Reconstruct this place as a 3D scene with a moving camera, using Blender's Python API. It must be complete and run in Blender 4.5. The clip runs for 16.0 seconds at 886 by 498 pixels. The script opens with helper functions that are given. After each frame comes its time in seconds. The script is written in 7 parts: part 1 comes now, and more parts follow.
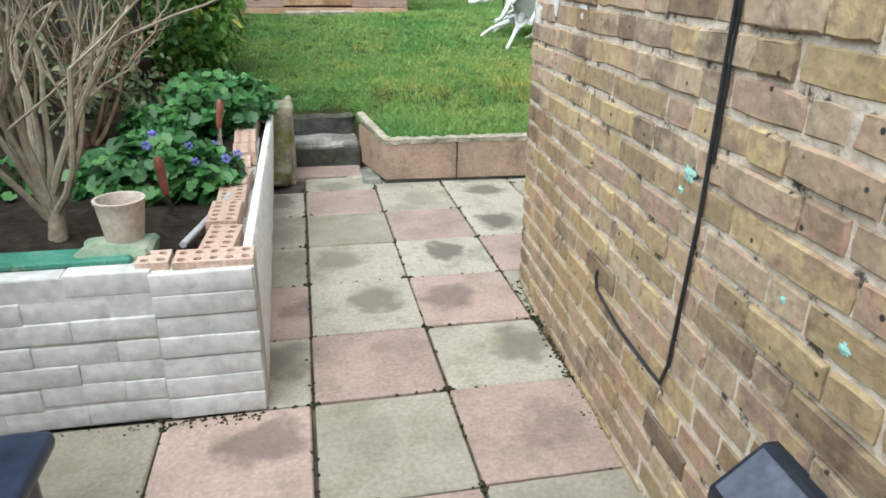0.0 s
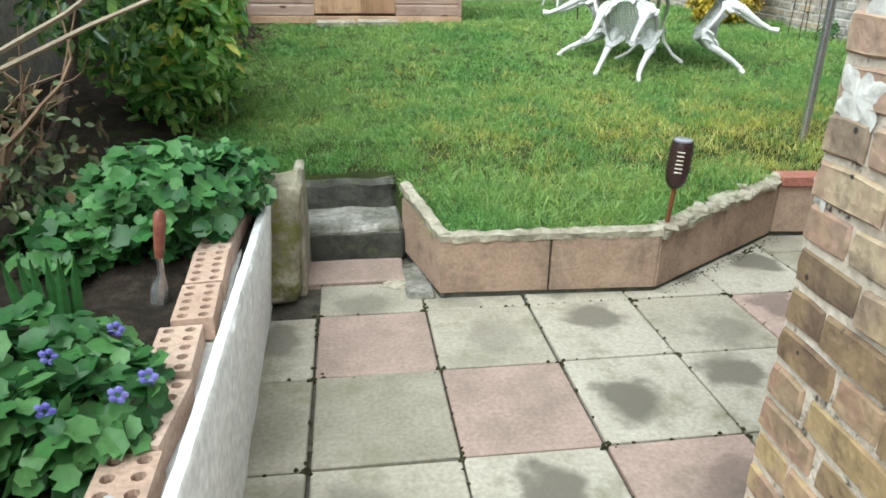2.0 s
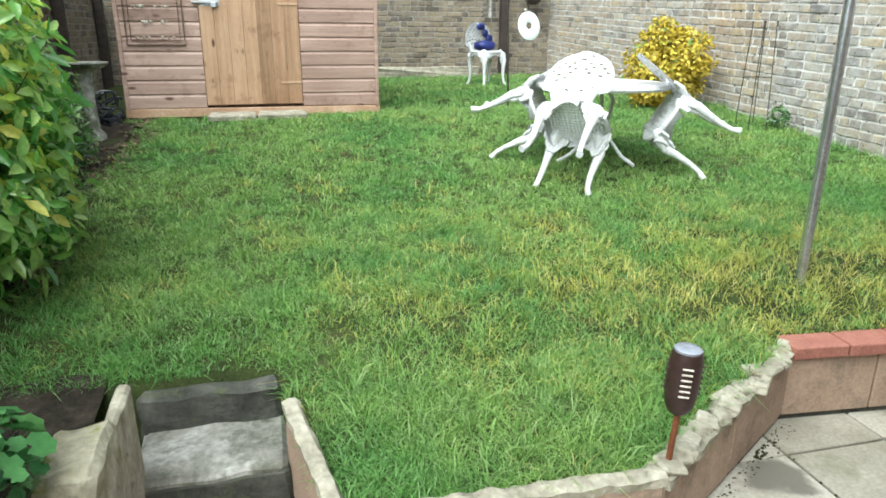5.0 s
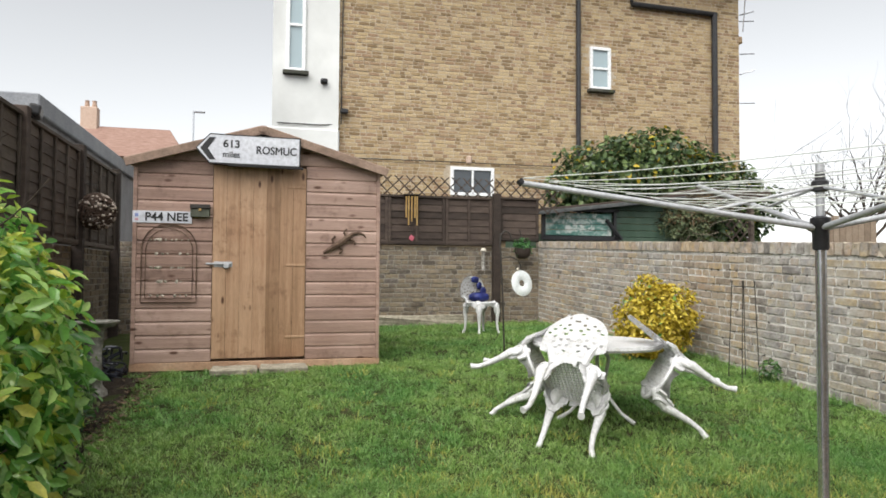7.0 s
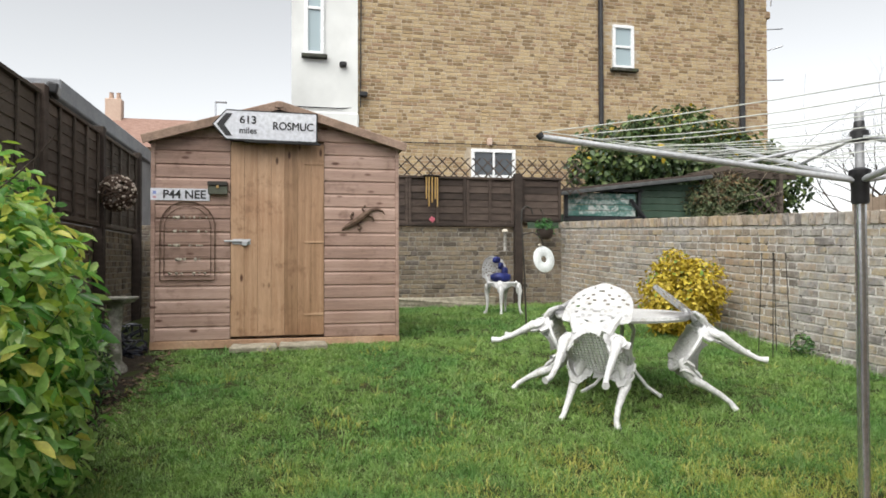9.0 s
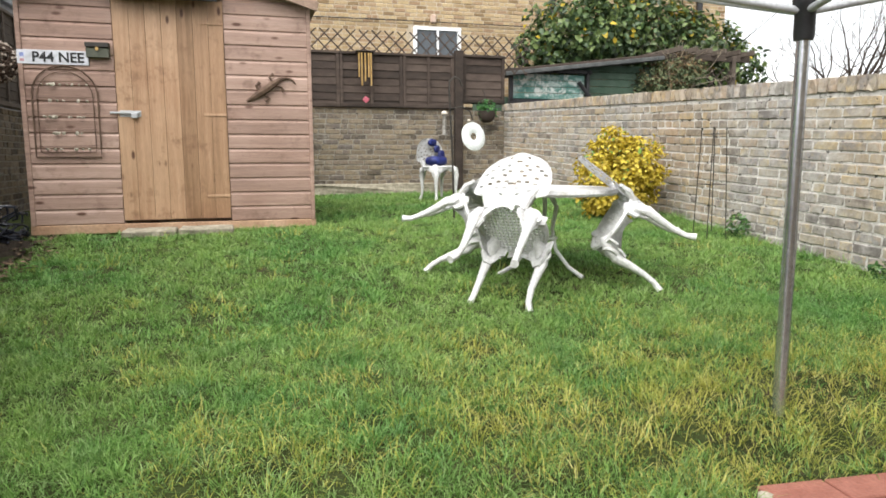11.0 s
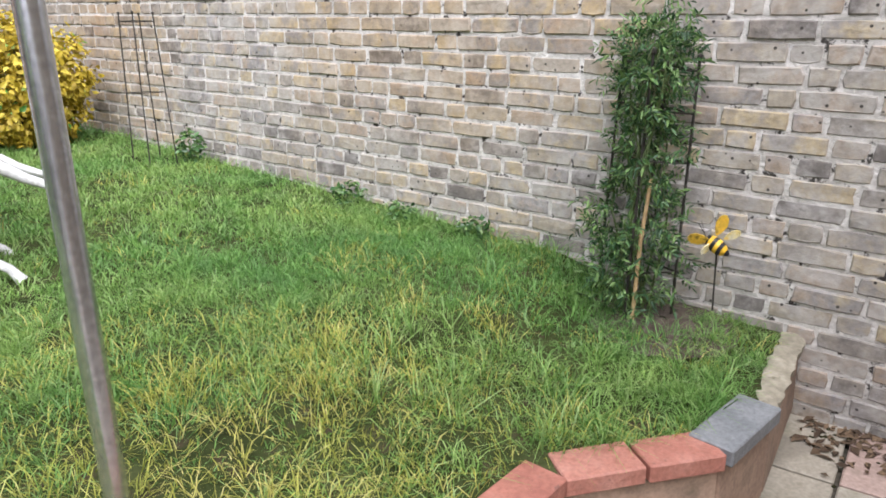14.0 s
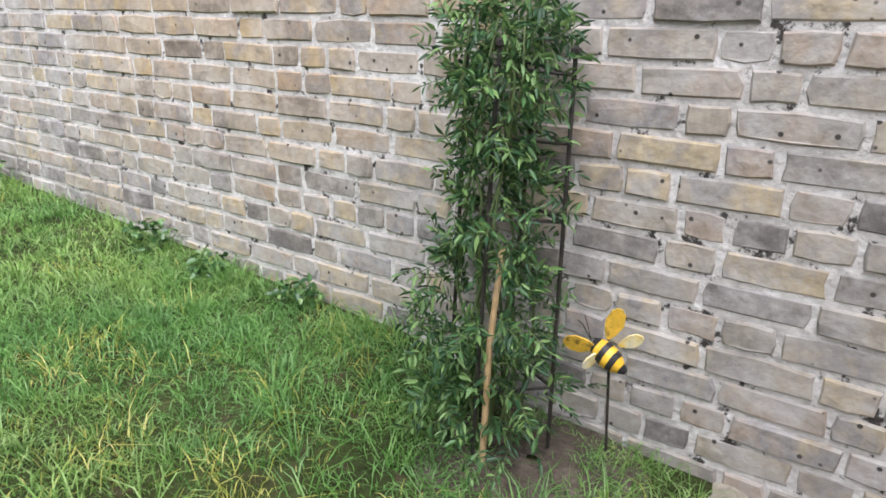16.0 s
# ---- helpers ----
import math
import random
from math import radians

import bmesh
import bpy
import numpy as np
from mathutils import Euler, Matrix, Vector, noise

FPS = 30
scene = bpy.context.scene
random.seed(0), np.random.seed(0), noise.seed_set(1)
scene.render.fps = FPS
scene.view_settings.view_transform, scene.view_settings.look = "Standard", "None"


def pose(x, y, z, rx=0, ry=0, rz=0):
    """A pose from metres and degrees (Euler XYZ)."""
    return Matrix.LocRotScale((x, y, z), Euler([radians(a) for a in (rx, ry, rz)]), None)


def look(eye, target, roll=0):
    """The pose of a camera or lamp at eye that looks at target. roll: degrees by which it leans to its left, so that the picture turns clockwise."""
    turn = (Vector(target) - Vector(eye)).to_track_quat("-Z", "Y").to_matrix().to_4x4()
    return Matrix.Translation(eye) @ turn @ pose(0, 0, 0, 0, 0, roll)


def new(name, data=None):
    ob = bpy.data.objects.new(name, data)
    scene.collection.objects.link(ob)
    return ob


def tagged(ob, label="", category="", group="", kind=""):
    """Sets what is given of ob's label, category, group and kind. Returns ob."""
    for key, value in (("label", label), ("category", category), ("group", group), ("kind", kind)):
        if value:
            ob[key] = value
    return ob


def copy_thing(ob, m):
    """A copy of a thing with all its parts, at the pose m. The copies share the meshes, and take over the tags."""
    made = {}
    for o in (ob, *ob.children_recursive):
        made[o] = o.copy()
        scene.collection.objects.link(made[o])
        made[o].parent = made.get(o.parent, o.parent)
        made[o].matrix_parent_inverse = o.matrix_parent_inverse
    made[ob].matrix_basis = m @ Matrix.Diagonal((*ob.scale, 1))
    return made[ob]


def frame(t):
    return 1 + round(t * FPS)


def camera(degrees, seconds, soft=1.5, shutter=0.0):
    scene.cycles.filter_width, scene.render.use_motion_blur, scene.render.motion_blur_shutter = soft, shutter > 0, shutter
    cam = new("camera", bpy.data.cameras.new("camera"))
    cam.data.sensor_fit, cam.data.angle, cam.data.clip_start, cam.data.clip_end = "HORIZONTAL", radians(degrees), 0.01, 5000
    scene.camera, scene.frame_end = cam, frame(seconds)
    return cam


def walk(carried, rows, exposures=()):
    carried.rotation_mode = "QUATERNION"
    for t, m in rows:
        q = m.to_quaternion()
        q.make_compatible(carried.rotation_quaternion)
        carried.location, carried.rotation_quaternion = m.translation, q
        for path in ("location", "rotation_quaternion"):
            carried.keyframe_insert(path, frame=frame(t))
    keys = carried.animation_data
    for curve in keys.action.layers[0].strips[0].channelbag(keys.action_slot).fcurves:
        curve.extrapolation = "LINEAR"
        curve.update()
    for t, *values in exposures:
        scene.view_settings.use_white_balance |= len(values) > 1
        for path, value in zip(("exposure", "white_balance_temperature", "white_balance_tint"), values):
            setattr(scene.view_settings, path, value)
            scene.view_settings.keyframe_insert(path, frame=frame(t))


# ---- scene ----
cam = camera(66.5, 16.0, 1.7)
METRES, EYE, TILT, LEAN, TURN = 6.6, 1.2375, 0.0, 0.0, -11.6
ROWS = [
    (0.0, 0.0, 0.0, 0.0, 0.28, -22.31, -0.68),
    (0.5, -0.0109, 0.0606, -0.0022, 2.08, -22.25, -0.82),
    (1.0, -0.0207, 0.1203, -0.0002, 3.09, -22.31, -0.7),
    (1.5, -0.0202, 0.1826, -0.0, 3.74, -22.43, -0.61),
    (2.0, -0.0315, 0.2391, 0.0044, 3.72, -22.49, -0.66),
    (2.5, -0.0297, 0.292, 0.0034, 3.69, -22.45, -0.44),
    (3.0, -0.0223, 0.3387, 0.0043, 3.31, -22.57, -0.53),
    (5.5, -0.0244, 0.4025, 0.0494, -3.39, -13.46, -0.52),
    (6.0, -0.032, 0.3955, 0.0608, -3.58, -3.6, -0.52),
    (6.5, -0.0328, 0.391, 0.0631, -3.44, 1.27, -0.38),
    (7.0, -0.0336, 0.3932, 0.0589, -2.95, 2.0, -0.35),
    (7.5, -0.0342, 0.3979, 0.0532, -2.32, 1.9, -0.34),
    (8.0, -0.035, 0.4034, 0.048, -1.56, 1.86, -0.31),
    (10.5, 0.0072, 0.4451, 0.0229, -1.13, -4.74, 0.05),
    (11.0, 0.0234, 0.4797, 0.0156, -4.52, -7.76, 0.11),
    (11.5, 0.037, 0.5123, 0.0142, -14.31, -8.95, 0.38),
    (12.0, 0.0703, 0.5407, 0.0109, -21.92, -12.49, 0.64),
    (12.5, 0.1025, 0.5771, 0.009, -26.07, -13.84, 0.57),
    (13.0, 0.1267, 0.6162, 0.0181, -32.31, -14.83, 0.63),
    (13.5, 0.1566, 0.6351, 0.0149, -40.04, -15.33, 0.85),
    (14.0, 0.1996, 0.6402, 0.0137, -41.96, -16.4, 0.97),
    (14.5, 0.2306, 0.6508, 0.0165, -42.86, -16.74, 0.86),
    (15.0, 0.269, 0.6645, 0.0194, -42.98, -16.74, 0.89),
    (15.5, 0.3161, 0.6711, 0.0162, -43.11, -16.82, 0.94),
    (16.0, 0.3611, 0.6886, 0.012, -42.99, -17.17, 0.86),
]
walk(cam, [(t, pose(0, 0, EYE, TILT, LEAN, TURN) @ pose(METRES * x, METRES * y, METRES * z, 90 + pitch, roll, yaw)) for t, x, y, z, yaw, pitch, roll in ROWS],
     [(0.0, 1.85, 5850, 3), (3.2, 1.95, 5950, -2), (5.3, 2.1, 5900, 0), (5.7, 1.95, 6100, 5), (6.2, 1.55, 6450, 9), (6.6, 1.38, 6500, 9), (8.2, 1.38, 6500, 9),
      (10.3, 1.55, 6500, 9), (11.0, 1.75, 6500, 9), (12.0, 1.78, 6500, 12), (14.0, 1.94, 6100, 16), (16.0, 1.97, 5950, 16)])

# ---- light: bright overcast sky ----
world = bpy.data.worlds.new("overcast_sky")
scene.world = world
world.use_nodes = True
wn, wl = world.node_tree.nodes, world.node_tree.links
wn.clear()
sky = wn.new("ShaderNodeTexSky")
sky.sky_type = 'NISHITA'
sky.sun_disc = False
sky.sun_elevation, sky.sun_rotation = radians(48), radians(219)
sky.dust_density, sky.air_density = 0.7, 1.0
pale = wn.new("ShaderNodeHueSaturation")
pale.inputs["Saturation"].default_value = 0.12
bg = wn.new("ShaderNodeBackground")
bg.inputs["Strength"].default_value = 0.073
wout = wn.new("ShaderNodeOutputWorld")
wl.new(sky.outputs[0], pale.inputs["Color"])
wl.new(pale.outputs[0], bg.inputs["Color"])
wl.new(bg.outputs[0], wout.inputs["Surface"])
sun = new("sun", bpy.data.lights.new("sun", 'SUN'))
sun.data.energy, sun.data.angle, sun.data.color = 1.9, radians(70), (1.0, 0.97, 0.92)
sun.matrix_world = look((0, 0, 10), (0 + 0.45, 0 + 0.55, 10 - 1.0))

# ---- materials ----
def surf(name, cols, scale=4.0, rough=0.85, bump=0.3, bscale=60.0, rnd=0.0, island=False, metal=0.0,
         speck=None, speck_scale=14.0, speck_at=0.66, stretch=(1, 1, 1), transl=0.0, stain=None, spec=0.4, detail=8.0, wide=0.05, pits=0.0, tint=None, tint_scale=0.9, tint2=None, tint2_scale=9.0, knots=None, knot_scale=(5, 5, 5)):
    """Procedural surface: coarse and fine noise through a colour ramp, optional specks, stain and piece-to-piece change."""
    m = bpy.data.materials.new(name)
    m.use_nodes = True
    n, l = m.node_tree.nodes, m.node_tree.links
    b = n["Principled BSDF"]
    b.inputs["Roughness"].default_value, b.inputs["Metallic"].default_value = rough, metal
    b.inputs["Specular IOR Level"].default_value = spec
    geo = n.new("ShaderNodeNewGeometry")
    mp = n.new("ShaderNodeMapping")
    mp.inputs["Scale"].default_value = stretch
    l.new(geo.outputs["Position"], mp.inputs["Vector"])
    n1 = n.new("ShaderNodeTexNoise")
    n1.inputs["Scale"].default_value, n1.inputs["Detail"].default_value, n1.inputs["Roughness"].default_value = scale, detail, 0.65
    l.new(mp.outputs[0], n1.inputs["Vector"])
    ramp = n.new("ShaderNodeValToRGB")
    e = ramp.color_ramp.elements
    while len(e) < len(cols):
        e.new(0.5)
    for i, c in enumerate(cols):
        e[i].position = 0.3 + 0.4 * i / max(1, len(cols) - 1)
        e[i].color = (*c, 1)
    fac = n1.outputs["Fac"]
    if rnd:
        src = geo.outputs["Random Per Island"] if island else n.new("ShaderNodeObjectInfo").outputs["Random"]
        mix = n.new("ShaderNodeMix")
        mix.inputs[0].default_value = rnd
        sp = n.new("ShaderNodeMapRange")
        sp.inputs["To Min"].default_value, sp.inputs["To Max"].default_value = 0.18, 0.82
        l.new(src, sp.inputs["Value"])
        l.new(fac, mix.inputs[2])
        l.new(sp.outputs[0], mix.inputs[3])
        fac = mix.outputs[0]
    l.new(fac, ramp.inputs["Fac"])
    col = ramp.outputs["Color"]
    n2 = n.new("ShaderNodeTexNoise")
    n2.inputs["Scale"].default_value, n2.inputs["Detail"].default_value = bscale, 6.0
    l.new(mp.outputs[0], n2.inputs["Vector"])
    grain = n.new("ShaderNodeMapRange")
    grain.inputs["From Min"].default_value, grain.inputs["From Max"].default_value = 0.3, 0.7
    grain.inputs["To Min"].default_value, grain.inputs["To Max"].default_value = 0.82, 1.15
    l.new(n2.outputs["Fac"], grain.inputs["Value"])
    mul = n.new("ShaderNodeVectorMath")
    mul.operation = 'SCALE'
    l.new(col, mul.inputs[0])
    l.new(grain.outputs[0], mul.inputs["Scale"])
    col = mul.outputs[0]
    if speck:
        n3 = n.new("ShaderNodeTexNoise")
        n3.inputs["Scale"].default_value, n3.inputs["Detail"].default_value, n3.inputs["Roughness"].default_value = speck_scale, 5.0, 0.7
        l.new(geo.outputs["Position"], n3.inputs["Vector"])
        mr = n.new("ShaderNodeMapRange")
        mr.inputs["From Min"].default_value, mr.inputs["From Max"].default_value = speck_at - wide, speck_at + wide
        l.new(n3.outputs["Fac"], mr.inputs["Value"])
        mx = n.new("ShaderNodeMix")
        mx.data_type = 'RGBA'
        l.new(mr.outputs[0], mx.inputs[0])
        l.new(col, mx.inputs[6])
        mx.inputs[7].default_value = (*speck, 1)
        col = mx.outputs[2]
    if tint:
        # broad patches of another tone
        n5 = n.new("ShaderNodeTexNoise")
        n5.inputs["Scale"].default_value, n5.inputs["Detail"].default_value = tint_scale, 5.0
        l.new(geo.outputs["Position"], n5.inputs["Vector"])
        tr_ = n.new("ShaderNodeMapRange")
        tr_.inputs["From Min"].default_value, tr_.inputs["From Max"].default_value = 0.45, 0.62
        l.new(n5.outputs["Fac"], tr_.inputs["Value"])
        mx = n.new("ShaderNodeMix")
        mx.data_type, mx.blend_type = 'RGBA', 'MULTIPLY'
        l.new(tr_.outputs[0], mx.inputs[0])
        l.new(col, mx.inputs[6])
        mx.inputs[7].default_value = (*tint, 1)
        col = mx.outputs[2]
    if tint2:
        # small patches of another tone
        n6 = n.new("ShaderNodeTexNoise")
        n6.inputs["Scale"].default_value, n6.inputs["Detail"].default_value = tint2_scale, 3.0
        l.new(geo.outputs["Position"], n6.inputs["Vector"])
        t6 = n.new("ShaderNodeMapRange")
        t6.inputs["From Min"].default_value, t6.inputs["From Max"].default_value = 0.42, 0.62
        l.new(n6.outputs["Fac"], t6.inputs["Value"])
        mx = n.new("ShaderNodeMix")
        mx.data_type, mx.blend_type = 'RGBA', 'MULTIPLY'
        l.new(t6.outputs[0], mx.inputs[0])
        l.new(col, mx.inputs[6])
        mx.inputs[7].default_value = (*tint2, 1)
        col = mx.outputs[2]
    if knots:
        # dark oval knots of sawn timber
        km = n.new("ShaderNodeMapping")
        km.inputs["Scale"].default_value = knot_scale
        l.new(geo.outputs["Position"], km.inputs["Vector"])
        kv = n.new("ShaderNodeTexVoronoi")
        kv.inputs["Scale"].default_value = 1.0
        l.new(km.outputs[0], kv.inputs["Vector"])
        kr = n.new("ShaderNodeMapRange")
        kr.interpolation_type = 'SMOOTHSTEP'
        kr.inputs["From Min"].default_value, kr.inputs["From Max"].default_value = 0.17, 0.06
        l.new(kv.outputs["Distance"], kr.inputs["Value"])
        mx = n.new("ShaderNodeMix")
        mx.data_type = 'RGBA'
        l.new(kr.outputs[0], mx.inputs[0])
        l.new(col, mx.inputs[6])
        mx.inputs[7].default_value = (*knots, 1)
        col = mx.outputs[2]
    if pits:
        # small dark pits and soot spots
        vo = n.new("ShaderNodeTexVoronoi")
        vo.inputs["Scale"].default_value = 24.0
        l.new(geo.outputs["Position"], vo.inputs["Vector"])
        pr = n.new("ShaderNodeMapRange")
        pr.inputs["From Min"].default_value, pr.inputs["From Max"].default_value = 0.16, 0.10
        l.new(vo.outputs["Distance"], pr.inputs["Value"])
        wn_ = n.new("ShaderNodeTexWhiteNoise")
        l.new(vo.outputs["Position"], wn_.inputs["Vector"])
        gt = n.new("ShaderNodeMath")
        gt.operation = 'GREATER_THAN'
        gt.inputs[1].default_value = 0.55
        l.new(wn_.outputs["Value"], gt.inputs[0])
        pm = n.new("ShaderNodeMath")
        pm.operation = 'MULTIPLY'
        l.new(pr.outputs[0], pm.inputs[0])
        l.new(gt.outputs[0], pm.inputs[1])
        mx = n.new("ShaderNodeMix")
        mx.data_type = 'RGBA'
        l.new(pm.outputs[0], mx.inputs[0])
        l.new(col, mx.inputs[6])
        mx.inputs[7].default_value = (pits, pits * 0.9, pits * 0.8, 1)
        col = mx.outputs[2]
    if stain:
        # round damp patch near the middle of some pieces
        tc = n.new("ShaderNodeTexCoord")
        ln = n.new("ShaderNodeVectorMath")
        ln.operation = 'LENGTH'
        n4 = n.new("ShaderNodeTexNoise")
        n4.inputs["Scale"].default_value, n4.inputs["Detail"].default_value = 9.0, 6.0
        l.new(geo.outputs["Position"], n4.inputs["Vector"])
        oi = n.new("ShaderNodeObjectInfo")
        rw = n.new("ShaderNodeTexWhiteNoise")
        rw.noise_dimensions = '1D'
        l.new(oi.outputs["Random"], rw.inputs["W"])
        sh = n.new("ShaderNodeVectorMath")
        sh.operation = 'MULTIPLY_ADD'
        l.new(rw.outputs["Color"], sh.inputs[0])
        sh.inputs[1].default_value, sh.inputs[2].default_value = (0.22, 0.22, 0.0), (-0.11, -0.11, 0.0)
        so = n.new("ShaderNodeVectorMath")
        l.new(tc.outputs["Object"], so.inputs[0])
        l.new(sh.outputs[0], so.inputs[1])
        l.new(so.outputs[0], ln.inputs[0])
        ad = n.new("ShaderNodeMath")
        ad.operation = 'MULTIPLY_ADD'
        l.new(n4.outputs["Fac"], ad.inputs[0])
        ad.inputs[1].default_value = 0.25
        l.new(ln.outputs["Value"], ad.inputs[2])
        mr = n.new("ShaderNodeMapRange")
        mr.interpolation_type = 'SMOOTHSTEP'
        mr.inputs["From Min"].default_value, mr.inputs["From Max"].default_value = 0.27, 0.19
        l.new(ad.outputs[0], mr.inputs["Value"])
        am = n.new("ShaderNodeMath")
        am.operation = 'MULTIPLY'
        l.new(mr.outputs[0], am.inputs[0])
        lift = n.new("ShaderNodeMapRange")
        lift.inputs["To Min"].default_value = 0.05
        l.new(oi.outputs["Random"], lift.inputs["Value"])
        l.new(lift.outputs[0], am.inputs[1])
        mx = n.new("ShaderNodeMix")
        mx.data_type = 'RGBA'
        l.new(am.outputs[0], mx.inputs[0])
        l.new(col, mx.inputs[6])
        mx.inputs[7].default_value = (*stain, 1)
        col = mx.outputs[2]
    l.new(col, b.inputs["Base Color"])
    if bump:
        bp = n.new("ShaderNodeBump")
        bp.inputs["Strength"].default_value, bp.inputs["Distance"].default_value = bump, 0.01
        hs = n.new("ShaderNodeMath")
        hs.operation = 'ADD'
        l.new(n1.outputs["Fac"], hs.inputs[0])
        l.new(n2.outputs["Fac"], hs.inputs[1])
        l.new(hs.outputs[0], bp.inputs["Height"])
        l.new(bp.outputs[0], b.inputs["Normal"])
    if transl:
        tr = n.new("ShaderNodeBsdfTranslucent")
        l.new(col, tr.inputs["Color"])
        ms = n.new("ShaderNodeMixShader")
        ms.inputs[0].default_value = transl
        l.new(b.outputs[0], ms.inputs[1])
        l.new(tr.outputs[0], ms.inputs[2])
        l.new(ms.outputs[0], n["Material Output"].inputs["Surface"])
    return m


M_SLAB_BUFF = surf("buff_paving", [(0.215, 0.195, 0.15), (0.345, 0.312, 0.255), (0.43, 0.395, 0.335)], 3, 0.7, 0.14, 70, 0.40, stain=(0.125, 0.112, 0.09), speck=(0.19, 0.18, 0.12), speck_scale=4.5, speck_at=0.62, wide=0.10)
M_SLAB_PINK = surf("pink_paving", [(0.25, 0.19, 0.16), (0.37, 0.27, 0.232), (0.445, 0.335, 0.288)], 4, 0.7, 0.14, 70, 0.35, stain=(0.105, 0.078, 0.068), speck=(0.22, 0.18, 0.14), speck_scale=5, speck_at=0.63, wide=0.10)
M_JOINT = surf("joint_dirt", [(0.03, 0.03, 0.02), (0.07, 0.06, 0.045), (0.12, 0.11, 0.085)], 12, 0.95, 0.6, 80)
STOCK = [(0.16, 0.115, 0.085), (0.335, 0.25, 0.15), (0.46, 0.355, 0.195), (0.37, 0.25, 0.19), (0.44, 0.35, 0.235), (0.275, 0.21, 0.155)]
M_STOCK = surf("stock_brick", STOCK, 8, 0.88, 0.55, 45, 0.6, speck=(0.13, 0.10, 0.07), speck_scale=8, speck_at=0.63, wide=0.13, pits=0.035, detail=6.0, tint=(0.86, 0.80, 0.74), tint_scale=1.6)
M_STOCK_JOIN = surf("stock_brick_run", STOCK, 8, 0.88, 0.55, 45, 0.6, island=True, speck=(0.13, 0.10, 0.07), speck_scale=8, speck_at=0.63, wide=0.13, pits=0.035, detail=6.0, tint=(0.86, 0.80, 0.74), tint_scale=1.6)
GREY_BRICK = [(0.17, 0.155, 0.145), (0.28, 0.255, 0.225), (0.365, 0.32, 0.25), (0.285, 0.268, 0.255), (0.42, 0.345, 0.225), (0.24, 0.23, 0.23), (0.35, 0.28, 0.215), (0.345, 0.322, 0.29)]
M_GREY = surf("weathered_brick", GREY_BRICK, 7, 0.92, 0.5, 40, 0.68, speck=(0.47, 0.45, 0.43), speck_scale=8, speck_at=0.60, wide=0.16, pits=0.05, detail=5.0, tint=(0.98, 0.87, 0.73), tint_scale=0.55)
M_GREY_JOIN = surf("weathered_brick_run", GREY_BRICK, 7, 0.92, 0.5, 40, 0.68, island=True, speck=(0.47, 0.45, 0.43), speck_scale=8, speck_at=0.60, wide=0.16, pits=0.05, detail=5.0, tint=(0.98, 0.87, 0.73), tint_scale=0.55)
# stock brick colours made much darker, for the two far walls
OLD_BRICK = [(0.085, 0.07, 0.055), (0.155, 0.125, 0.09), (0.22, 0.175, 0.115), (0.17, 0.135, 0.105), (0.25, 0.20, 0.135), (0.12, 0.10, 0.085)]
M_OLD = surf("dark_old_brick", OLD_BRICK, 8, 0.92, 0.5, 40, 0.65, island=True, speck=(0.30, 0.28, 0.25), speck_scale=6, speck_at=0.66, wide=0.12, pits=0.04)
M_MORTAR_OLD = surf("dark_old_mortar", [(0.17, 0.15, 0.125), (0.26, 0.235, 0.20), (0.36, 0.33, 0.285)], 9, 0.95, 0.8, 50, speck=(0.06, 0.05, 0.04), speck_scale=9, speck_at=0.60)
M_HOUSE = surf("yellow_house_brick", [(0.22, 0.15, 0.08), (0.36, 0.26, 0.14), (0.46, 0.35, 0.20), (0.40, 0.30, 0.18), (0.30, 0.20, 0.12)], 3, 0.9, 0.4, 40, 0.75, island=True)
# dark specks put the shade of eroded joint crevices into the mortar's colour
M_MORTAR = surf("lime_mortar", [(0.40, 0.38, 0.355), (0.54, 0.52, 0.49), (0.68, 0.66, 0.635)], 9, 0.95, 0.9, 45, speck=(0.045, 0.04, 0.036), speck_scale=19, speck_at=0.60, wide=0.03)
M_MORTAR_DK = surf("dirty_mortar", [(0.44, 0.375, 0.30), (0.58, 0.51, 0.425), (0.70, 0.635, 0.55)], 9, 0.95, 0.8, 50, speck=(0.07, 0.06, 0.05), speck_scale=16, speck_at=0.60, wide=0.04)
M_WHITE_WALL = surf("white_painted_brick", [(0.40, 0.39, 0.37), (0.50, 0.495, 0.48), (0.57, 0.57, 0.56)], 3, 0.75, 0.3, 30, 0.15, speck=(0.28, 0.265, 0.235), speck_scale=6, speck_at=0.67, wide=0.10)
# much whiter than the front wall: extra light put into this shaded side's colour
M_WHITE_COAT = surf("brightened_wall_coat", [(0.74, 0.74, 0.725), (0.80, 0.80, 0.79), (0.84, 0.84, 0.83)], 5, 0.7, 0.12, 40, speck=(0.5, 0.49, 0.45), speck_scale=9, speck_at=0.70)
M_TERRA = surf("orange_engineering_brick", [(0.38, 0.26, 0.195), (0.48, 0.34, 0.265), (0.56, 0.43, 0.35)], 9, 0.85, 0.5, 80, 0.5, speck=(0.3, 0.25, 0.2), speck_scale=20)
M_RED = surf("red_coping_brick", [(0.27, 0.10, 0.075), (0.37, 0.155, 0.115), (0.46, 0.23, 0.18)], 9, 0.6, 0.4, 80, 0.4, speck=(0.2, 0.1, 0.08), speck_scale=20)
M_BLUEBRICK = surf("grey_coping_brick", [(0.13, 0.14, 0.15), (0.2, 0.21, 0.22), (0.27, 0.28, 0.29)], 9, 0.6, 0.4, 80, 0.3)
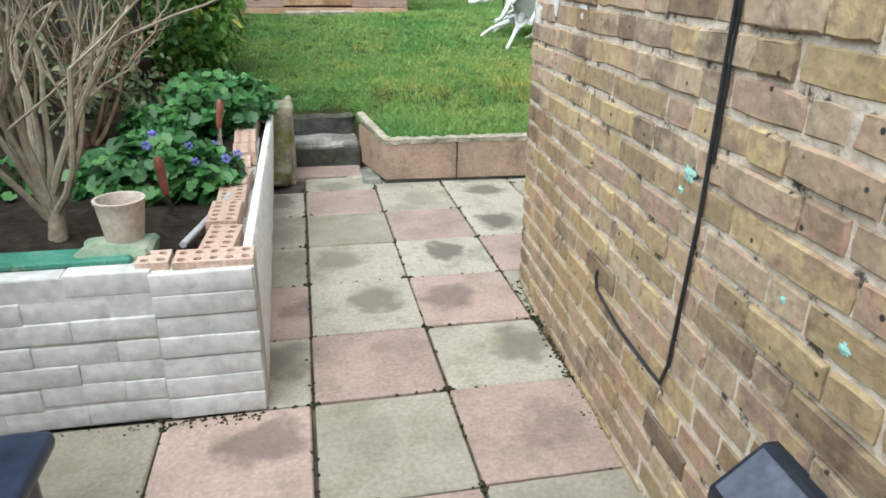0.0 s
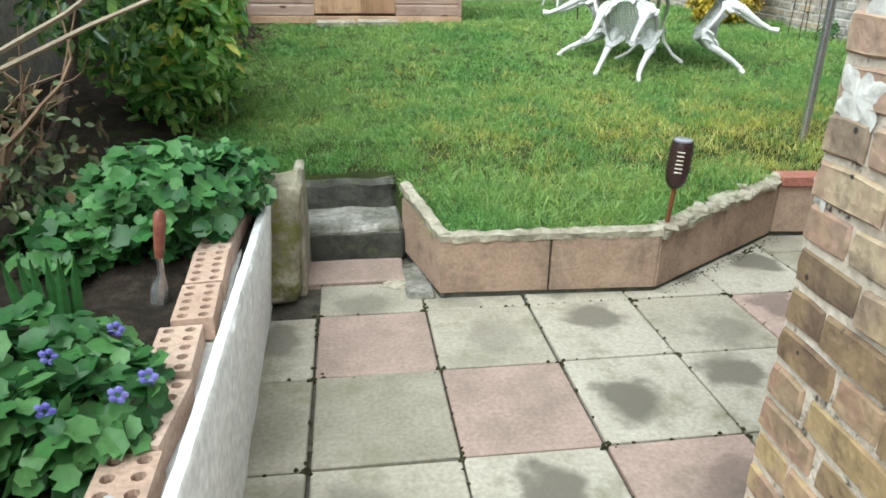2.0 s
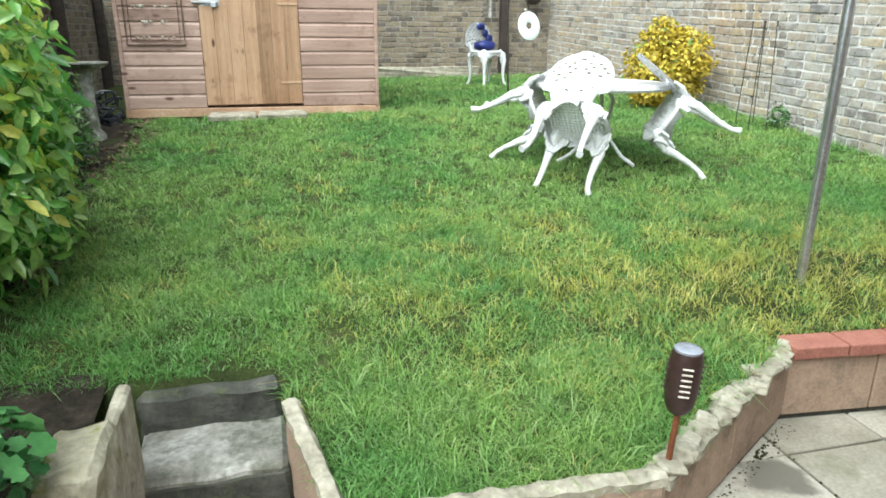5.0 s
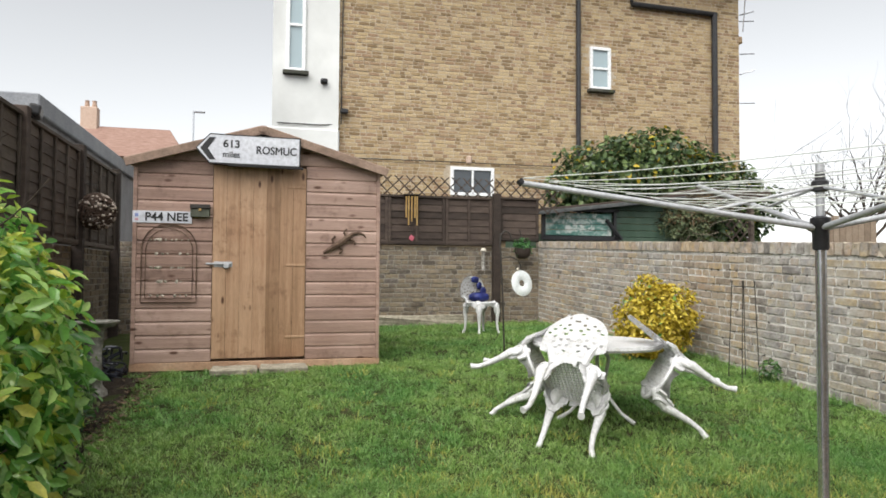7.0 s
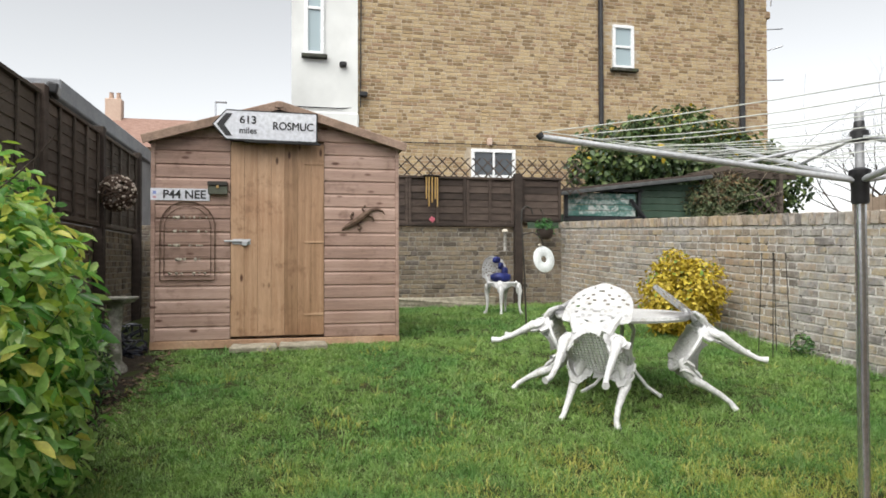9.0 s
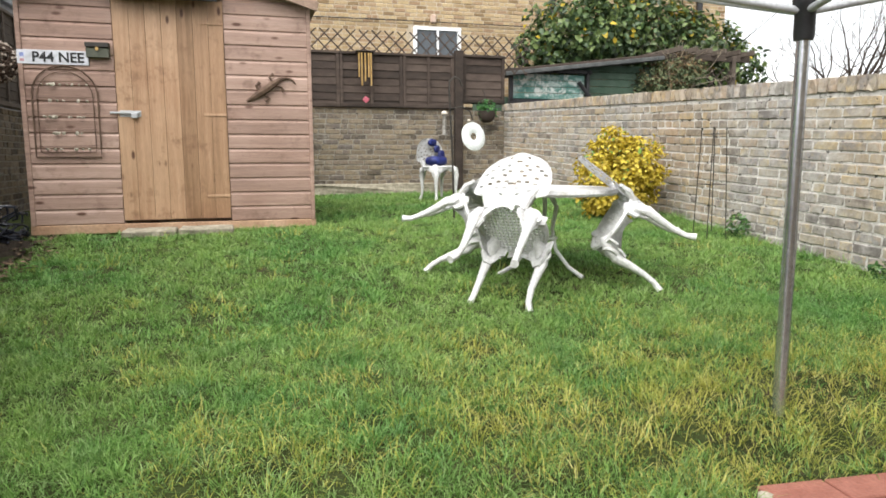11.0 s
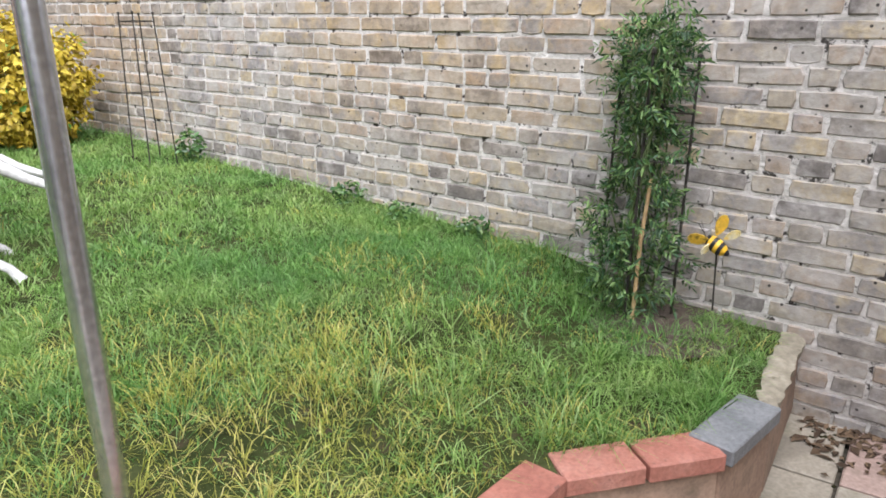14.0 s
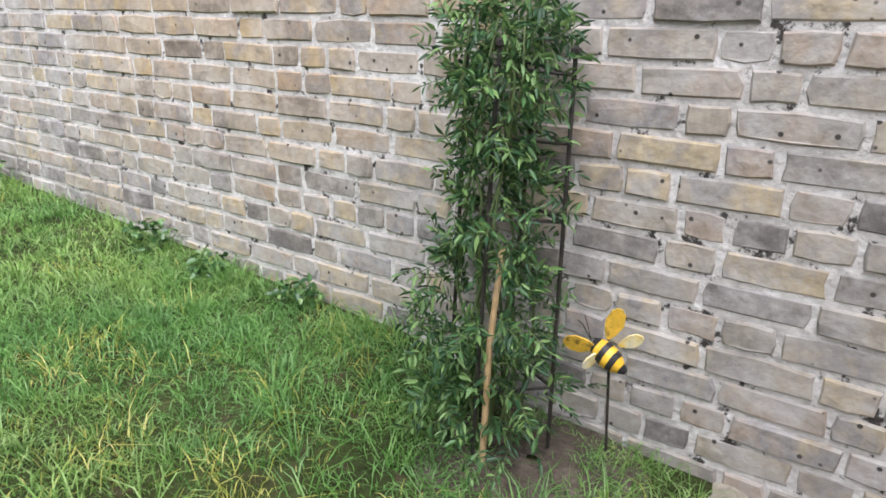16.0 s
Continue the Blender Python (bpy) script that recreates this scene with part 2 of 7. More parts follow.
M_TAN = surf("tan_concrete_slab", [(0.20, 0.135, 0.10), (0.325, 0.225, 0.165), (0.42, 0.30, 0.225)], 3.5, 0.8, 0.15, 70, 0.3, speck=(0.13, 0.105, 0.075), speck_scale=5, speck_at=0.63, wide=0.11)
M_CREAM = surf("cream_mortar_cap", [(0.18, 0.16, 0.12), (0.31, 0.28, 0.215), (0.44, 0.40, 0.32)], 11, 0.95, 1.0, 40, speck=(0.13, 0.12, 0.075), speck_scale=14)
M_CREAM_LT = surf("pale_broken_mortar", [(0.21, 0.185, 0.14), (0.34, 0.31, 0.24), (0.47, 0.435, 0.355)], 9, 0.95, 0.9, 40, speck=(0.12, 0.10, 0.07), speck_scale=12, speck_at=0.62)
M_CONC = surf("grey_mossy_concrete", [(0.10, 0.095, 0.075), (0.22, 0.21, 0.185), (0.40, 0.385, 0.355)], 5, 0.85, 0.6, 40, speck=(0.06, 0.065, 0.04), speck_scale=7, speck_at=0.57, wide=0.09)
# much darker than the treads' concrete, with olive flecks
M_CONC_DK = surf("dark_flecked_concrete", [(0.025, 0.025, 0.02), (0.055, 0.055, 0.045), (0.11, 0.105, 0.09)], 8, 0.9, 0.7, 50, speck=(0.07, 0.08, 0.04), speck_scale=10, speck_at=0.6)
M_SOIL = surf("dark_soil", [(0.015, 0.012, 0.009), (0.03, 0.024, 0.018), (0.06, 0.048, 0.036)], 18, 1.0, 1.0, 90, spec=0.15)
M_TURF = surf("turf", [(0.02, 0.026, 0.010), (0.038, 0.05, 0.016), (0.07, 0.08, 0.032)], 3, 1.0, 0.8, 90, speck=(0.06, 0.047, 0.028), speck_scale=10, speck_at=0.62, spec=0.1)
M_SHED = surf("pinkish_stained_boards", [(0.23, 0.15, 0.12), (0.345, 0.23, 0.185), (0.455, 0.32, 0.265)], 4, 0.55, 0.25, 45, 0.35, stretch=(0.3, 1, 7), speck=(0.14, 0.08, 0.06), speck_scale=5, speck_at=0.66, wide=0.12, knots=(0.09, 0.04, 0.025), knot_scale=(3.2, 3.2, 8.5), tint=(0.86, 0.82, 0.80), tint_scale=1.6)
M_SHED_DK = surf("dark_roofing_felt_trim", [(0.15, 0.105, 0.08), (0.24, 0.165, 0.125), (0.31, 0.22, 0.17)], 4, 0.85, 0.3, 60)
M_DOOR = surf("orange_stained_planks", [(0.22, 0.128, 0.07), (0.36, 0.218, 0.13), (0.48, 0.315, 0.20)], 4, 0.5, 0.25, 45, 0.42, stretch=(8, 1, 0.35), speck=(0.15, 0.075, 0.04), speck_scale=6, speck_at=0.66, wide=0.12, knots=(0.075, 0.03, 0.015), knot_scale=(9.5, 3.0, 3.4), tint=(0.88, 0.83, 0.80), tint_scale=1.8)
M_FENCE = surf("dark_brown_fence", [(0.025, 0.018, 0.014), (0.05, 0.035, 0.028), (0.085, 0.062, 0.05)], 5, 0.85, 0.4, 50, 0.4, stretch=(1, 1, 3))
M_FENCE_GREY = surf("weathered_brown_fence", [(0.05, 0.038, 0.03), (0.085, 0.066, 0.052), (0.13, 0.105, 0.085)], 5, 0.85, 0.4, 50, 0.4, stretch=(1, 1, 3))
M_WHITE_METAL = surf("white_cast_metal", [(0.52, 0.52, 0.52), (0.62, 0.62, 0.625), (0.68, 0.68, 0.69)], 5, 0.4, 0.12, 60, speck=(0.36, 0.34, 0.29), speck_scale=17, speck_at=0.66, wide=0.09)
M_STEEL = surf("galvanised_steel", [(0.44, 0.45, 0.47), (0.55, 0.56, 0.58), (0.64, 0.65, 0.67)], 20, 0.26, 0.03, 90, metal=0.9)
M_ALU = surf("dull_aluminium", [(0.36, 0.37, 0.39), (0.43, 0.44, 0.46), (0.50, 0.51, 0.53)], 12, 0.5, 0.05, 90, metal=0.35)
M_BLACK = surf("black_plastic", [(0.012, 0.012, 0.014), (0.02, 0.02, 0.022), (0.035, 0.035, 0.038)], 12, 0.45, 0.1, 90)
M_IRON = surf("black_iron_wire", [(0.015, 0.014, 0.013), (0.03, 0.026, 0.022), (0.05, 0.04, 0.03)], 30, 0.6, 0.2, 90)
M_RENDER = surf("white_render", [(0.62, 0.63, 0.62), (0.68, 0.69, 0.68), (0.72, 0.73, 0.72)], 0.8, 0.9, 0.0, 0.7)
M_UPVC = surf("white_frame", [(0.76, 0.77, 0.78), (0.80, 0.81, 0.82), (0.83, 0.84, 0.85)], 2, 0.4, 0.0, 20)


def glass(name, col=(0.05, 0.06, 0.07), rough=0.05):
    m = bpy.data.materials.new(name)
    m.use_nodes = True
    b = m.node_tree.nodes["Principled BSDF"]
    b.inputs["Base Color"].default_value = (*col, 1)
    b.inputs["Roughness"].default_value = rough
    b.inputs["Specular IOR Level"].default_value = 0.8
    return m


M_GLASS = glass("dark_window_glass")


# ---- building helpers ----
def mesh_of(name, verts, faces, material, smooth=False):
    me = bpy.data.meshes.new(name)
    me.from_pydata([tuple(v) for v in verts], [], faces)
    me.materials.append(material)
    if smooth:
        me.polygons.foreach_set("use_smooth", [True] * len(me.polygons))
    me.update()
    return me


def part(name, bm, material, parent=None, label="", smooth=False):
    """Link a bmesh as one mesh object under a thing or a part."""
    me = bpy.data.meshes.new(name)
    bmesh.ops.recalc_face_normals(bm, faces=bm.faces[:])
    bm.to_mesh(me)
    bm.free()
    me.materials.append(material)
    if smooth:
        me.polygons.foreach_set("use_smooth", [True] * len(me.polygons))
        me.set_sharp_from_angle(angle=radians(40))
    ob = new(name, me)
    ob.parent = parent
    if label:
        ob["label"] = label
    return ob


def add_box(bm, c, s, bevel=0.0, m=None, seg=1):
    """A box of size s centred at c, bevelled, then moved by the matrix m."""
    r = bmesh.ops.create_cube(bm, size=1.0, matrix=Matrix.Translation(c) @ Matrix.Diagonal((*s, 1)))
    vs = r["verts"]
    if bevel:
        ed = list({e for v in vs for e in v.link_edges})
        out = bmesh.ops.bevel(bm, geom=ed, offset=bevel, segments=seg, affect='EDGES', profile=0.5)
        vs = list({v for f in out["faces"] for v in f.verts} | {v for v in vs if v.is_valid})
    if m is not None:
        bmesh.ops.transform(bm, matrix=m, verts=vs)
    return vs


def box(c, s, bevel=0.0, m=None, seg=1):
    bm = bmesh.new()
    add_box(bm, c, s, bevel, m, seg)
    return bm


def add_tube(bm, pts, radii, sides=8, cap=True):
    """A tube along points, with a radius for each."""
    if isinstance(radii, (int, float)):
        radii = [radii] * len(pts)
    pts = [Vector(p) for p in pts]
    rings = []
    up = Vector((0, 0, 1))
    side = None
    for i, p in enumerate(pts):
        d = (pts[min(i + 1, len(pts) - 1)] - pts[max(i - 1, 0)])
        if d.length < 1e-9:
            d = up.copy()
        d.normalize()
        if side is None:
            side = d.cross(Vector((0, 0, 1)) if abs(d.z) < 0.9 else Vector((1, 0, 0))).normalized()
        else:
            side = (side - d * side.dot(d))
            side = side.normalized() if side.length > 1e-6 else d.orthogonal().normalized()
        o = d.cross(side)
        rings.append([bm.verts.new(p + (side * math.cos(a) + o * math.sin(a)) * radii[i]) for a in (2 * math.pi * k / sides for k in range(sides))])
    for a, b in zip(rings, rings[1:]):
        for k in range(sides):
            bm.faces.new((a[k], a[(k + 1) % sides], b[(k + 1) % sides], b[k]))
    if cap:
        bm.faces.new(rings[0][::-1])
        bm.faces.new(rings[-1])
    return rings


def tube(pts, radii, sides=8):
    bm = bmesh.new()
    add_tube(bm, pts, radii, sides)
    return bm


def add_lathe(bm, prof, c=(0, 0, 0), sides=20, m=None):
    """A turned shape from (radius, height) pairs."""
    rings = []
    for r, z in prof:
        rings.append([bm.verts.new(((Vector((r * math.cos(a), r * math.sin(a), z)) if m is None else m @ Vector((r * math.cos(a), r * math.sin(a), z))) + Vector(c))) for a in (2 * math.pi * k / sides for k in range(sides))])
    for a, b in zip(rings, rings[1:]):
        for k in range(sides):
            bm.faces.new((a[k], a[(k + 1) % sides], b[(k + 1) % sides], b[k]))
    bm.faces.new(rings[0][::-1])
    bm.faces.new(rings[-1])


def lathe(prof, c=(0, 0, 0), sides=20, m=None):
    bm = bmesh.new()
    add_lathe(bm, prof, c, sides, m)
    return bm


def empty(name, m, label="", category="", group="", kind=""):
    ob = new(name)
    ob.empty_display_size = 0.1
    ob.matrix_world = m
    return tagged(ob, label, category, group, kind)


def lawn_z(x, y):
    return -0.033 + 0.0144 * x + 0.0868 * min(y, 8.8) + 0.006 * max(0.0, y - 8.8) - 0.08 * max(0.0, min(1.0, (5.15 - y) / 0.35))


rng = np.random.default_rng(7)

# ---- ground, patio bed, lawn ----
HOUSE_CORNER = Vector((0.865, 2.55))
HOUSE_TURN = 3.5
# the retaining edge of the lawn, from the steps to the garden wall
EDGE = [(0.345, 4.60), (0.46, 4.085), (1.385, 4.045), (2.26, 4.60), (3.45, 4.50), (3.79, 4.21), (4.11, 4.155), (4.72, 4.18)]


def edge_y(x):
    for (x0, y0), (x1, y1) in zip(EDGE[1:], EDGE[2:]):
        if x0 <= x <= x1:
            return y0 + (y1 - y0) * (x - x0) / (x1 - x0)
    return 4.9


ground = part("ground", box((0, 20, -0.16), (400, 400, 0.1)), M_SOIL)
tagged(ground, "dark bare earth under the gardens", "ground", kind="structure")

# lawn sheet, fitted to its edge, with a skirt down behind the slabs
def lawn_start(x):
    if x < 0.33:
        return 4.875
    if x < 0.46:
        return 4.875 - (x - 0.33) / 0.13 * 0.75
    return edge_y(x) + 0.03


nx, ny = 150, 150
xs = np.unique(np.concatenate([np.linspace(-1.75, 4.715, nx), [0.33, 0.46, 1.385, 2.26, 3.45, 3.79, 4.11]]))
nx = len(xs)
verts = []
for j in range(ny + 1):
    for x in xs:
        y0 = lawn_start(x)
        y = y0 + (13.2 - y0) * max(0, j - 1) / (ny - 1)
        drop = 0.30 if j == 0 else 0.0
        verts.append((x, y, lawn_z(x, y) - 0.015 - drop + 0.012 * noise.noise((x * 3, y * 3, 0))))
faces = [(j * nx + i, j * nx + i + 1, (j + 1) * nx + i + 1, (j + 1) * nx + i) for j in range(ny) for i in range(nx - 1)]
lawn = new("lawn", mesh_of("lawn", verts, faces, M_TURF, True))
tagged(lawn, "gently sloping green lawn with worn yellow patches", "lawn", kind="structure")

# patio bed under the slabs
patio = part("patio", box((2.0, 1.6, -0.075), (7.6, 6.6, 0.11)), M_JOINT)
tagged(patio, "patio of buff and pink square concrete paving slabs", "patio", kind="structure")

# ---- brick walls ----
def brick_shape(w, h, jit, seed):
    """Worn brick: u along the wall, v up, n outward; eight points round, corners rubbed off, standing proud of the mortar."""
    r = np.random.default_rng(seed)
    way = ((-1, -1), (0, -1), (1, -1), (1, 0), (1, 1), (0, 1), (-1, 1), (-1, 0))
    wob = np.clip(r.normal(0, jit, (8, 3)), -2 * jit, 2 * jit) * np.array([1.0, 0.6, 1.0])
    vs = []
    for inset, depth, share in ((0.0, -0.05, 0.0), (0.0, 0.0, 0.7), (0.0045, 0.006, 1.0)):
        for k, (su, sv) in enumerate(way):
            c = 0.002 if su and sv and depth >= 0 else 0.0
            vs.append((su * (w / 2 - inset - c) + wob[k, 0] * share, sv * (h / 2 - inset - c) + wob[k, 1] * share, depth + wob[k, 2] * 0.35 * share))
    fs = [tuple(range(16, 24))]
    for a in (0, 8):
        for k in range(8):
            fs.append((a + k, a + (k + 1) % 8, a + 8 + (k + 1) % 8, a + 8 + k))
    return vs, fs


def brick_layout(length, z0, z1, course, joint, seed, flemish=False):
    """Bricks of a wall as (u, v, width, height), in a mixed bond of headers and stretchers."""
    r = np.random.default_rng(seed)
    out, k = [], 0
    v = z0
    while v < z1 - course * 0.5:
        u, n_ = (-0.055 if flemish and k % 2 else 0.0) if flemish else -r.uniform(0, 0.2), 0
        while u < length:
            w = (0.213 if (k + n_) % 2 else 0.104) + r.normal(0, 0.004) if flemish else (0.213 if r.random() < 0.5 else 0.104) + r.normal(0, 0.006)
            n_ += 1
            a, b = max(u, 0), min(u + w, length)
            if b - a > 0.03:
                out.append(((a + b) / 2, v + course / 2, b - a, course - joint))
            u += w + (joint * 0.6 if flemish else joint)
        v += course
        k += 1
    return out


def brick_wall(name, m, length, z0, z1, mats, label, seed, near=(0, 0), thick=0.22, course=0.075, joint=0.0120, jit=0.0022, mortar=M_MORTAR, keep=None, flemish=False):
    """A wall: mortar core with bricks on its face. m maps (along, outward, up) to the world. Bricks within near are parts, the rest one run."""
    core = part(name, box((length / 2, -thick / 2, (z0 + z1) / 2), (length, thick, z1 - z0)), mortar)
    core.matrix_world = m
    tagged(core, label, "wall", kind="structure")
    cache, rv, rf = {}, [], []
    r = np.random.default_rng(seed + 1)
    for u, v, w, h in brick_layout(length, z0, z1, course, joint, seed, flemish):
        if keep and not keep(u, v):
            continue
        if near[0] <= u <= near[1] and (len(near) < 3 or v > near[2]):
            key = (round(w, 2), int(r.integers(0, 7)))
            if key not in cache:
                vs, fs = brick_shape(w, h, jit, len(cache) + seed)
                cache[key] = mesh_of("brick", [(a, c, b) for a, b, c in vs], [f[::-1] for f in fs], mats[0])
            ob = new("brick", cache[key])
            ob.parent = core
            ob.matrix_local = pose(u + r.normal(0, 0.0015), max(-0.003, r.normal(0.0005, 0.003)), v, 0, r.normal(0, 0.5), 0)
        else:
            vs, fs = brick_shape(w, h, jit, int(r.integers(0, 1 << 30)))
            o = len(rv)
            dn = max(-0.003, r.normal(0.0005, 0.003))
            rv += [(a + u, c + dn, b + v) for a, b, c in vs]
            rf += [tuple(o + i for i in f[::-1]) for f in fs]
    if rv:
        run = new("brick_run", mesh_of("brick_run", rv, rf, mats[1]))
        run.parent = core
        run["kind"] = "stuff"
    return core


def wall_frame(x, y, z, ux, uy, slope=0.0, flip=1):
    """Axes of a wall: u along (ux, uy), outward to the left of it, v up."""
    u = Vector((ux, uy, slope)).normalized()
    nrm = Vector((-uy, ux, 0)).normalized()
    up = u.cross(nrm) * -1
    if up.z < 0:
        up = -up
    return Matrix(((u.x, nrm.x, up.x, x), (u.y, nrm.y, up.y, y), (u.z, nrm.z, up.z, z), (0, 0, 0, 1)))


# long garden wall: runs back along the lawn, courses rising with it
WALL_X = 4.72
SLOPE = 0.044
garden_wall = brick_wall("wall_east", wall_frame(WALL_X, 2.4, 0.0, 0, 1, SLOPE), 11.0, -0.10, 1.575, (M_GREY, M_GREY_JOIN),
                         "weathered yellow-grey stock brick garden wall with pale patched mortar", 21, near=(1.9, 4.6, 0.15), jit=0.0032)
# brick-on-edge coping
cop_v, cop_f = [], []
r_ = np.random.default_rng(5)
for k in range(int(11.0 / 0.08)):
    vs, fs = brick_shape(0.07, 0.105, 0.004, k)
    o = len(cop_v)
    cop_v += [(a + 0.04 + 0.08 * k, c + 0.012 + r_.normal(0, 0.004), b + 1.63 + r_.normal(0, 0.003)) for a, b, c in vs]
    cop_f += [tuple(o + i for i in f[::-1]) for f in fs]
coping_run = new("coping_run", mesh_of("coping_run", cop_v, cop_f, M_GREY_JOIN))
coping_run.parent = garden_wall
coping_run["kind"] = "stuff"
cc = part("coping_core", box((5.5, -0.105, 1.63), (11.0, 0.21, 0.10), 0.01), M_MORTAR_DK, garden_wall)

# house corner at the start of the walk
th = radians(HOUSE_TURN)
dx, dy = -math.sin(th), -math.cos(th)
house_wall = brick_wall("wall_house", wall_frame(HOUSE_CORNER.x, HOUSE_CORNER.y, 0, dx, dy) @ Matrix.Diagonal((1, -1, 1, 1)), 4.6, -0.05, 3.0,
                        (M_STOCK, M_STOCK_JOIN), "yellow stock brick house wall with soot specks and pale pointing", 33, near=(0, 2.05, 0.0), mortar=M_MORTAR_DK, flemish=True)
rear = part("wall_house_rear", box((2.2, -0.12, 1.5), (4.4, 0.22, 3.1)), M_STOCK)
rear.matrix_world = Matrix.Translation((HOUSE_CORNER.x + 0.23, HOUSE_CORNER.y, 0)) @ pose(0, 0, 0, 0, 0, -HOUSE_TURN)
tagged(rear, "yellow stock brick rear wall of the house", "wall", kind="structure")
back_house = part("wall_south", box((0, -1.75, 1.5), (7, 0.25, 3.1)), M_STOCK)
tagged(back_house, "yellow stock brick wall closing the yard", "wall", kind="structure")
west_low = part("wall_west_yard", box((-2.05, 3.0, 0.9), (0.22, 9.3, 1.9)), M_GREY)
tagged(west_low, "weathered brick boundary wall behind the flower bed", "wall", kind="structure")

# back wall and low wall beneath the side fence
back_wall = brick_wall("wall_north", wall_frame(WALL_X, 13.2, 0.0, -1, 0), 6.6, 0.55, 2.05, (M_OLD, M_OLD),
                       "dark brown brick wall below the dark fence", 44, mortar=M_MORTAR_OLD)
side_wall = brick_wall("wall_west", wall_frame(-1.84, 13.2, 0.0, 0, -1), 5.6, 0.4, 1.90, (M_OLD, M_OLD),
                       "old dark brick wall below the side fence", 55, mortar=M_MORTAR_OLD)


# ---- dark timber fences ----
def fence_panel(m, w, h, label, group, battens=3, mat=M_FENCE):
    """Overlapping slats on a frame; local x along, z up, faces -y."""
    ob = empty("panel", m)
    ob.parent = group
    n = int(h / 0.105)
    for k in range(n):
        z = (k + 0.5) * h / n
        bm = box((w / 2, 0, 0), (w, 0.012, h / n + 0.025), 0.002, pose(0, 0.012, z, -6 + random.uniform(-1, 1), 0, random.uniform(-0.15, 0.15)))
        part("slat", bm, mat, ob)
    for k in range(battens + 2):
        x = 0.025 + (w - 0.05) * k / (battens + 1)
        part("batten", box((x, -0.012, h / 2), (0.045, 0.022, h), 0.003), mat, ob)
    part("rail", box((w / 2, -0.010, 0.03), (w, 0.03, 0.05), 0.003), mat, ob)
    part("rail", box((w / 2, -0.010, h + 0.005), (w, 0.045, 0.035), 0.003), mat, ob)
    return ob


def fence_post(x, y, z0, z1, w=0.10, mat=M_FENCE, parent=None):
    ob = part("post", box((0, 0, (z1 - z0) / 2), (w, w, z1 - z0), 0.006), mat, parent)
    ob.location = (x, y, z0)
    return ob


side_fence = empty("fence", pose(0, 0, 0), "dark brown overlap timber fence on a brick wall", "fence")
back_fence = empty("fence", pose(0, 0, 0), "low dark brown timber fence on the back wall", "fence")


for y0 in (5.40, 7.27, 9.14, 11.02):
    fence_panel(pose(-1.78, y0 + 0.05, 1.91, 0, 0, 90), 1.77, 1.06, "", side_fence, 3, M_FENCE_GREY)
for y0 in (5.40, 7.27, 9.14, 11.02, 12.92):
    fence_post(-1.775, y0, lawn_z(-1.775, y0) - 0.05, 3.05, 0.11, M_FENCE, side_fence)
for x0, w in ((1.20, 0.938), (2.14, 0.938), (3.08, 0.80)):
    fence_panel(pose(x0, 13.16, 2.07, 0, 0, 0), w, 0.77, "", back_fence, 1)
fence_panel(pose(4.02, 13.16, 2.16, 0, 0, 0), 0.68, 0.70, "", back_fence, 0)
fence_post(3.94, 13.12, lawn_z(3.9, 13.12) - 0.03, 2.93, 0.12, M_FENCE, back_fence)
fence_post(1.62, 13.12, lawn_z(1.6, 13.12) - 0.03, 2.93, 0.09, M_FENCE, back_fence)


def lattice(m, w, h, step, label):
    ob = empty("trellis", m, label, "trellis")
    for sgn in (1, -1):
        k = -h
        while k < w:
            a0, b0 = k, 0.0
            a1, b1 = k + h, h
            if a0 < 0:
                b0, a0 = -a0, 0.0
            if a1 > w:
                b1, a1 = b1 - (a1 - w), w
            if a1 - a0 > 0.03:
                if sgn < 0:
                    a0, a1 = w - a0, w - a1
                ln = math.hypot(a1 - a0, b1 - b0)
                an = math.degrees(math.atan2(b1 - b0, a1 - a0))
                part("lath", box((ln / 2, 0, 0), (ln, 0.008, 0.02), 0, pose(a0, 0.004 * sgn, b0, 0, -an, 0)), M_FENCE, ob)
            k += step
    return ob


lattice(pose(1.25, 13.20, 2.62, 0, 0, 0), 3.85, 0.56, 0.19, "dark brown diagonal trellis along the fence top")

# ---- patio edge: raised bed, steps, retaining slabs ----
# white painted bed wall: a front run and a run along the path
bed_front = empty("wall_bed_front", pose(0, 1.81, 0), "white painted brick wall of the raised flower bed", "wall", kind="structure")
part("core", box((-1.30, 0.0345, 0.235), (2.26, 0.10, 0.47)), M_WHITE_WALL, bed_front)
for k in range(7):
    z = 0.002 + k * 0.0672
    x = -0.172
    first = True
    while x > -1.9:
        w = 0.27 if first else (0.222 if (k % 2 == 0 or x > -0.47) else 0.222)
        if first:
            w = 0.275
        elif abs(x + 0.447) < 0.02 and k % 2:
            w = 0.112
        dz = 0.0 if first else 0.004
        part("brick", box((x - w / 2, 0.02, z + 0.0325 + dz), (w + 0.001, 0.09, 0.0680), 0.006, pose(0, random.uniform(-0.002, 0.002) + (0 if first else 0.006), 0, random.uniform(-1, 1), random.uniform(-0.5, 0.5), 0), 3), M_WHITE_WALL, bed_front, smooth=True)
        x -= w
        first = False
bed_side = empty("wall_bed_side", pose(0, 0, 0), "white rendered bed wall along the path", "wall", kind="structure")
bm = bmesh.new()
NS = 60
ring = []
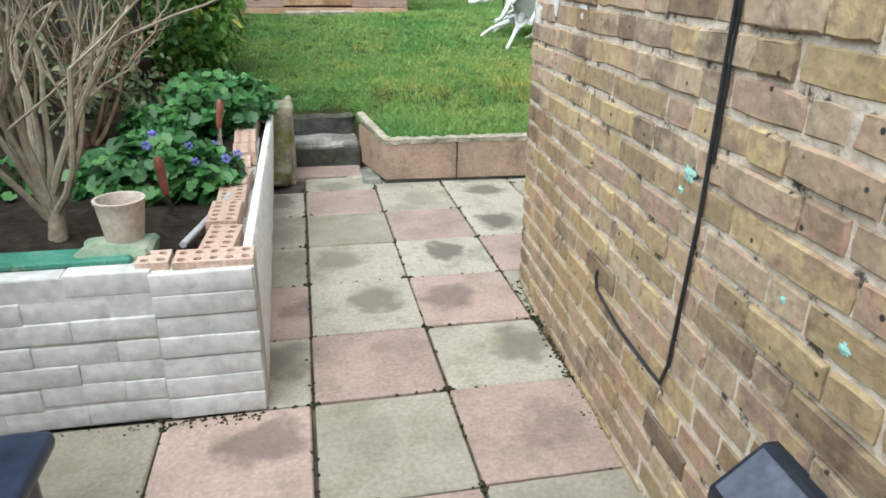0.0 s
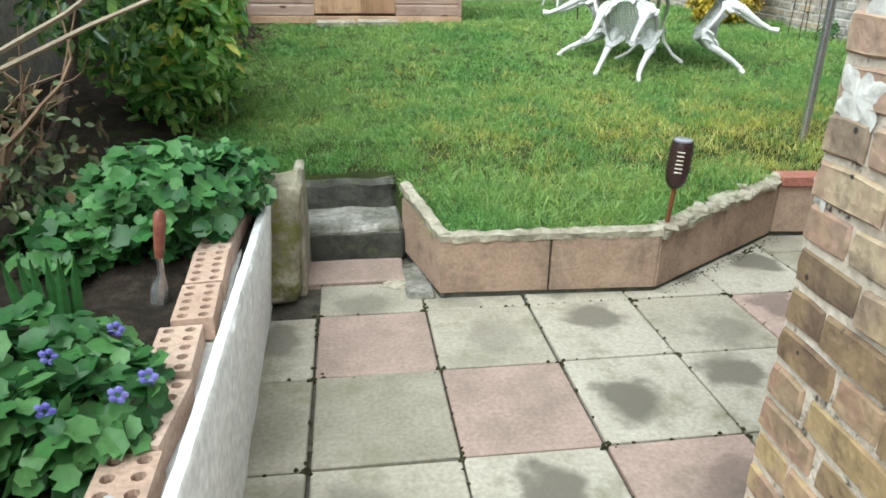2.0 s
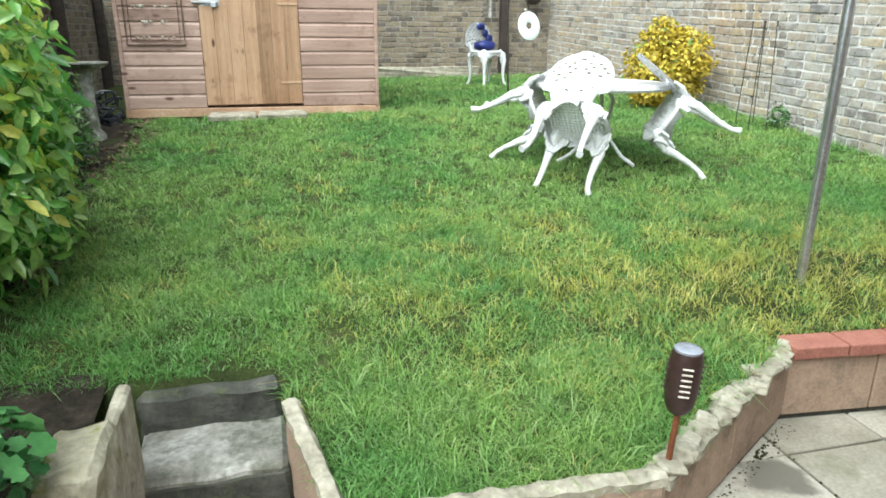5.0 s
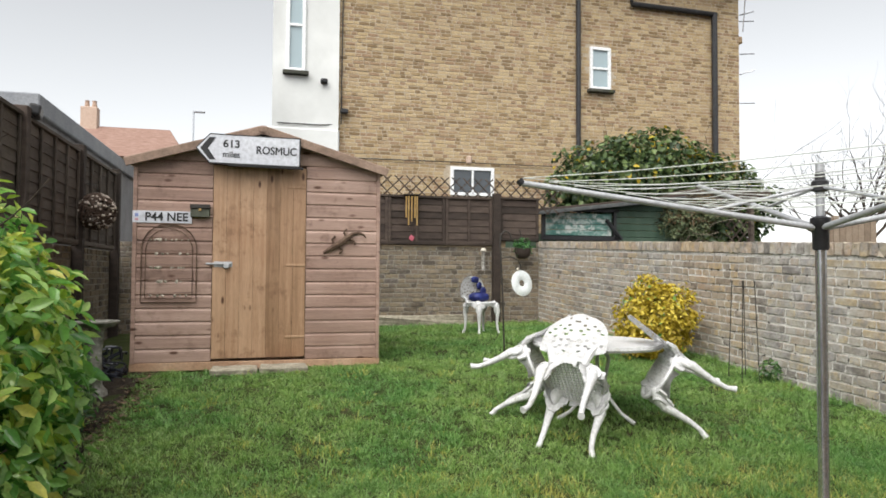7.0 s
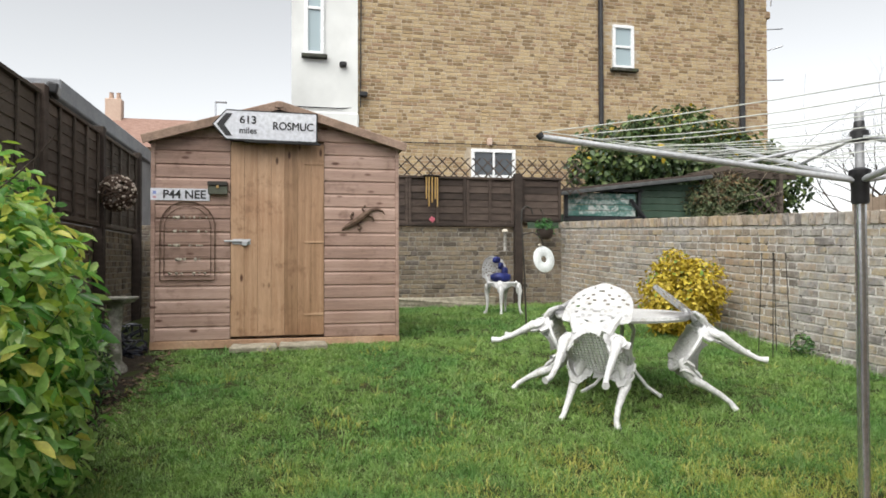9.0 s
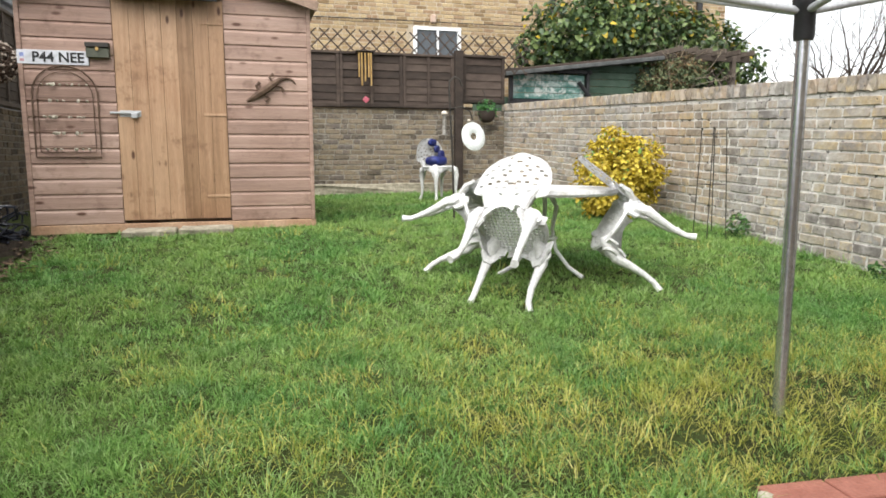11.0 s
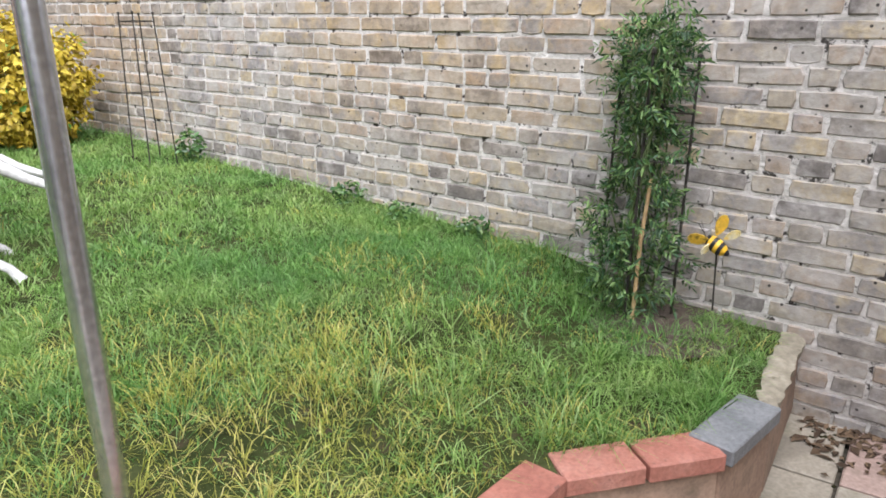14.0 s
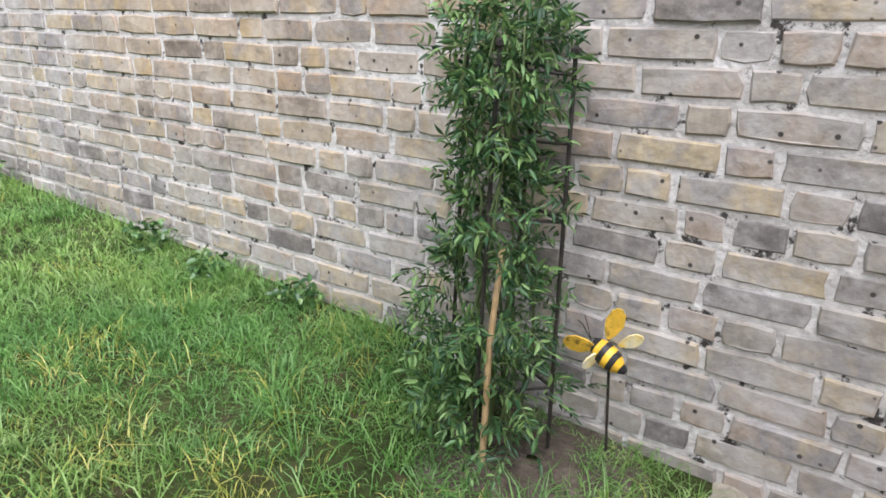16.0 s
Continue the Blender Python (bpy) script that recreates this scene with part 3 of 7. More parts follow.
for i in range(NS + 1):
    t = i / NS
    y = 1.83 + (4.13 - 1.83) * t
    x = -0.17 - 0.055 * t
    w = 0.004 * noise.noise((y * 6, 1, 0))
    top = 0.468 - 0.012 * t + 0.008 * noise.noise((y * 9, 3, 0)) + 0.006 * noise.noise((y * 31, 5, 0))
    lean = 0.045 * t
    ring.append([bm.verts.new(v) for v in ((x + w, y, -0.02), (x - 0.004 + 0.5 * lean + w, y, 0.2), (x - 0.008 + lean + w, y, top - 0.012), (x - 0.016 + lean, y, top), (x - 0.040 + lean, y, top - 0.002), (x - 0.05 + lean, y, top - 0.03), (x - 0.06, y, -0.02))])
for a, b in zip(ring, ring[1:]):
    for k in range(7):
        bm.faces.new((a[k], a[(k + 1) % 7], b[(k + 1) % 7], b[k]))
bm.faces.new(ring[0][::-1])
bm.faces.new(ring[-1])
part("core", box((0, 0, 0.19), (0.10, 2.25, 0.42), 0.004, pose(-0.285, 2.98, 0, 0, 0, 1.3)), M_WHITE_WALL, bed_side)
part("render_coat", bm, M_WHITE_COAT, bed_side, smooth=True)
green_edge = part("trim", box((-1.33, 1.90, 0.486), (1.66, 0.10, 0.022), 0.006), surf("green_paint", [(0.03, 0.13, 0.09), (0.05, 0.2, 0.14), (0.12, 0.26, 0.2)], 8, 0.7, 0.3, 60, speck=(0.35, 0.33, 0.28), speck_at=0.64))
tagged(green_edge, "green painted ledge on the white bed wall", "ledge", kind="structure")

# soil of the raised bed
nx, ny = 40, 70
verts = [(x, y, 0.43 - 0.05 * max(0, min(1, (x + 0.5) / 0.3)) + 0.03 * max(0, (y - 3.5)) + 0.05 * noise.noise((x * 4, y * 4, 0)) + 0.015 * noise.noise((x * 17, y * 17, 5)))
         for y in np.linspace(1.9, 9.4, ny) for x in np.linspace(-1.95, -0.24, nx)]
ym = np.linspace(1.9, 9.4, ny)
verts = [(x, y, z + (lawn_z(x, y) - 0.005 + 0.03 * noise.noise((x * 9, y * 9, 2)) - z) * max(0, min(1, (y - 4.1) / 0.5))) for x, y, z in verts]
faces = [(j * nx + i, j * nx + i + 1, (j + 1) * nx + i + 1, (j + 1) * nx + i) for j in range(ny - 1) for i in range(nx - 1)
         if not (ym[j] > 4.85 and verts[j * nx + i][0] > -0.74)]
soil = new("flower_bed", mesh_of("flower_bed", verts, faces, M_SOIL, True))
tagged(soil, "dark moist soil of the flower bed", "soil", kind="structure")


def holed_brick_mesh(nc=5):
    """Perforated brick lying flat: two rows of round holes through its face."""
    bm = bmesh.new()
    w, d, h = 0.043 * nc, 0.10, 0.062
    nr = 2
    cw, cd = w / nc, d / nr
    top, bot = {}, {}

    def vert(x, y, z, store):
        key = (round(x, 5), round(y, 5))
        if key not in store:
            store[key] = bm.verts.new((x, y, z))
        return store[key]
    S = 8
    for i in range(nc):
        for j in range(nr):
            cx, cy = -w / 2 + cw * (i + 0.5), -d / 2 + cd * (j + 0.5)
            outer, inner, deep = [], [], []
            for k in range(S):
                a = math.pi / 4 * k
                sx, sy = (1, 1, 0, -1, -1, -1, 0, 1)[k], (0, 1, 1, 1, 0, -1, -1, -1)[k]
                outer.append(vert(cx + sx * cw / 2, cy + sy * cd / 2, h, top))
                inner.append(bm.verts.new((cx + 0.0125 * math.cos(a), cy + 0.0135 * math.sin(a), h)))
                deep.append(bm.verts.new((cx + 0.0115 * math.cos(a), cy + 0.0125 * math.sin(a), 0.012)))
            for k in range(S):
                n = (k + 1) % S
                bm.faces.new((outer[k], outer[n], inner[n], inner[k]))
                bm.faces.new((inner[k], inner[n], deep[n], deep[k]))
            bm.faces.new(deep[::-1])
    edge = [v for v in top.values() if abs(abs(v.co.x) - w / 2) < 1e-4 or abs(abs(v.co.y) - d / 2) < 1e-4]
    edge.sort(key=lambda v: math.atan2(v.co.y, v.co.x))
    low = [bm.verts.new((v.co.x, v.co.y, 0)) for v in edge]
    for k in range(len(edge)):
        n = (k + 1) % len(edge)
        bm.faces.new((edge[k], low[k], low[n], edge[n]))
    bm.faces.new(low)
    bmesh.ops.recalc_face_normals(bm, faces=bm.faces[:])
    me = bpy.data.meshes.new("perforated_brick")
    bm.to_mesh(me)
    bm.free()
    me.materials.append(M_TERRA)
    return me


HOLED = holed_brick_mesh()
HOLED_HALF = holed_brick_mesh(2)
rb = random.Random(3)


def loose_brick(x, y, z, turn, mesh=HOLED):
    ob = new("perforated_brick", mesh)
    ob.matrix_world = pose(x, y, z, rb.uniform(-1.5, 1.5), rb.uniform(-2, 2), turn)
    tagged(ob, "orange perforated brick laid flat on the bed wall", "brick", "perforated bricks on the bed wall")


loose_brick(-0.442, 1.86, 0.430, 2, HOLED_HALF)
loose_brick(-0.28, 1.855, 0.428, 1)
yb_ = 2.07
kb = 0
while yb_ < 4.0:
    t = (yb_ - 1.83) / 2.2
    loose_brick(-0.287 - 0.022 * t + rb.uniform(-0.010, 0.010), yb_, 0.405 - 0.004 * t + rb.uniform(-0.006, 0.006), 90 + rb.uniform(-5, 5))
    yb_ += 0.226 if kb != 3 else 0.25
    kb += 1

# rough stone pier by the steps
bm = bmesh.new()
add_box(bm, (0, 0, 0.25), (0.145, 0.26, 0.50), 0.02)
for v in bm.verts:
    if v.co.z > 0.3:
        v.co.x += 0.03
bmesh.ops.subdivide_edges(bm, edges=bm.edges[:], cuts=4, use_grid_fill=True)
for v in bm.verts:
    p = v.co
    v.co += Vector((noise.noise(p * 9), noise.noise(p * 9 + Vector((5, 0, 0))), noise.noise(p * 9 + Vector((0, 5, 0))))) * 0.022
pier = part("pier", bm, surf("mossy_rubble", [(0.16, 0.15, 0.10), (0.28, 0.25, 0.18), (0.40, 0.37, 0.29)], 9, 0.95, 1.0, 40, speck=(0.16, 0.16, 0.05), speck_scale=7, speck_at=0.55), smooth=True)
pier.location = (-0.185, 4.22, 0)
tagged(pier, "rough mossy mortar pier beside the garden steps", "pier", kind="structure")
# steps
steps = empty("garden_steps", pose(0, 0, 0), "short grey concrete garden steps with mossy treads", "steps", kind="structure")


def rough_slab(c, s, amp=0.006, bev=0.012):
    bm = bmesh.new()
    add_box(bm, c, s, bev)
    bmesh.ops.subdivide_edges(bm, edges=bm.edges[:], cuts=3, use_grid_fill=True)
    for v in bm.verts:
        p = v.co
        v.co += Vector((noise.noise(p * 14), noise.noise(p * 14 + Vector((7, 0, 0))), noise.noise(p * 14 + Vector((0, 7, 0))))) * amp
    return bm


cheek = part("cheek", rough_slab((-0.105, 4.40, 0.215), (0.040, 0.38, 0.52), 0.010, 0.010), M_CREAM)
tagged(cheek, "grey concrete cheek slab beside the steps", "slab", kind="structure")
part("tread", rough_slab((0.115, 4.39, -0.012), (0.44, 0.24, 0.05), 0.004, 0.008), M_SLAB_PINK, steps)
# both risers far darker than the tread above them
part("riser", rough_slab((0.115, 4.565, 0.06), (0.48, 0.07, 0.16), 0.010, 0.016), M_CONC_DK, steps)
part("tread", rough_slab((0.11, 4.70, 0.135), (0.48, 0.33, 0.05), 0.016, 0.018), M_CONC, steps)
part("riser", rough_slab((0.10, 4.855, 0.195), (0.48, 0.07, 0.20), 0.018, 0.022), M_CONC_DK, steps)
part("mortar_patch", rough_slab((0.385, 4.26, -0.012), (0.13, 0.34, 0.05), 0.014), M_CONC, steps)
bm = bmesh.new()
ctr = bm.verts.new((0.30, 4.235, 0.010))
rim_ = [bm.verts.new((0.30 + 0.085 * q * math.cos(a), 4.235 + 0.06 * q * math.sin(a), 0.004)) for a, q in ((2 * math.pi * k / 28, 0.8 + 0.5 * noise.noise((k * 0.7, 3, 1))) for k in range(28))]
for k in range(28):
    bm.faces.new((ctr, rim_[k], rim_[(k + 1) % 28]))
part("cement_splash", bm, M_CREAM_LT, steps, "pale cement splash")


# upright slabs along the lawn's edge
def edge_slab(p0, p1, z0, z1, mat, parent, lean=0.0):
    d = Vector((p1[0] - p0[0], p1[1] - p0[1], 0))
    ln = d.length - 0.008
    an = math.degrees(math.atan2(d.y, d.x))
    part("slab", box((ln / 2, 0.02, (z1 - z0) / 2), (ln, 0.04, z1 - z0), 0.004, pose(p0[0], p0[1], z0, lean, 0, an)), mat, parent)


retaining = empty("retaining_wall", pose(0, 0, 0), "low retaining wall of upright tan concrete slabs along the lawn", "retaining wall", kind="structure")
EDGE_TOP = [0.33, 0.275, 0.285, 0.30, 0.285, 0.285, 0.285, 0.29]
for (p0, p1), n in zip(zip(EDGE, EDGE[1:]), (1, 2, 2, 3, 1, 1, 1)):
    for k in range(n):
        a = Vector(p0).lerp(Vector(p1), k / n)
        b = Vector(p0).lerp(Vector(p1), (k + 1) / n)
        edge_slab(a, b, 0.022 + random.uniform(-0.004, 0.004), 0.275 + random.uniform(-0.005, 0.005), M_TAN, retaining, random.uniform(-1.5, 0.5))
    d = Vector((p1[0] - p0[0], p1[1] - p0[1]))
    an = math.degrees(math.atan2(d.y, d.x))
    # thin dark strip along the foot of the upright slabs
    part("footing", box((d.length / 2, 0.035, 0.02), (d.length, 0.05, 0.09), 0.006, pose(p0[0], p0[1], 0, 0, 0, an)), M_CONC_DK, retaining)


def mortar_cap(p0, p1, z0, z1, wid, parent, amp=0.012, n=70):
    """Uneven bead of mortar along the slabs' top."""
    bm = bmesh.new()
    a, b = Vector((*p0, 0)), Vector((*p1, 0))
    d = (b - a).normalized()
    s = Vector((-d.y, d.x, 0))
    rows = []
    for i in range(n + 1):
        t = i / n
        p = a.lerp(b, t)
        z = z0 + (z1 - z0) * t
        row = []
        for off, h in ((-0.004, -0.025), (-0.008, 0.004), (wid * 0.3, 0.014), (wid * 0.75, 0.012), (wid, -0.005), (wid, -0.03)):
            q = p + s * off
            w = amp * noise.noise((q.x * 16, q.y * 16, h * 40))
            row.append(bm.verts.new((q.x - d.y * w, q.y + d.x * w, z + h + amp * noise.noise((q.x * 22, q.y * 22, 4)))))
        rows.append(row)
    for r0, r1 in zip(rows, rows[1:]):
        for k in range(5):
            bm.faces.new((r0[k], r0[k + 1], r1[k + 1], r1[k]))
    bm.faces.new(rows[0])
    bm.faces.new(rows[-1][::-1])
    part("mortar_cap", bm, M_CREAM, parent, smooth=True)


mortar_cap(EDGE[0], EDGE[1], 0.34, 0.275, 0.05, retaining, 0.008, 40)
mortar_cap(EDGE[1], EDGE[2], 0.272, 0.28, 0.055, retaining, 0.009)
mortar_cap(EDGE[2], EDGE[3], 0.265, 0.295, 0.09, retaining, 0.018)
rl = random.Random(9)
for k in range(17):
    q = Vector((*EDGE[2], 0)).lerp(Vector((*EDGE[3], 0)), (k + 0.5) / 17)
    part("mortar_lump", rough_slab((0, 0, 0), (rl.uniform(0.04, 0.10), rl.uniform(0.04, 0.08), rl.uniform(0.015, 0.035)), 0.014, 0.006), M_CREAM_LT, retaining).matrix_world = pose(q.x + rl.uniform(-0.01, 0.05), q.y + rl.uniform(0.02, 0.06), 0.280 + 0.03 * k / 17, rl.uniform(-12, 12), rl.uniform(-12, 12), rl.uniform(0, 90))
mortar_cap(EDGE[6], EDGE[7], 0.290, 0.305, 0.085, retaining, 0.012)


def coping(p0, p1, n, z, mat):
    d = Vector((p1[0] - p0[0], p1[1] - p0[1]))
    an = math.degrees(math.atan2(d.y, d.x))
    for k in range(n):
        L = d.length / n
        part("coping_brick", box((L * (k + 0.5), 0.045, z), (L - 0.008, 0.125, 0.05), 0.004, pose(p0[0], p0[1], 0, random.uniform(-1, 1), random.uniform(-0.6, 0.6), an)), mat, retaining)


coping(EDGE[3], EDGE[4], 5, 0.300, M_RED)
coping(EDGE[4], EDGE[5], 2, 0.300, M_RED)
coping(EDGE[5], EDGE[6], 1, 0.302, M_BLUEBRICK)

# paving slabs
COLS = [-1.80, -1.36, -0.91, -0.47, -0.035, 0.392, 0.815, 1.25, 1.69, 2.13, 2.57, 3.01, 3.45, 3.89, 4.33, 4.72]
ROWS_Y = [-1.6, -1.15, -0.7, -0.25, 0.2, 0.65, 0.90, 1.345, 1.79, 2.21, 2.66, 3.095, 3.55, 3.985, 4.40, 4.62]
PINK = {(4, 12), (3, 7), (5, 7), (4, 8), (3, 9), (5, 9), (5, 11), (6, 10), (9, 11), (8, 12), (10, 12), (11, 10), (7, 9), (12, 12), (13, 11), (4, 6), (3, 3), (6, 5), (2, 6), (14, 12), (4, 4)}
slab_mesh = {}
rs = random.Random(11)
for i in range(len(COLS) - 1):
    for j in range(len(ROWS_Y) - 1):
        x0, x1, y0, y1 = COLS[i], COLS[i + 1], ROWS_Y[j], ROWS_Y[j + 1]
        cx, cy = (x0 + x1) / 2, (y0 + y1) / 2
        if x1 <= -0.4 and y0 > 1.7:
            continue
        if cx > 0.8 + 0.06 * (cy - 1.5) and cy < 2.3:
            continue
        if cy > 4.0 and cx < -0.03 or cy > 4.4 and cx < 1.6:
            continue
        if i == 4 and j == 13:
            y1 = 4.26
        if i == 3 and y0 > 1.7:
            x0 = -0.245
        w, d = x1 - x0 - 0.010, y1 - y0 - 0.010
        pink = (i, j) in PINK
        key = (round(w, 3), round(d, 3), pink, rs.randrange(2))
        if key not in slab_mesh:
            bm = box((0, 0, -0.02), (w, d, 0.04), 0.005)
            bmesh.ops.recalc_face_normals(bm, faces=bm.faces[:])
            me = bpy.data.meshes.new("paving_slab")
            bm.to_mesh(me)
            bm.free()
            me.materials.append(M_SLAB_PINK if pink else M_SLAB_BUFF)
            slab_mesh[key] = me
        ob = new("paving_slab", slab_mesh[key])
        ob.parent = patio
        ob.location = ((x0 + x1) / 2 + rs.uniform(-0.003, 0.003), (y0 + y1) / 2 + rs.uniform(-0.003, 0.003) + 0.012 * (cx - 0.2) * (0.5 if cx < 1.5 else 0.0), rs.uniform(-0.003, 0.002))
        ob.rotation_euler = (rs.uniform(-0.004, 0.004), rs.uniform(-0.004, 0.004), rs.uniform(-0.006, 0.006))

# dirt and moss in the joints and along the walls
rd = np.random.default_rng(31)
bits_v, bits_f = [], []


def bit(x, y, s):
    o = len(bits_v)
    ring_ = [(x + s * rd.uniform(0.5, 1.2) * math.cos(a), y + s * rd.uniform(0.4, 1.0) * math.sin(a), -0.004) for a in np.linspace(0, 2 * math.pi, 6, endpoint=False)]
    bits_v.extend(ring_)
    bits_v.append((x, y, s * rd.uniform(0.25, 0.6)))
    bits_f.extend((o + k, o + (k + 1) % 6, o + 6) for k in range(6))


for x in COLS[3:14]:
    for k in range(46):
        y = rd.uniform(0.9, 4.4)
        bit(x + rd.normal(0, 0.006), y, rd.uniform(0.004, 0.012))
for y in ROWS_Y[6:14]:
    for k in range(40):
        x = rd.uniform(-0.2, 4.6)
        bit(x, y + 0.012 * (x - 0.2) * (0.5 if x < 1.5 else 0.0) + rd.normal(0, 0.006), rd.uniform(0.004, 0.012))
for x in COLS[3:14]:
    for y in ROWS_Y[6:14]:
        for k in range(4):
            bit(x + rd.normal(0, 0.012), y + rd.normal(0, 0.012), rd.uniform(0.008, 0.018))
for k in range(260):
    bit(4.70 - abs(rd.normal(0, 0.10)), rd.uniform(2.6, 4.1), rd.uniform(0.006, 0.022))
for k in range(160):
    t = rd.random()
    bit(0.80 + 0.065 * t - abs(rd.normal(0, 0.02)), 1.5 + 1.05 * t, rd.uniform(0.004, 0.012))
for k in range(120):
    bit(rd.uniform(-0.9, -0.18), 1.775 - abs(rd.normal(0, 0.02)), rd.uniform(0.004, 0.012))
for k in range(200):
    a = rd.random()
    bit(1.385 + 0.875 * a + 0.02, 4.045 + 0.555 * a - abs(rd.normal(0, 0.03)), rd.uniform(0.004, 0.012))
bits = new("joint_debris", mesh_of("joint_debris", bits_v, bits_f, surf("moss_and_dirt", [(0.015, 0.015, 0.008), (0.035, 0.035, 0.018), (0.07, 0.06, 0.035)], 30, 1.0, 0.5, 90, spec=0.1)))
tagged(bits, "dark moss and dirt crumbs in the paving joints", "debris", kind="stuff")

# brown leaf litter at the foot of the garden wall and by the side fence
lit_v, lit_f = [], []
for k in range(900):
    if k < 420:
        x, y = 4.70 - abs(rd.normal(0, 0.13)), rd.uniform(2.9, 4.14)
        z = 0.004
    else:
        y = rd.uniform(5.6, 9.0)
        x = -0.72 - 0.06 * math.sin(y * 2.1) + rd.normal(0, 0.09)
        z = lawn_z(x, y) + 0.012
    a, L = rd.uniform(0, 6.28), rd.uniform(0.012, 0.032)
    c, q = math.cos(a) * L, math.sin(a) * L
    o = len(lit_v)
    lit_v += [(x - c, y - q, z), (x - q * 0.45, y + c * 0.45, z + rd.uniform(0, 0.012)), (x + c, y + q, z + rd.uniform(0, 0.01)), (x + q * 0.45, y - c * 0.45, z + rd.uniform(0, 0.012))]
    lit_f += [(o, o + 1, o + 2), (o, o + 2, o + 3)]
litter = new("leaf_litter", mesh_of("leaf_litter", lit_v, lit_f, surf("dead_leaves", [(0.05, 0.032, 0.02), (0.10, 0.066, 0.04), (0.19, 0.13, 0.08)], 20, 0.9, 0.3, 80, 0.7, island=True)))
tagged(litter, "scattered brown dead leaves along the wall foot", "leaf litter", kind="stuff")

# ---- shed ----
SY = 9.10
SX0, SX1, SZ0, SZE, SZR = -0.86, 1.352, 0.80, 2.60, 2.93
SXM = (SX0 + SX1) / 2
SD = 1.8


def roof_z(x):
    return SZR - (SZR - SZE) * abs(x - SXM) / (SXM - SX0)


shed = empty("garden_shed", pose(SXM, SY, SZ0), "pinkish-brown shiplap garden shed with an orange plank door", "shed")
BACK = Matrix.Translation((-SXM, -SY, -SZ0))


def shed_part(name, bm, mat, label="", parent=None):
    bmesh.ops.transform(bm, matrix=BACK, verts=bm.verts[:])
    return part(name, bm, mat, parent or shed, label)


shed_part("inner_wall", box((SXM, SY + 0.06, 1.70), (SX1 - SX0 - 0.04, 0.03, 1.80)), M_SHED_DK)
shed_part("side_wall", box((SX0 + 0.03, SY + SD / 2 + 0.03, 1.70), (0.04, SD, 1.80)), M_SHED)
shed_part("side_wall", box((SX1 - 0.03, SY + SD / 2 + 0.03, 1.70), (0.04, SD, 1.80)), M_SHED)
shed_part("rear_wall", box((SXM, SY + SD, 1.70), (SX1 - SX0 - 0.04, 0.03, 1.80)), M_SHED)
DX0, DX1, DZ0, DZ1 = -0.185, 0.65, 0.83, 2.60
BH = 0.1215


def board(x0, x1, z, h, hc0=None, hc1=None):
    """One shiplap board: its lower lip stands proud and its face leans back; ends may be cut to the roof's slope."""
    bm = bmesh.new()
    t0, t1 = (h if hc0 is None else hc0), (h if hc1 is None else hc1)
    prof = ((-0.004, -0.01), (-0.013, 0.05), (-0.013, 0.80), (-0.003, 0.93), (-0.002, 1.0), (0.02, 1.0), (0.02, -0.01))
    rings = []
    for x, top in ((x0, t0), (x1, t1)):
        rings.append([bm.verts.new((x, SY + a, z + b * top)) for a, b in prof])
    for k in range(7):
        bm.faces.new((rings[0][k], rings[0][(k + 1) % 7], rings[1][(k + 1) % 7], rings[1][k]))
    bm.faces.new(rings[0][::-1])
    bm.faces.new(rings[1])
    return bm


z = SZ0 + 0.005
while z < 2.58:
    shed_part("board", board(SX0 + 0.03, DX0 - 0.004, z, BH), M_SHED)
    shed_part("board", board(DX1 + 0.004, SX1 - 0.03, z, BH), M_SHED)
    z += BH
# gable boards
for k in range(3):
    za = z + k * BH
    half = (SXM - SX0) * (SZR - za) / (SZR - SZE) - 0.02
    half1 = max(0.02, (SXM - SX0) * (SZR - za - BH) / (SZR - SZE) - 0.02)
    half = min(half, SXM - SX0 - 0.03)
    if half < 0.06:
        break
    bm = board(SXM - half, SXM + half, za, BH)
    for v in bm.verts:
        zt = (v.co.z - za) / BH
        lim = half + (half1 - half) * zt
        v.co.x = max(SXM - lim, min(SXM + lim, v.co.x))
    shed_part("board", bm, M_SHED)
for yy in (SY + 0.05, SY + SD - 0.02):
    bm = bmesh.new()
    lo_ = [bm.verts.new((x, yy, z_)) for x, z_ in ((SX0 + 0.03, 2.55), (SX1 - 0.03, 2.55), (SX1 - 0.03, SZE), (SXM, SZR), (SX0 + 0.03, SZE))]
    hi_ = [bm.verts.new(v.co + Vector((0, 0.02, 0))) for v in lo_]
    bm.faces.new(lo_), bm.faces.new(hi_[::-1])
    for k in range(5):
        bm.faces.new((lo_[k], hi_[k], hi_[(k + 1) % 5], lo_[(k + 1) % 5]))
    shed_part("gable", bm, M_SHED_DK)
for x in (SX0 + 0.015, SX1 - 0.015):
    shed_part("corner_trim", box((x, SY - 0.002, 1.70), (0.035, 0.045, 1.80), 0.004), M_SHED)
shed_part("floor_beam", box((SXM, SY + 0.02, SZ0 - 0.035), (SX1 - SX0 + 0.02, 0.07, 0.075), 0.005), surf("pale_timber", [(0.34, 0.20, 0.12), (0.44, 0.28, 0.18), (0.52, 0.36, 0.25)], 4, 0.8, 0.3, 50))
shed_part("floor_beam", box((SXM, SY + SD - 0.1, SZ0 - 0.035), (SX1 - SX0 + 0.02, 0.07, 0.075), 0.005), M_SHED)
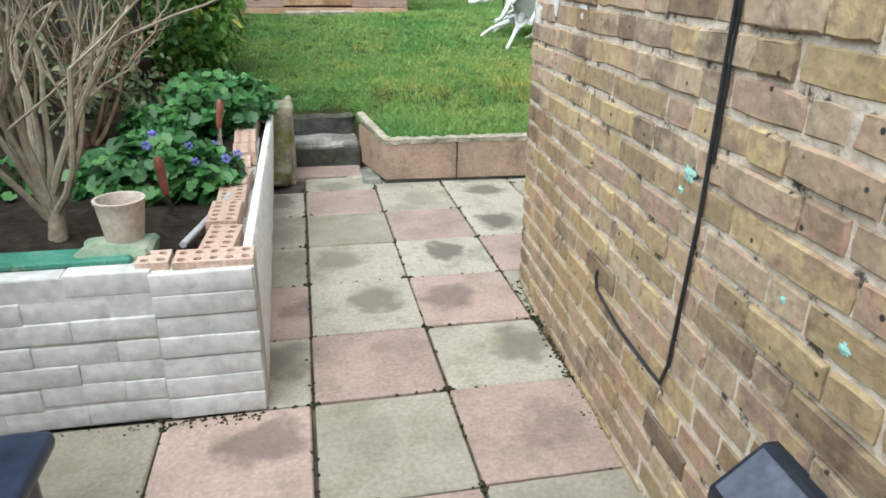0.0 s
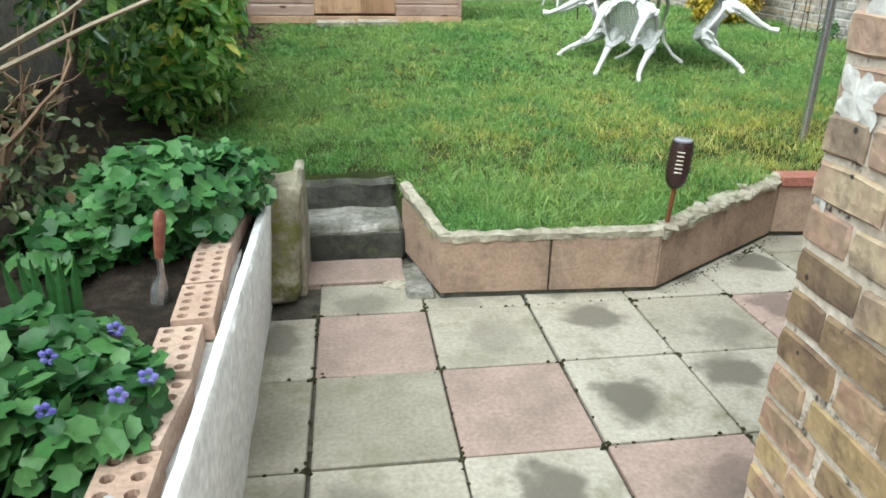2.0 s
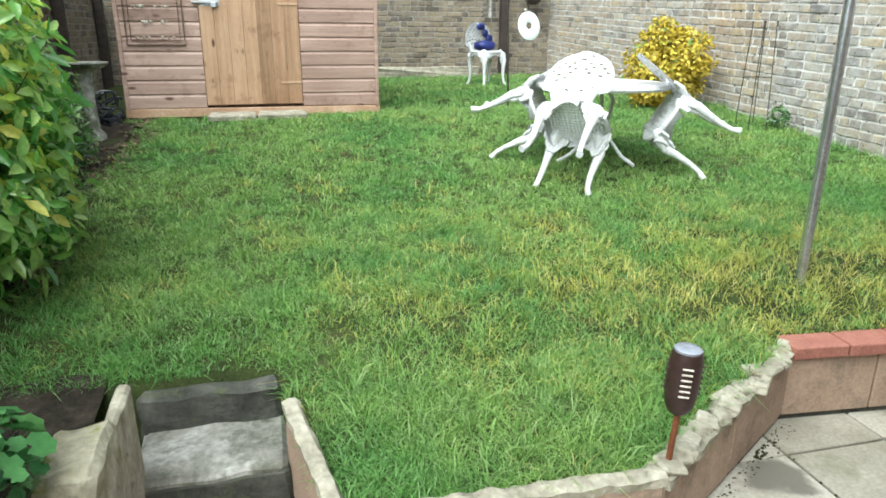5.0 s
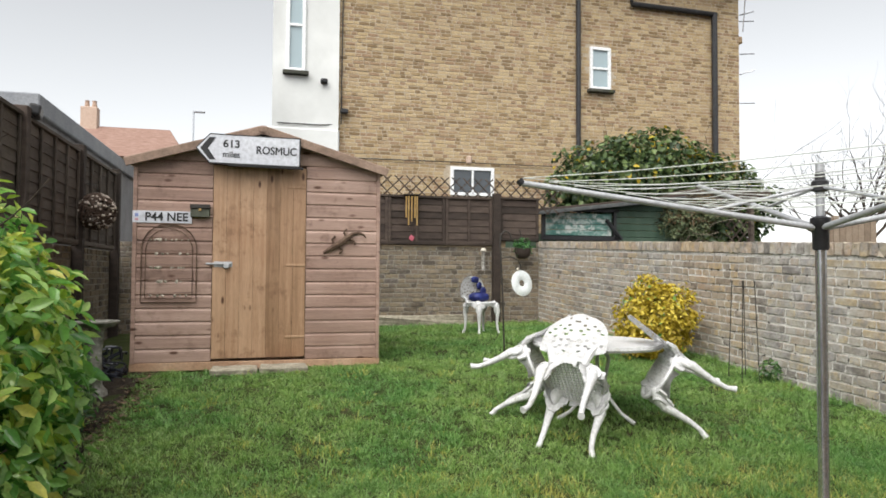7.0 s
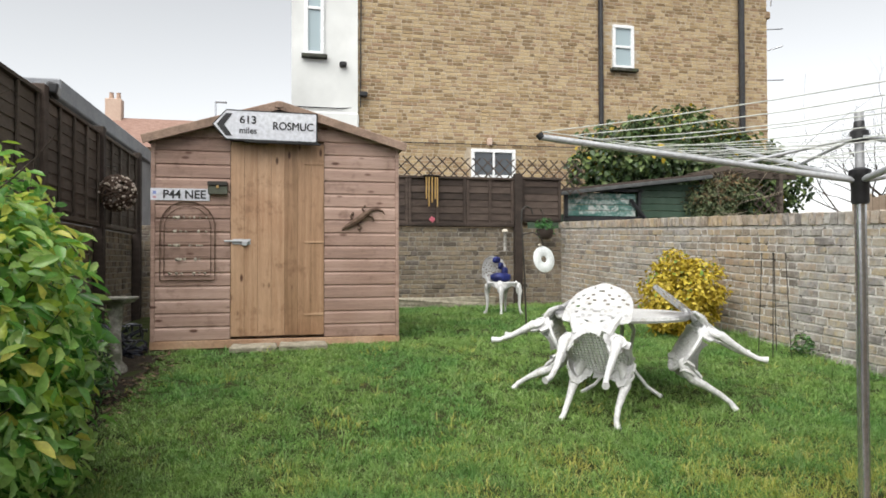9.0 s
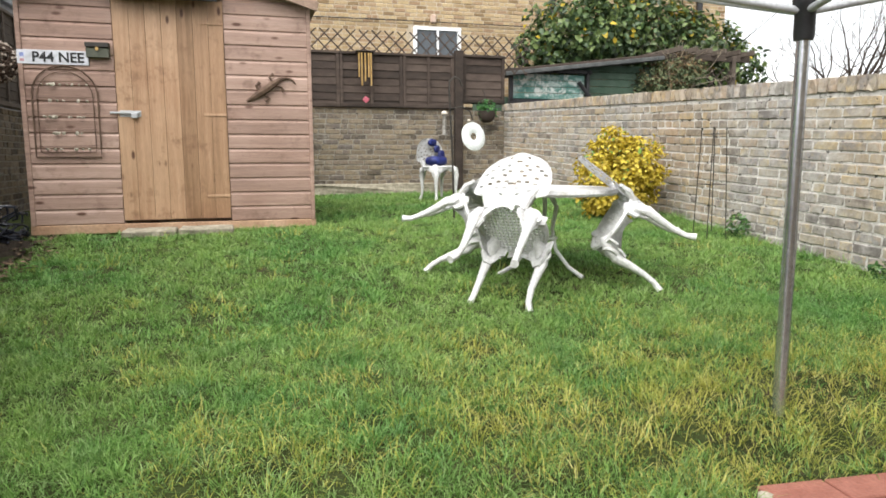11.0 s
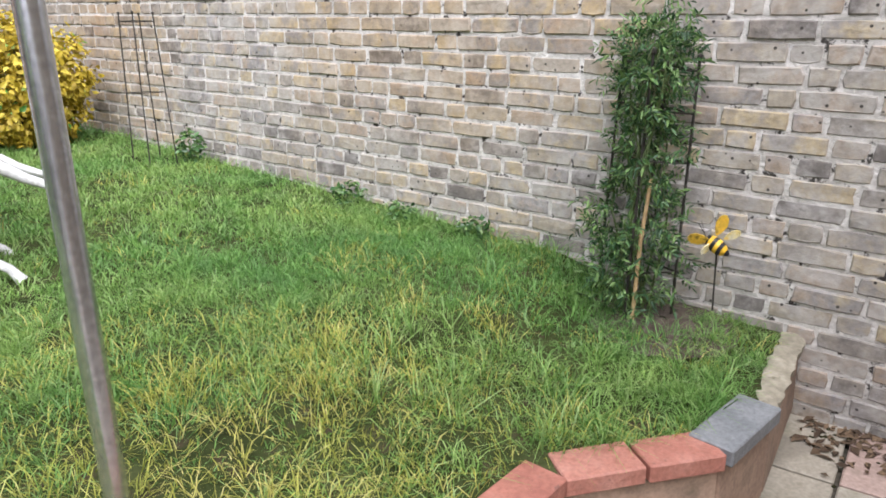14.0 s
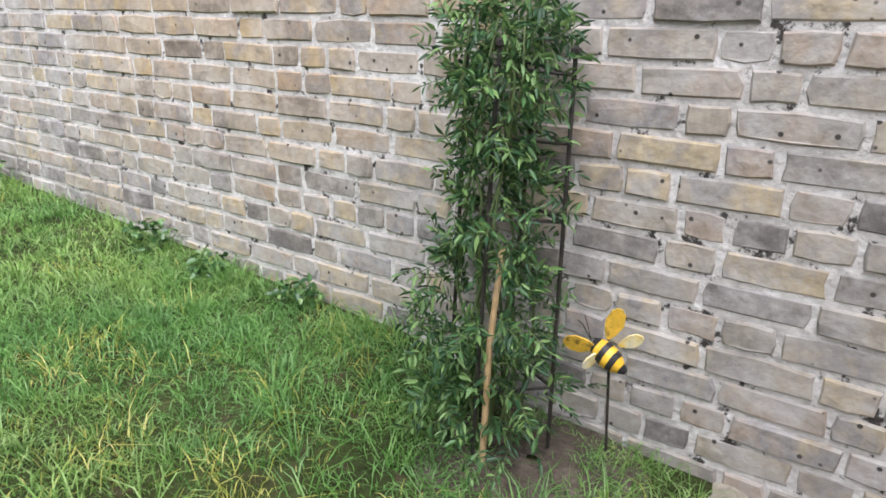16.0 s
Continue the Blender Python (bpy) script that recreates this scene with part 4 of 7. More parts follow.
for sgn in (-1, 1):
    ln = math.hypot(SXM - SX0 + 0.07, (SZR - SZE) * 1.06)
    an = math.degrees(math.atan2(SZR - SZE, SXM - SX0))
    mm = pose(SXM, 0, SZR + 0.03, 0, sgn * an, 0)
    shed_part("roof_board", box((sgn * ln / 2, SY + SD / 2 - 0.02, 0), (ln, SD + 0.2, 0.025), 0.004, mm), M_SHED_DK)
    shed_part("barge_board", box((sgn * ln / 2, SY - 0.115, -0.03), (ln, 0.018, 0.075), 0.004, mm), M_SHED_DK)
shed_part("ridge_cap", box((SXM, SY - 0.117, SZR + 0.002), (0.09, 0.024, 0.065), 0.01), M_SHED_DK)
door = empty("door", pose(0, 0, 0), "orange-brown vertical plank shed door, closed")
door.parent = shed
nb = 7
for k in range(nb):
    x0 = DX0 + (DX1 - DX0) * k / nb
    w = (DX1 - DX0) / nb
    shed_part("plank", box((x0 + w / 2, SY - 0.004, (DZ0 + DZ1) / 2), (w - 0.0015, 0.022, DZ1 - DZ0 - random.uniform(0, 0.006)), 0.0018), M_DOOR, parent=door)
for zz in (1.02, 1.69, 2.42):
    shed_part("hinge", box((DX1 - 0.09, SY - 0.019, zz), (0.18, 0.006, 0.022), 0.002), M_DOOR, parent=door)
latch = empty("latch", pose(0, 0, 0), "silver bolt latch with a padlock")
latch.parent = door
shed_part("plate", box((-0.09, SY - 0.018, 1.69), (0.16, 0.006, 0.05), 0.002), M_ALU, parent=latch)
shed_part("bolt", box((-0.13, SY - 0.03, 1.695), (0.22, 0.018, 0.018), 0.004), M_ALU, parent=latch)
shed_part("padlock", box((-0.06, SY - 0.035, 1.675), (0.05, 0.02, 0.045), 0.006), M_ALU, parent=latch)


def lettering(name, text, size, m, mat, parent, width=None, bold=0.0):
    """Flat letters in the built-in font; local x along, local y up, faces local z."""
    cu = bpy.data.curves.new(name, 'FONT')
    cu.body, cu.size, cu.extrude, cu.offset = text, size, 0.0015, bold
    cu.align_x, cu.align_y = 'CENTER', 'CENTER'
    tmp = bpy.data.objects.new(name, cu)
    scene.collection.objects.link(tmp)
    me = bpy.data.meshes.new_from_object(tmp.evaluated_get(bpy.context.evaluated_depsgraph_get()))
    bpy.data.objects.remove(tmp)
    me.materials.clear()
    me.materials.append(mat)
    ob = new(name, me)
    ob.parent = parent
    sx = 1.0
    if width:
        xs_ = [v.co.x for v in me.vertices]
        sx = width / (max(xs_) - min(xs_))
    ob.matrix_basis = m @ Matrix.Diagonal((sx, 1, 1, 1))
    return ob


M_SIGN = surf("white_sign_face", [(0.50, 0.51, 0.56), (0.55, 0.56, 0.61), (0.60, 0.61, 0.65)], 3, 0.5, 0.02, 30)
M_INK = surf("black_sign_paint", [(0.012, 0.012, 0.013), (0.018, 0.018, 0.02), (0.025, 0.025, 0.026)], 6, 0.5, 0.0, 30)
M_BLUE = surf("royal_blue_plush", [(0.005, 0.008, 0.05), (0.008, 0.014, 0.10), (0.02, 0.035, 0.20)], 12, 0.45, 0.5, 60)
M_BRASS = surf("brass", [(0.35, 0.22, 0.08), (0.45, 0.29, 0.11), (0.52, 0.36, 0.16)], 12, 0.4, 0.05, 60, metal=0.7)
M_RUST = surf("rusty_wire", [(0.06, 0.035, 0.025), (0.10, 0.06, 0.04), (0.15, 0.10, 0.07)], 20, 0.8, 0.3, 80)
M_SHELL = surf("pale_shells", [(0.42, 0.37, 0.30), (0.52, 0.47, 0.40), (0.62, 0.57, 0.50)], 20, 0.7, 0.3, 80)

# direction sign on the gable
sign = empty("direction_sign", pose(0.185, SY - 0.15, 2.725, 90, 0, 0) @ pose(0, 0, 0, 0, 0, -0.4) @ Matrix.Diagonal((0.955, 0.955, 1, 1)), "white arrow-shaped road sign with black border reading 613 miles ROSMUC", "sign")


def arrow_plate(w, h, nose, d0, d1, inset=0.0):
    bm = bmesh.new()
    pts = [(-w / 2 - nose + inset * 1.2, 0), (-w / 2 - inset * 0.0 + inset * 0.3, h / 2 - inset), (w / 2 - inset, h / 2 - inset), (w / 2 - inset, -h / 2 + inset), (-w / 2 + inset * 0.3, -h / 2 + inset)]
    lo = [bm.verts.new((x, y, d0)) for x, y in pts]
    hi = [bm.verts.new((x, y, d1)) for x, y in pts]
    bm.faces.new(lo[::-1])
    bm.faces.new(hi)
    for k in range(5):
        bm.faces.new((lo[k], lo[(k + 1) % 5], hi[(k + 1) % 5], hi[k]))
    return bm


part("border", arrow_plate(0.835, 0.285, 0.125, -0.02, 0.012), M_INK, sign)
part("face", arrow_plate(0.835, 0.285, 0.125, 0.0, 0.016, 0.012), M_SIGN, sign)
bm = bmesh.new()
ch = [(-0.50, 0), (-0.42, 0.105), (-0.362, 0.105), (-0.432, 0), (-0.362, -0.105), (-0.42, -0.105)]
lo = [bm.verts.new((x, y, 0.014)) for x, y in ch]
hi = [bm.verts.new((x, y, 0.019)) for x, y in ch]
bm.faces.new(hi[:4] + []), bm.faces.new([hi[3], hi[4], hi[5], hi[0]])
for k in range(6):
    bm.faces.new((lo[k], lo[(k + 1) % 6], hi[(k + 1) % 6], hi[k]))
part("chevron", bm, M_INK, sign)
lettering("lettering", "613", 0.10, pose(-0.22, 0.048, 0.0175), M_INK, sign, 0.15, 0.002)
lettering("lettering", "miles", 0.085, pose(-0.22, -0.052, 0.0175), M_INK, sign, 0.155, 0.0012)
for dx_, dy_, dz_ in ((0.0, 0.0, 0.0175), (0.004, 0.0015, 0.0183), (0.002, 0.003, 0.0190)):
    lettering("lettering", "ROSMUC", 0.105, pose(0.19 + dx_, dy_, dz_), M_INK, sign, 0.37, 0.0)
# dark strip along the sign's lower edge, built as a thin black bar
part("ledge", box((0.10, -0.150, -0.01), (0.70, 0.016, 0.04), 0.003), M_INK, sign)

# number plate
plate = empty("number_plate", pose(-0.615, SY - 0.022, 2.11, 90, 0, 0), "white number plate reading P44 NEE on the shed", "number plate")
part("plate", box((0, 0, 0), (0.50, 0.108, 0.006), 0.002), M_SIGN, plate)
lettering("lettering", "P44 NEE", 0.105, pose(0.035, -0.002, 0.0045), M_INK, plate, 0.36, 0.0025)
part("badge", box((-0.215, 0.015, 0.0035), (0.03, 0.03, 0.003), 0.001), surf("pale_blue_print", [(0.2, 0.25, 0.5), (0.25, 0.3, 0.55), (0.3, 0.35, 0.6)]), plate)
part("badge", box((-0.215, -0.025, 0.0035), (0.03, 0.02, 0.003), 0.001), surf("pale_red_print", [(0.5, 0.25, 0.28), (0.55, 0.3, 0.33), (0.6, 0.35, 0.38)]), plate)

# small post box plaque
mbox = empty("wall_box", pose(-0.293, SY - 0.03, 2.172, 90, 0, 0), "small dark grey metal box with a hinged lid on the shed", "box")
part("body", box((0, -0.02, 0.015), (0.165, 0.075, 0.05), 0.004), surf("olive_metal", [(0.05, 0.055, 0.04), (0.08, 0.085, 0.06), (0.12, 0.12, 0.09)], 10, 0.5, 0.1, 60), mbox)
part("lid", box((0, 0.038, 0.022), (0.172, 0.04, 0.065), 0.006), M_IRON, mbox)
part("clasp", box((0, 0.008, 0.052), (0.022, 0.026, 0.008), 0.002), M_BRASS, mbox)

# arched wire ornament with shells
arch = empty("wire_arch", pose(-0.552, SY - 0.025, 1.345), "rusty arched wire wall ornament hung with pale shells", "ornament")
pts = [(-0.232, 0, 0)] + [(-0.232, 0, 0.1 * k) for k in range(1, 6)] + [(0.232 * -math.cos(a), 0, 0.48 + 0.225 * math.sin(a)) for a in np.linspace(0.1, math.pi - 0.1, 16)] + [(0.232, 0, 0.1 * k) for k in range(5, -1, -1)] + [(-0.232, 0, 0)]
part("frame", tube(pts, 0.006, 6), M_RUST, arch)
part("frame", tube([(0.85 * x, 0, 0.04 + 0.88 * z) for x, y, z in pts], 0.004, 5), M_RUST, arch)
for k in range(5):
    zz = 0.08 + 0.125 * k
    part("wire", tube([(-0.21 + 0.02 * (k == 4), 0, zz), (0.21 - 0.02 * (k == 4), 0, zz + 0.01)], 0.0025, 5), M_RUST, arch)
rk = random.Random(4)
for k in range(48):
    a, b = rk.uniform(-0.17, 0.17), 0.06 + 0.125 * rk.randrange(5)
    s = rk.uniform(0.009, 0.016)
    bm = bmesh.new()
    bmesh.ops.create_icosphere(bm, subdivisions=1, radius=s, matrix=pose(a, -0.012, b, rk.uniform(0, 90), 20, 0) @ Matrix.Diagonal((1, 0.6, 1.3, 1)))
    part("shell", bm, M_SHELL, arch, smooth=True)

# lizard ornament, one plain mesh
bm = bmesh.new()
add_tube(bm, [(-0.20, 0, -0.10), (-0.13, -0.015, -0.055), (-0.05, -0.02, -0.005), (0.02, -0.02, 0.045), (0.07, -0.015, 0.085), (0.13, -0.01, 0.10), (0.18, -0.01, 0.085), (0.205, -0.01, 0.05)],
         [0.012, 0.026, 0.032, 0.028, 0.018, 0.012, 0.009, 0.004], 7)
for pts in ([(-0.09, -0.02, -0.03), (-0.12, -0.02, 0.03), (-0.09, -0.02, 0.06)], [(-0.07, -0.02, -0.03), (-0.02, -0.02, -0.07), (-0.05, -0.02, -0.10)],
            [(0.02, -0.02, 0.05), (-0.01, -0.02, 0.10), (0.02, -0.02, 0.13)], [(0.03, -0.02, 0.04), (0.09, -0.02, 0.02), (0.10, -0.02, -0.02)]):
    add_tube(bm, pts, [0.012, 0.010, 0.013], 5)
liz = part("lizard_ornament", bm, M_RUST, smooth=True)
liz.location = (1.015, SY - 0.012, 1.905)
tagged(liz, "dark metal lizard ornament on the shed boards", "ornament")

# stones before the shed door
for x, w in ((0.03, 0.40), (0.46, 0.42)):
    s = part("stepping_stone", rough_slab((0, 0, 0.02), (w, 0.28, 0.06), 0.01), M_CREAM)
    s.location = (x, 8.92, lawn_z(x, 8.92) - 0.01)
    tagged(s, "pale worn stone slab before the shed door", "stone", "stones before the shed")


# ---- white cast garden furniture ----
def perforated_disc(r, thick, cell=0.023, hole=0.0172):
    bm = bmesh.new()
    n = int(r / cell) + 1
    for i in range(-n, n + 1):
        for j in range(-n, n + 1):
            cx, cy = i * cell, j * cell
            if math.hypot(cx, cy) > r - 0.008:
                continue
            h, c = hole / 2, cell / 2
            o = [bm.verts.new((cx + a * c, cy + b * c, 0)) for a, b in ((-1, -1), (1, -1), (1, 1), (-1, 1))]
            q = [bm.verts.new((cx + a * h, cy + b * h, 0)) for a, b in ((-1, -1), (1, -1), (1, 1), (-1, 1))]
            for k in range(4):
                bm.faces.new((o[k], o[(k + 1) % 4], q[(k + 1) % 4], q[k]))
    bmesh.ops.remove_doubles(bm, verts=bm.verts[:], dist=1e-5)
    bmesh.ops.solidify(bm, geom=bm.faces[:], thickness=thick)
    return bm


def ring_bm(r, z, tr, sides=32, flat=1.0):
    bm = bmesh.new()
    rows = []
    for k in range(sides):
        a = 2 * math.pi * k / sides
        rows.append([bm.verts.new(((r + tr * math.cos(b)) * math.cos(a), (r + tr * math.cos(b)) * math.sin(a), z + flat * tr * math.sin(b))) for b in (math.pi / 3 * q for q in range(6))])
    for k in range(sides):
        for q in range(6):
            bm.faces.new((rows[k][q], rows[(k + 1) % sides][q], rows[(k + 1) % sides][(q + 1) % 6], rows[k][(q + 1) % 6]))
    return bm


def back_plate():
    """Pierced oval backrest."""
    bm = bmesh.new()
    NX, NZ = 18, 24
    def half(t):
        if t < 0.10:
            return 0.125 - 0.25 * t
        if t < 0.30:
            return 0.10 + 0.115 * math.sin(min(1.0, (t - 0.10) / 0.10) * math.pi / 2)
        return 0.215 * math.sqrt(max(0.02, 1 - ((t - 0.30) / 0.72) ** 2.6))
    grid = [[bm.verts.new(((2 * i / NX - 1) * half(j / NZ), -0.345 - 0.040 * (j / NZ) - 0.020 * (1 - (2 * i / NX - 1) ** 2), 0.43 + 0.36 * j / NZ)) for i in range(NX + 1)] for j in range(NZ + 1)]
    for j in range(NZ):
        for i in range(NX):
            u, t = abs(i + 0.5 - NX / 2), j
            cut = (t in (6, 9) and 1 < u < 4 and u != 2.5) or (t == 12 and u == 2.5) or (t == 11 and u == 5.5) or (t == 14 and u == 1.5) or (t == 17 and u in (2.5, 5.5)) \
                or (t == 19 and u == 0.5) or (t == 3 and u == 2.5) or (t == 7 and u == 7.5) or (t == 8 and u in (0.5, 5.5)) or (t == 15 and u in (3.5, 6.5)) or (t == 21 and u == 3.5) or (t == 5 and u == 4.5) or (t == 13 and u == 7.5)
            if not cut:
                bm.faces.new((grid[j][i], grid[j][i + 1], grid[j + 1][i + 1], grid[j + 1][i]))
    bmesh.ops.solidify(bm, geom=bm.faces[:], thickness=0.014)
    return bm


def rosette():
    """Open cast rosette: ring, boss and six spokes."""
    bm = ring_bm(0.040, 0.0, 0.010, 18)
    for k in range(6):
        a = math.pi / 3 * k
        add_tube(bm, [(0.010 * math.cos(a), 0.010 * math.sin(a), 0.002), (0.036 * math.cos(a), 0.036 * math.sin(a), 0.0)], [0.007, 0.005], 5)
    add_lathe(bm, [(0.004, -0.008), (0.015, -0.004), (0.014, 0.008), (0.004, 0.012)], (0, 0, 0), 10)
    return bm


def garden_chair(m, label):
    ob = empty("garden_chair", m, label, "chair", "white cast metal chairs")
    C = Matrix.Translation((0, -0.175, 0.42))
    seat = perforated_disc(0.19, 0.012)
    bmesh.ops.transform(seat, matrix=C, verts=seat.verts[:])
    s = part("seat", seat, M_WHITE_METAL, ob)
    rim = ring_bm(0.192, 0.0, 0.015)
    bmesh.ops.transform(rim, matrix=C, verts=rim.verts[:])
    part("rim", rim, M_WHITE_METAL, s, smooth=True)
    part("backrest", back_plate(), M_WHITE_METAL, ob)
    for sx in (-1, 1):
        part("back_stay", tube([(sx * 0.10, -0.335, 0.40), (sx * 0.12, -0.36, 0.46), (sx * 0.15, -0.365, 0.53)], [0.02, 0.026, 0.014], 8), M_WHITE_METAL, ob, smooth=True)
    for sx in (-1, 1):
        for y0, y1, y2, sy in ((-0.07, 0.000, 0.015, 1), (-0.27, -0.325, -0.340, -1)):
            # cabriole leg: broad knee, slim shin, small turned-out foot
            ym = (y0 + y1) / 2
            pts = [(sx * 0.125, y0, 0.428), (sx * 0.150, ym, 0.385), (sx * 0.162, y1, 0.315), (sx * 0.158, y1 - 0.006 * sy, 0.23), (sx * 0.155, y1 - 0.008 * sy, 0.13), (sx * 0.160, y1, 0.05), (sx * 0.170, y2, 0.018), (sx * 0.176, y2 + 0.008 * sy, 0.0)]
            leg = part("leg", tube(pts, [0.036, 0.040, 0.032, 0.024, 0.0185, 0.016, 0.019, 0.022], 9), M_WHITE_METAL, ob, smooth=True)
            # ornate web between the leg and the apron
            web = bmesh.new()
            out_ = Vector((sx * 0.5, sy * 0.86, 0)).normalized()
            lat = Vector((-out_.y, out_.x, 0))
            o0 = Vector((sx * 0.142, ym, 0.40))
            sh = [(-0.085, 0.022), (0.085, 0.022), (0.080, -0.035), (0.052, -0.052), (0.046, -0.085), (0.022, -0.125), (-0.022, -0.125), (-0.046, -0.085), (-0.052, -0.052), (-0.080, -0.035)]
            fr_ = [web.verts.new(o0 + lat * a + out_ * (0.016 - 1.6 * a * a) + Vector((0, 0, b))) for a, b in sh]
            bk_ = [web.verts.new(v.co - out_ * 0.014) for v in fr_]
            web.faces.new(fr_), web.faces.new(bk_[::-1])
            for k in range(len(sh)):
                web.faces.new((fr_[k], bk_[k], bk_[(k + 1) % len(sh)], fr_[(k + 1) % len(sh)]))
            part("knee_web", web, M_WHITE_METAL, leg)
            ros = rosette()
            q = out_.to_track_quat('Z', 'Y').to_matrix().to_4x4()
            bmesh.ops.transform(ros, matrix=Matrix.Translation(Vector((sx * 0.150, ym, 0.365)) + out_ * 0.030) @ q, verts=ros.verts[:])
            part("rosette", ros, M_WHITE_METAL, leg, smooth=True)
    # pierced apron under the seat
    bm = bmesh.new()
    N = 40
    lo, hi = [], []
    for k in range(N):
        a = 2 * math.pi * k / N
        d = 0.062 + 0.034 * math.cos(4 * a + math.pi)
        hi.append(bm.verts.new((0.20 * math.cos(a), -0.175 + 0.20 * math.sin(a), 0.415)))
        lo.append(bm.verts.new((0.195 * math.cos(a), -0.175 + 0.195 * math.sin(a), 0.41 - d)))
    for k in range(N):
        if k % 10 not in (2,):
            bm.faces.new((hi[k], hi[(k + 1) % N], lo[(k + 1) % N], lo[k]))
    bmesh.ops.solidify(bm, geom=bm.faces[:], thickness=0.01)
    part("apron", bm, M_WHITE_METAL, ob)
    return ob


def tipped(x, y, fx, fy, tip, roll=0.0):
    return pose(x, y, lawn_z(x, y), 0, 0, math.degrees(math.atan2(-fx, fy))) @ pose(0, 0, 0, -tip, 0, 0)


TABLE = (2.58, 6.99)
front_chair = garden_chair(tipped(2.047, 6.385, 0.68, 0.737, 51), "white cast metal garden chair tipped forward against the table")
copy_thing(front_chair, tipped(3.14, 6.60, -0.95, 0.31, 58))
copy_thing(front_chair, tipped(1.96, 7.36, 0.82, -0.57, 65))
upright = copy_thing(front_chair, pose(3.24, 11.4, lawn_z(3.24, 11.4), 0, 0, -160))
tagged(upright, "white cast metal chair by the back wall with blue cushions")

table = empty("garden_table", pose(TABLE[0], TABLE[1], lawn_z(*TABLE)), "low round white cast metal garden table", "table")
TH = 0.535
part("tabletop", lathe([(0.05, TH - 0.018), (0.40, TH - 0.02), (0.445, TH - 0.035), (0.455, TH - 0.02), (0.45, TH), (0.40, TH + 0.004), (0.05, TH + 0.004)], sides=48), M_WHITE_METAL, table, smooth=True)
for k in range(3):
    a = radians(-60 + 120 * k)
    c, s = math.cos(a), math.sin(a)
    part("leg", tube([(0.05 * c, 0.05 * s, TH - 0.03), (0.10 * c, 0.10 * s, 0.42), (0.07 * c, 0.07 * s, 0.28), (0.10 * c, 0.10 * s, 0.15), (0.20 * c, 0.20 * s, 0.05), (0.30 * c, 0.30 * s, 0.0)], [0.018, 0.014, 0.012, 0.012, 0.012, 0.014], 7), M_WHITE_METAL, table, smooth=True)
part("shelf_ring", ring_bm(0.085, 0.22, 0.01), M_WHITE_METAL, table, smooth=True)

# blue plush things on the upright chair
def plush(name, c, s, label, rz=0):
    bm = bmesh.new()
    bmesh.ops.create_icosphere(bm, subdivisions=3, radius=1.0)
    for v in bm.verts:
        v.co *= 1 + 0.12 * noise.noise(v.co * 3)
        v.co.x, v.co.y, v.co.z = (math.copysign(abs(q) ** 0.75, q) for q in v.co)
    bmesh.ops.transform(bm, matrix=Matrix.Diagonal((*s, 1)), verts=bm.verts[:])
    ob = part(name, bm, M_BLUE, smooth=True)
    ob.matrix_world = pose(*c, 0, 0, rz)
    return tagged(ob, label, "cushion")


UP = pose(3.24, 11.4, lawn_z(3.24, 11.4), 0, 0, -160)


def on_chair(x, y, z):
    return tuple(UP @ Vector((x, y, z)))


plush("cushion", on_chair(0.02, -0.19, 0.495), (0.145, 0.11, 0.065), "royal blue padded cushion on the white chair seat", -158)
plush("scarf", on_chair(-0.02, -0.335, 0.735), (0.070, 0.028, 0.045), "royal blue cloth knotted over the chair back", -150)
plush("scarf", on_chair(-0.085, -0.325, 0.65), (0.055, 0.028, 0.05), "royal blue cloth hanging down the chair back", -135)
plush("scarf", on_chair(-0.135, -0.30, 0.565), (0.055, 0.03, 0.07), "royal blue cloth end beside the chair seat", -150)

# ---- rotary dryer ----
dry = empty("rotary_dryer", pose(2.645, 5.03, lawn_z(2.645, 5.03)), "metal rotary washing line with pale arms and lines", "rotary dryer")
bz = lawn_z(2.645, 5.03)
part("post", tube([(0, 0, -0.05), (0, 0, 1.40)], 0.023, 16), M_STEEL, dry, smooth=True)
part("post", tube([(0, 0, 1.36), (0, 0, 1.70)], 0.018, 14), M_ALU, dry, smooth=True)
part("collar", lathe([(0.03, 1.32), (0.034, 1.33), (0.034, 1.42), (0.042, 1.43), (0.042, 1.46), (0.02, 1.47)], sides=16), M_BLACK, dry, smooth=True)
part("hub", lathe([(0.02, 1.575), (0.036, 1.58), (0.036, 1.62), (0.022, 1.63), (0.02, 1.66), (0.008, 1.675)], sides=16), M_BLACK, dry, smooth=True)
ENDS = []
for ang, L, ze in ((167, 1.32, 1.61), (77, 1.32, 1.78), (-13, 1.32, 1.68), (-103, 1.32, 1.60)):
    a = radians(ang)
    ENDS.append((L * math.cos(a), L * math.sin(a), ze))
for ex, ey, ez in ENDS:
    p0 = Vector((ex, ey, 0)).normalized() * 0.03 + Vector((0, 0, 1.42))
    arm = part("arm", tube([p0, Vector((ex, ey, ez)) * 0.995], 0.0135, 10), M_ALU, dry, smooth=True)
    part("end_cap", tube([Vector((ex, ey, ez)) * 0.992, Vector((ex, ey, ez)) * 1.004], 0.0155, 10), M_BLACK, arm)
    mid = p0.lerp(Vector((ex, ey, ez)), 0.36)
    part("strut", tube([(0, 0, 1.60), mid], 0.0075, 8), M_ALU, dry, smooth=True)
M_LINE = surf("pale_plastic_line", [(0.50, 0.52, 0.50), (0.58, 0.60, 0.57), (0.64, 0.66, 0.63)], 4, 0.6, 0.0, 20)
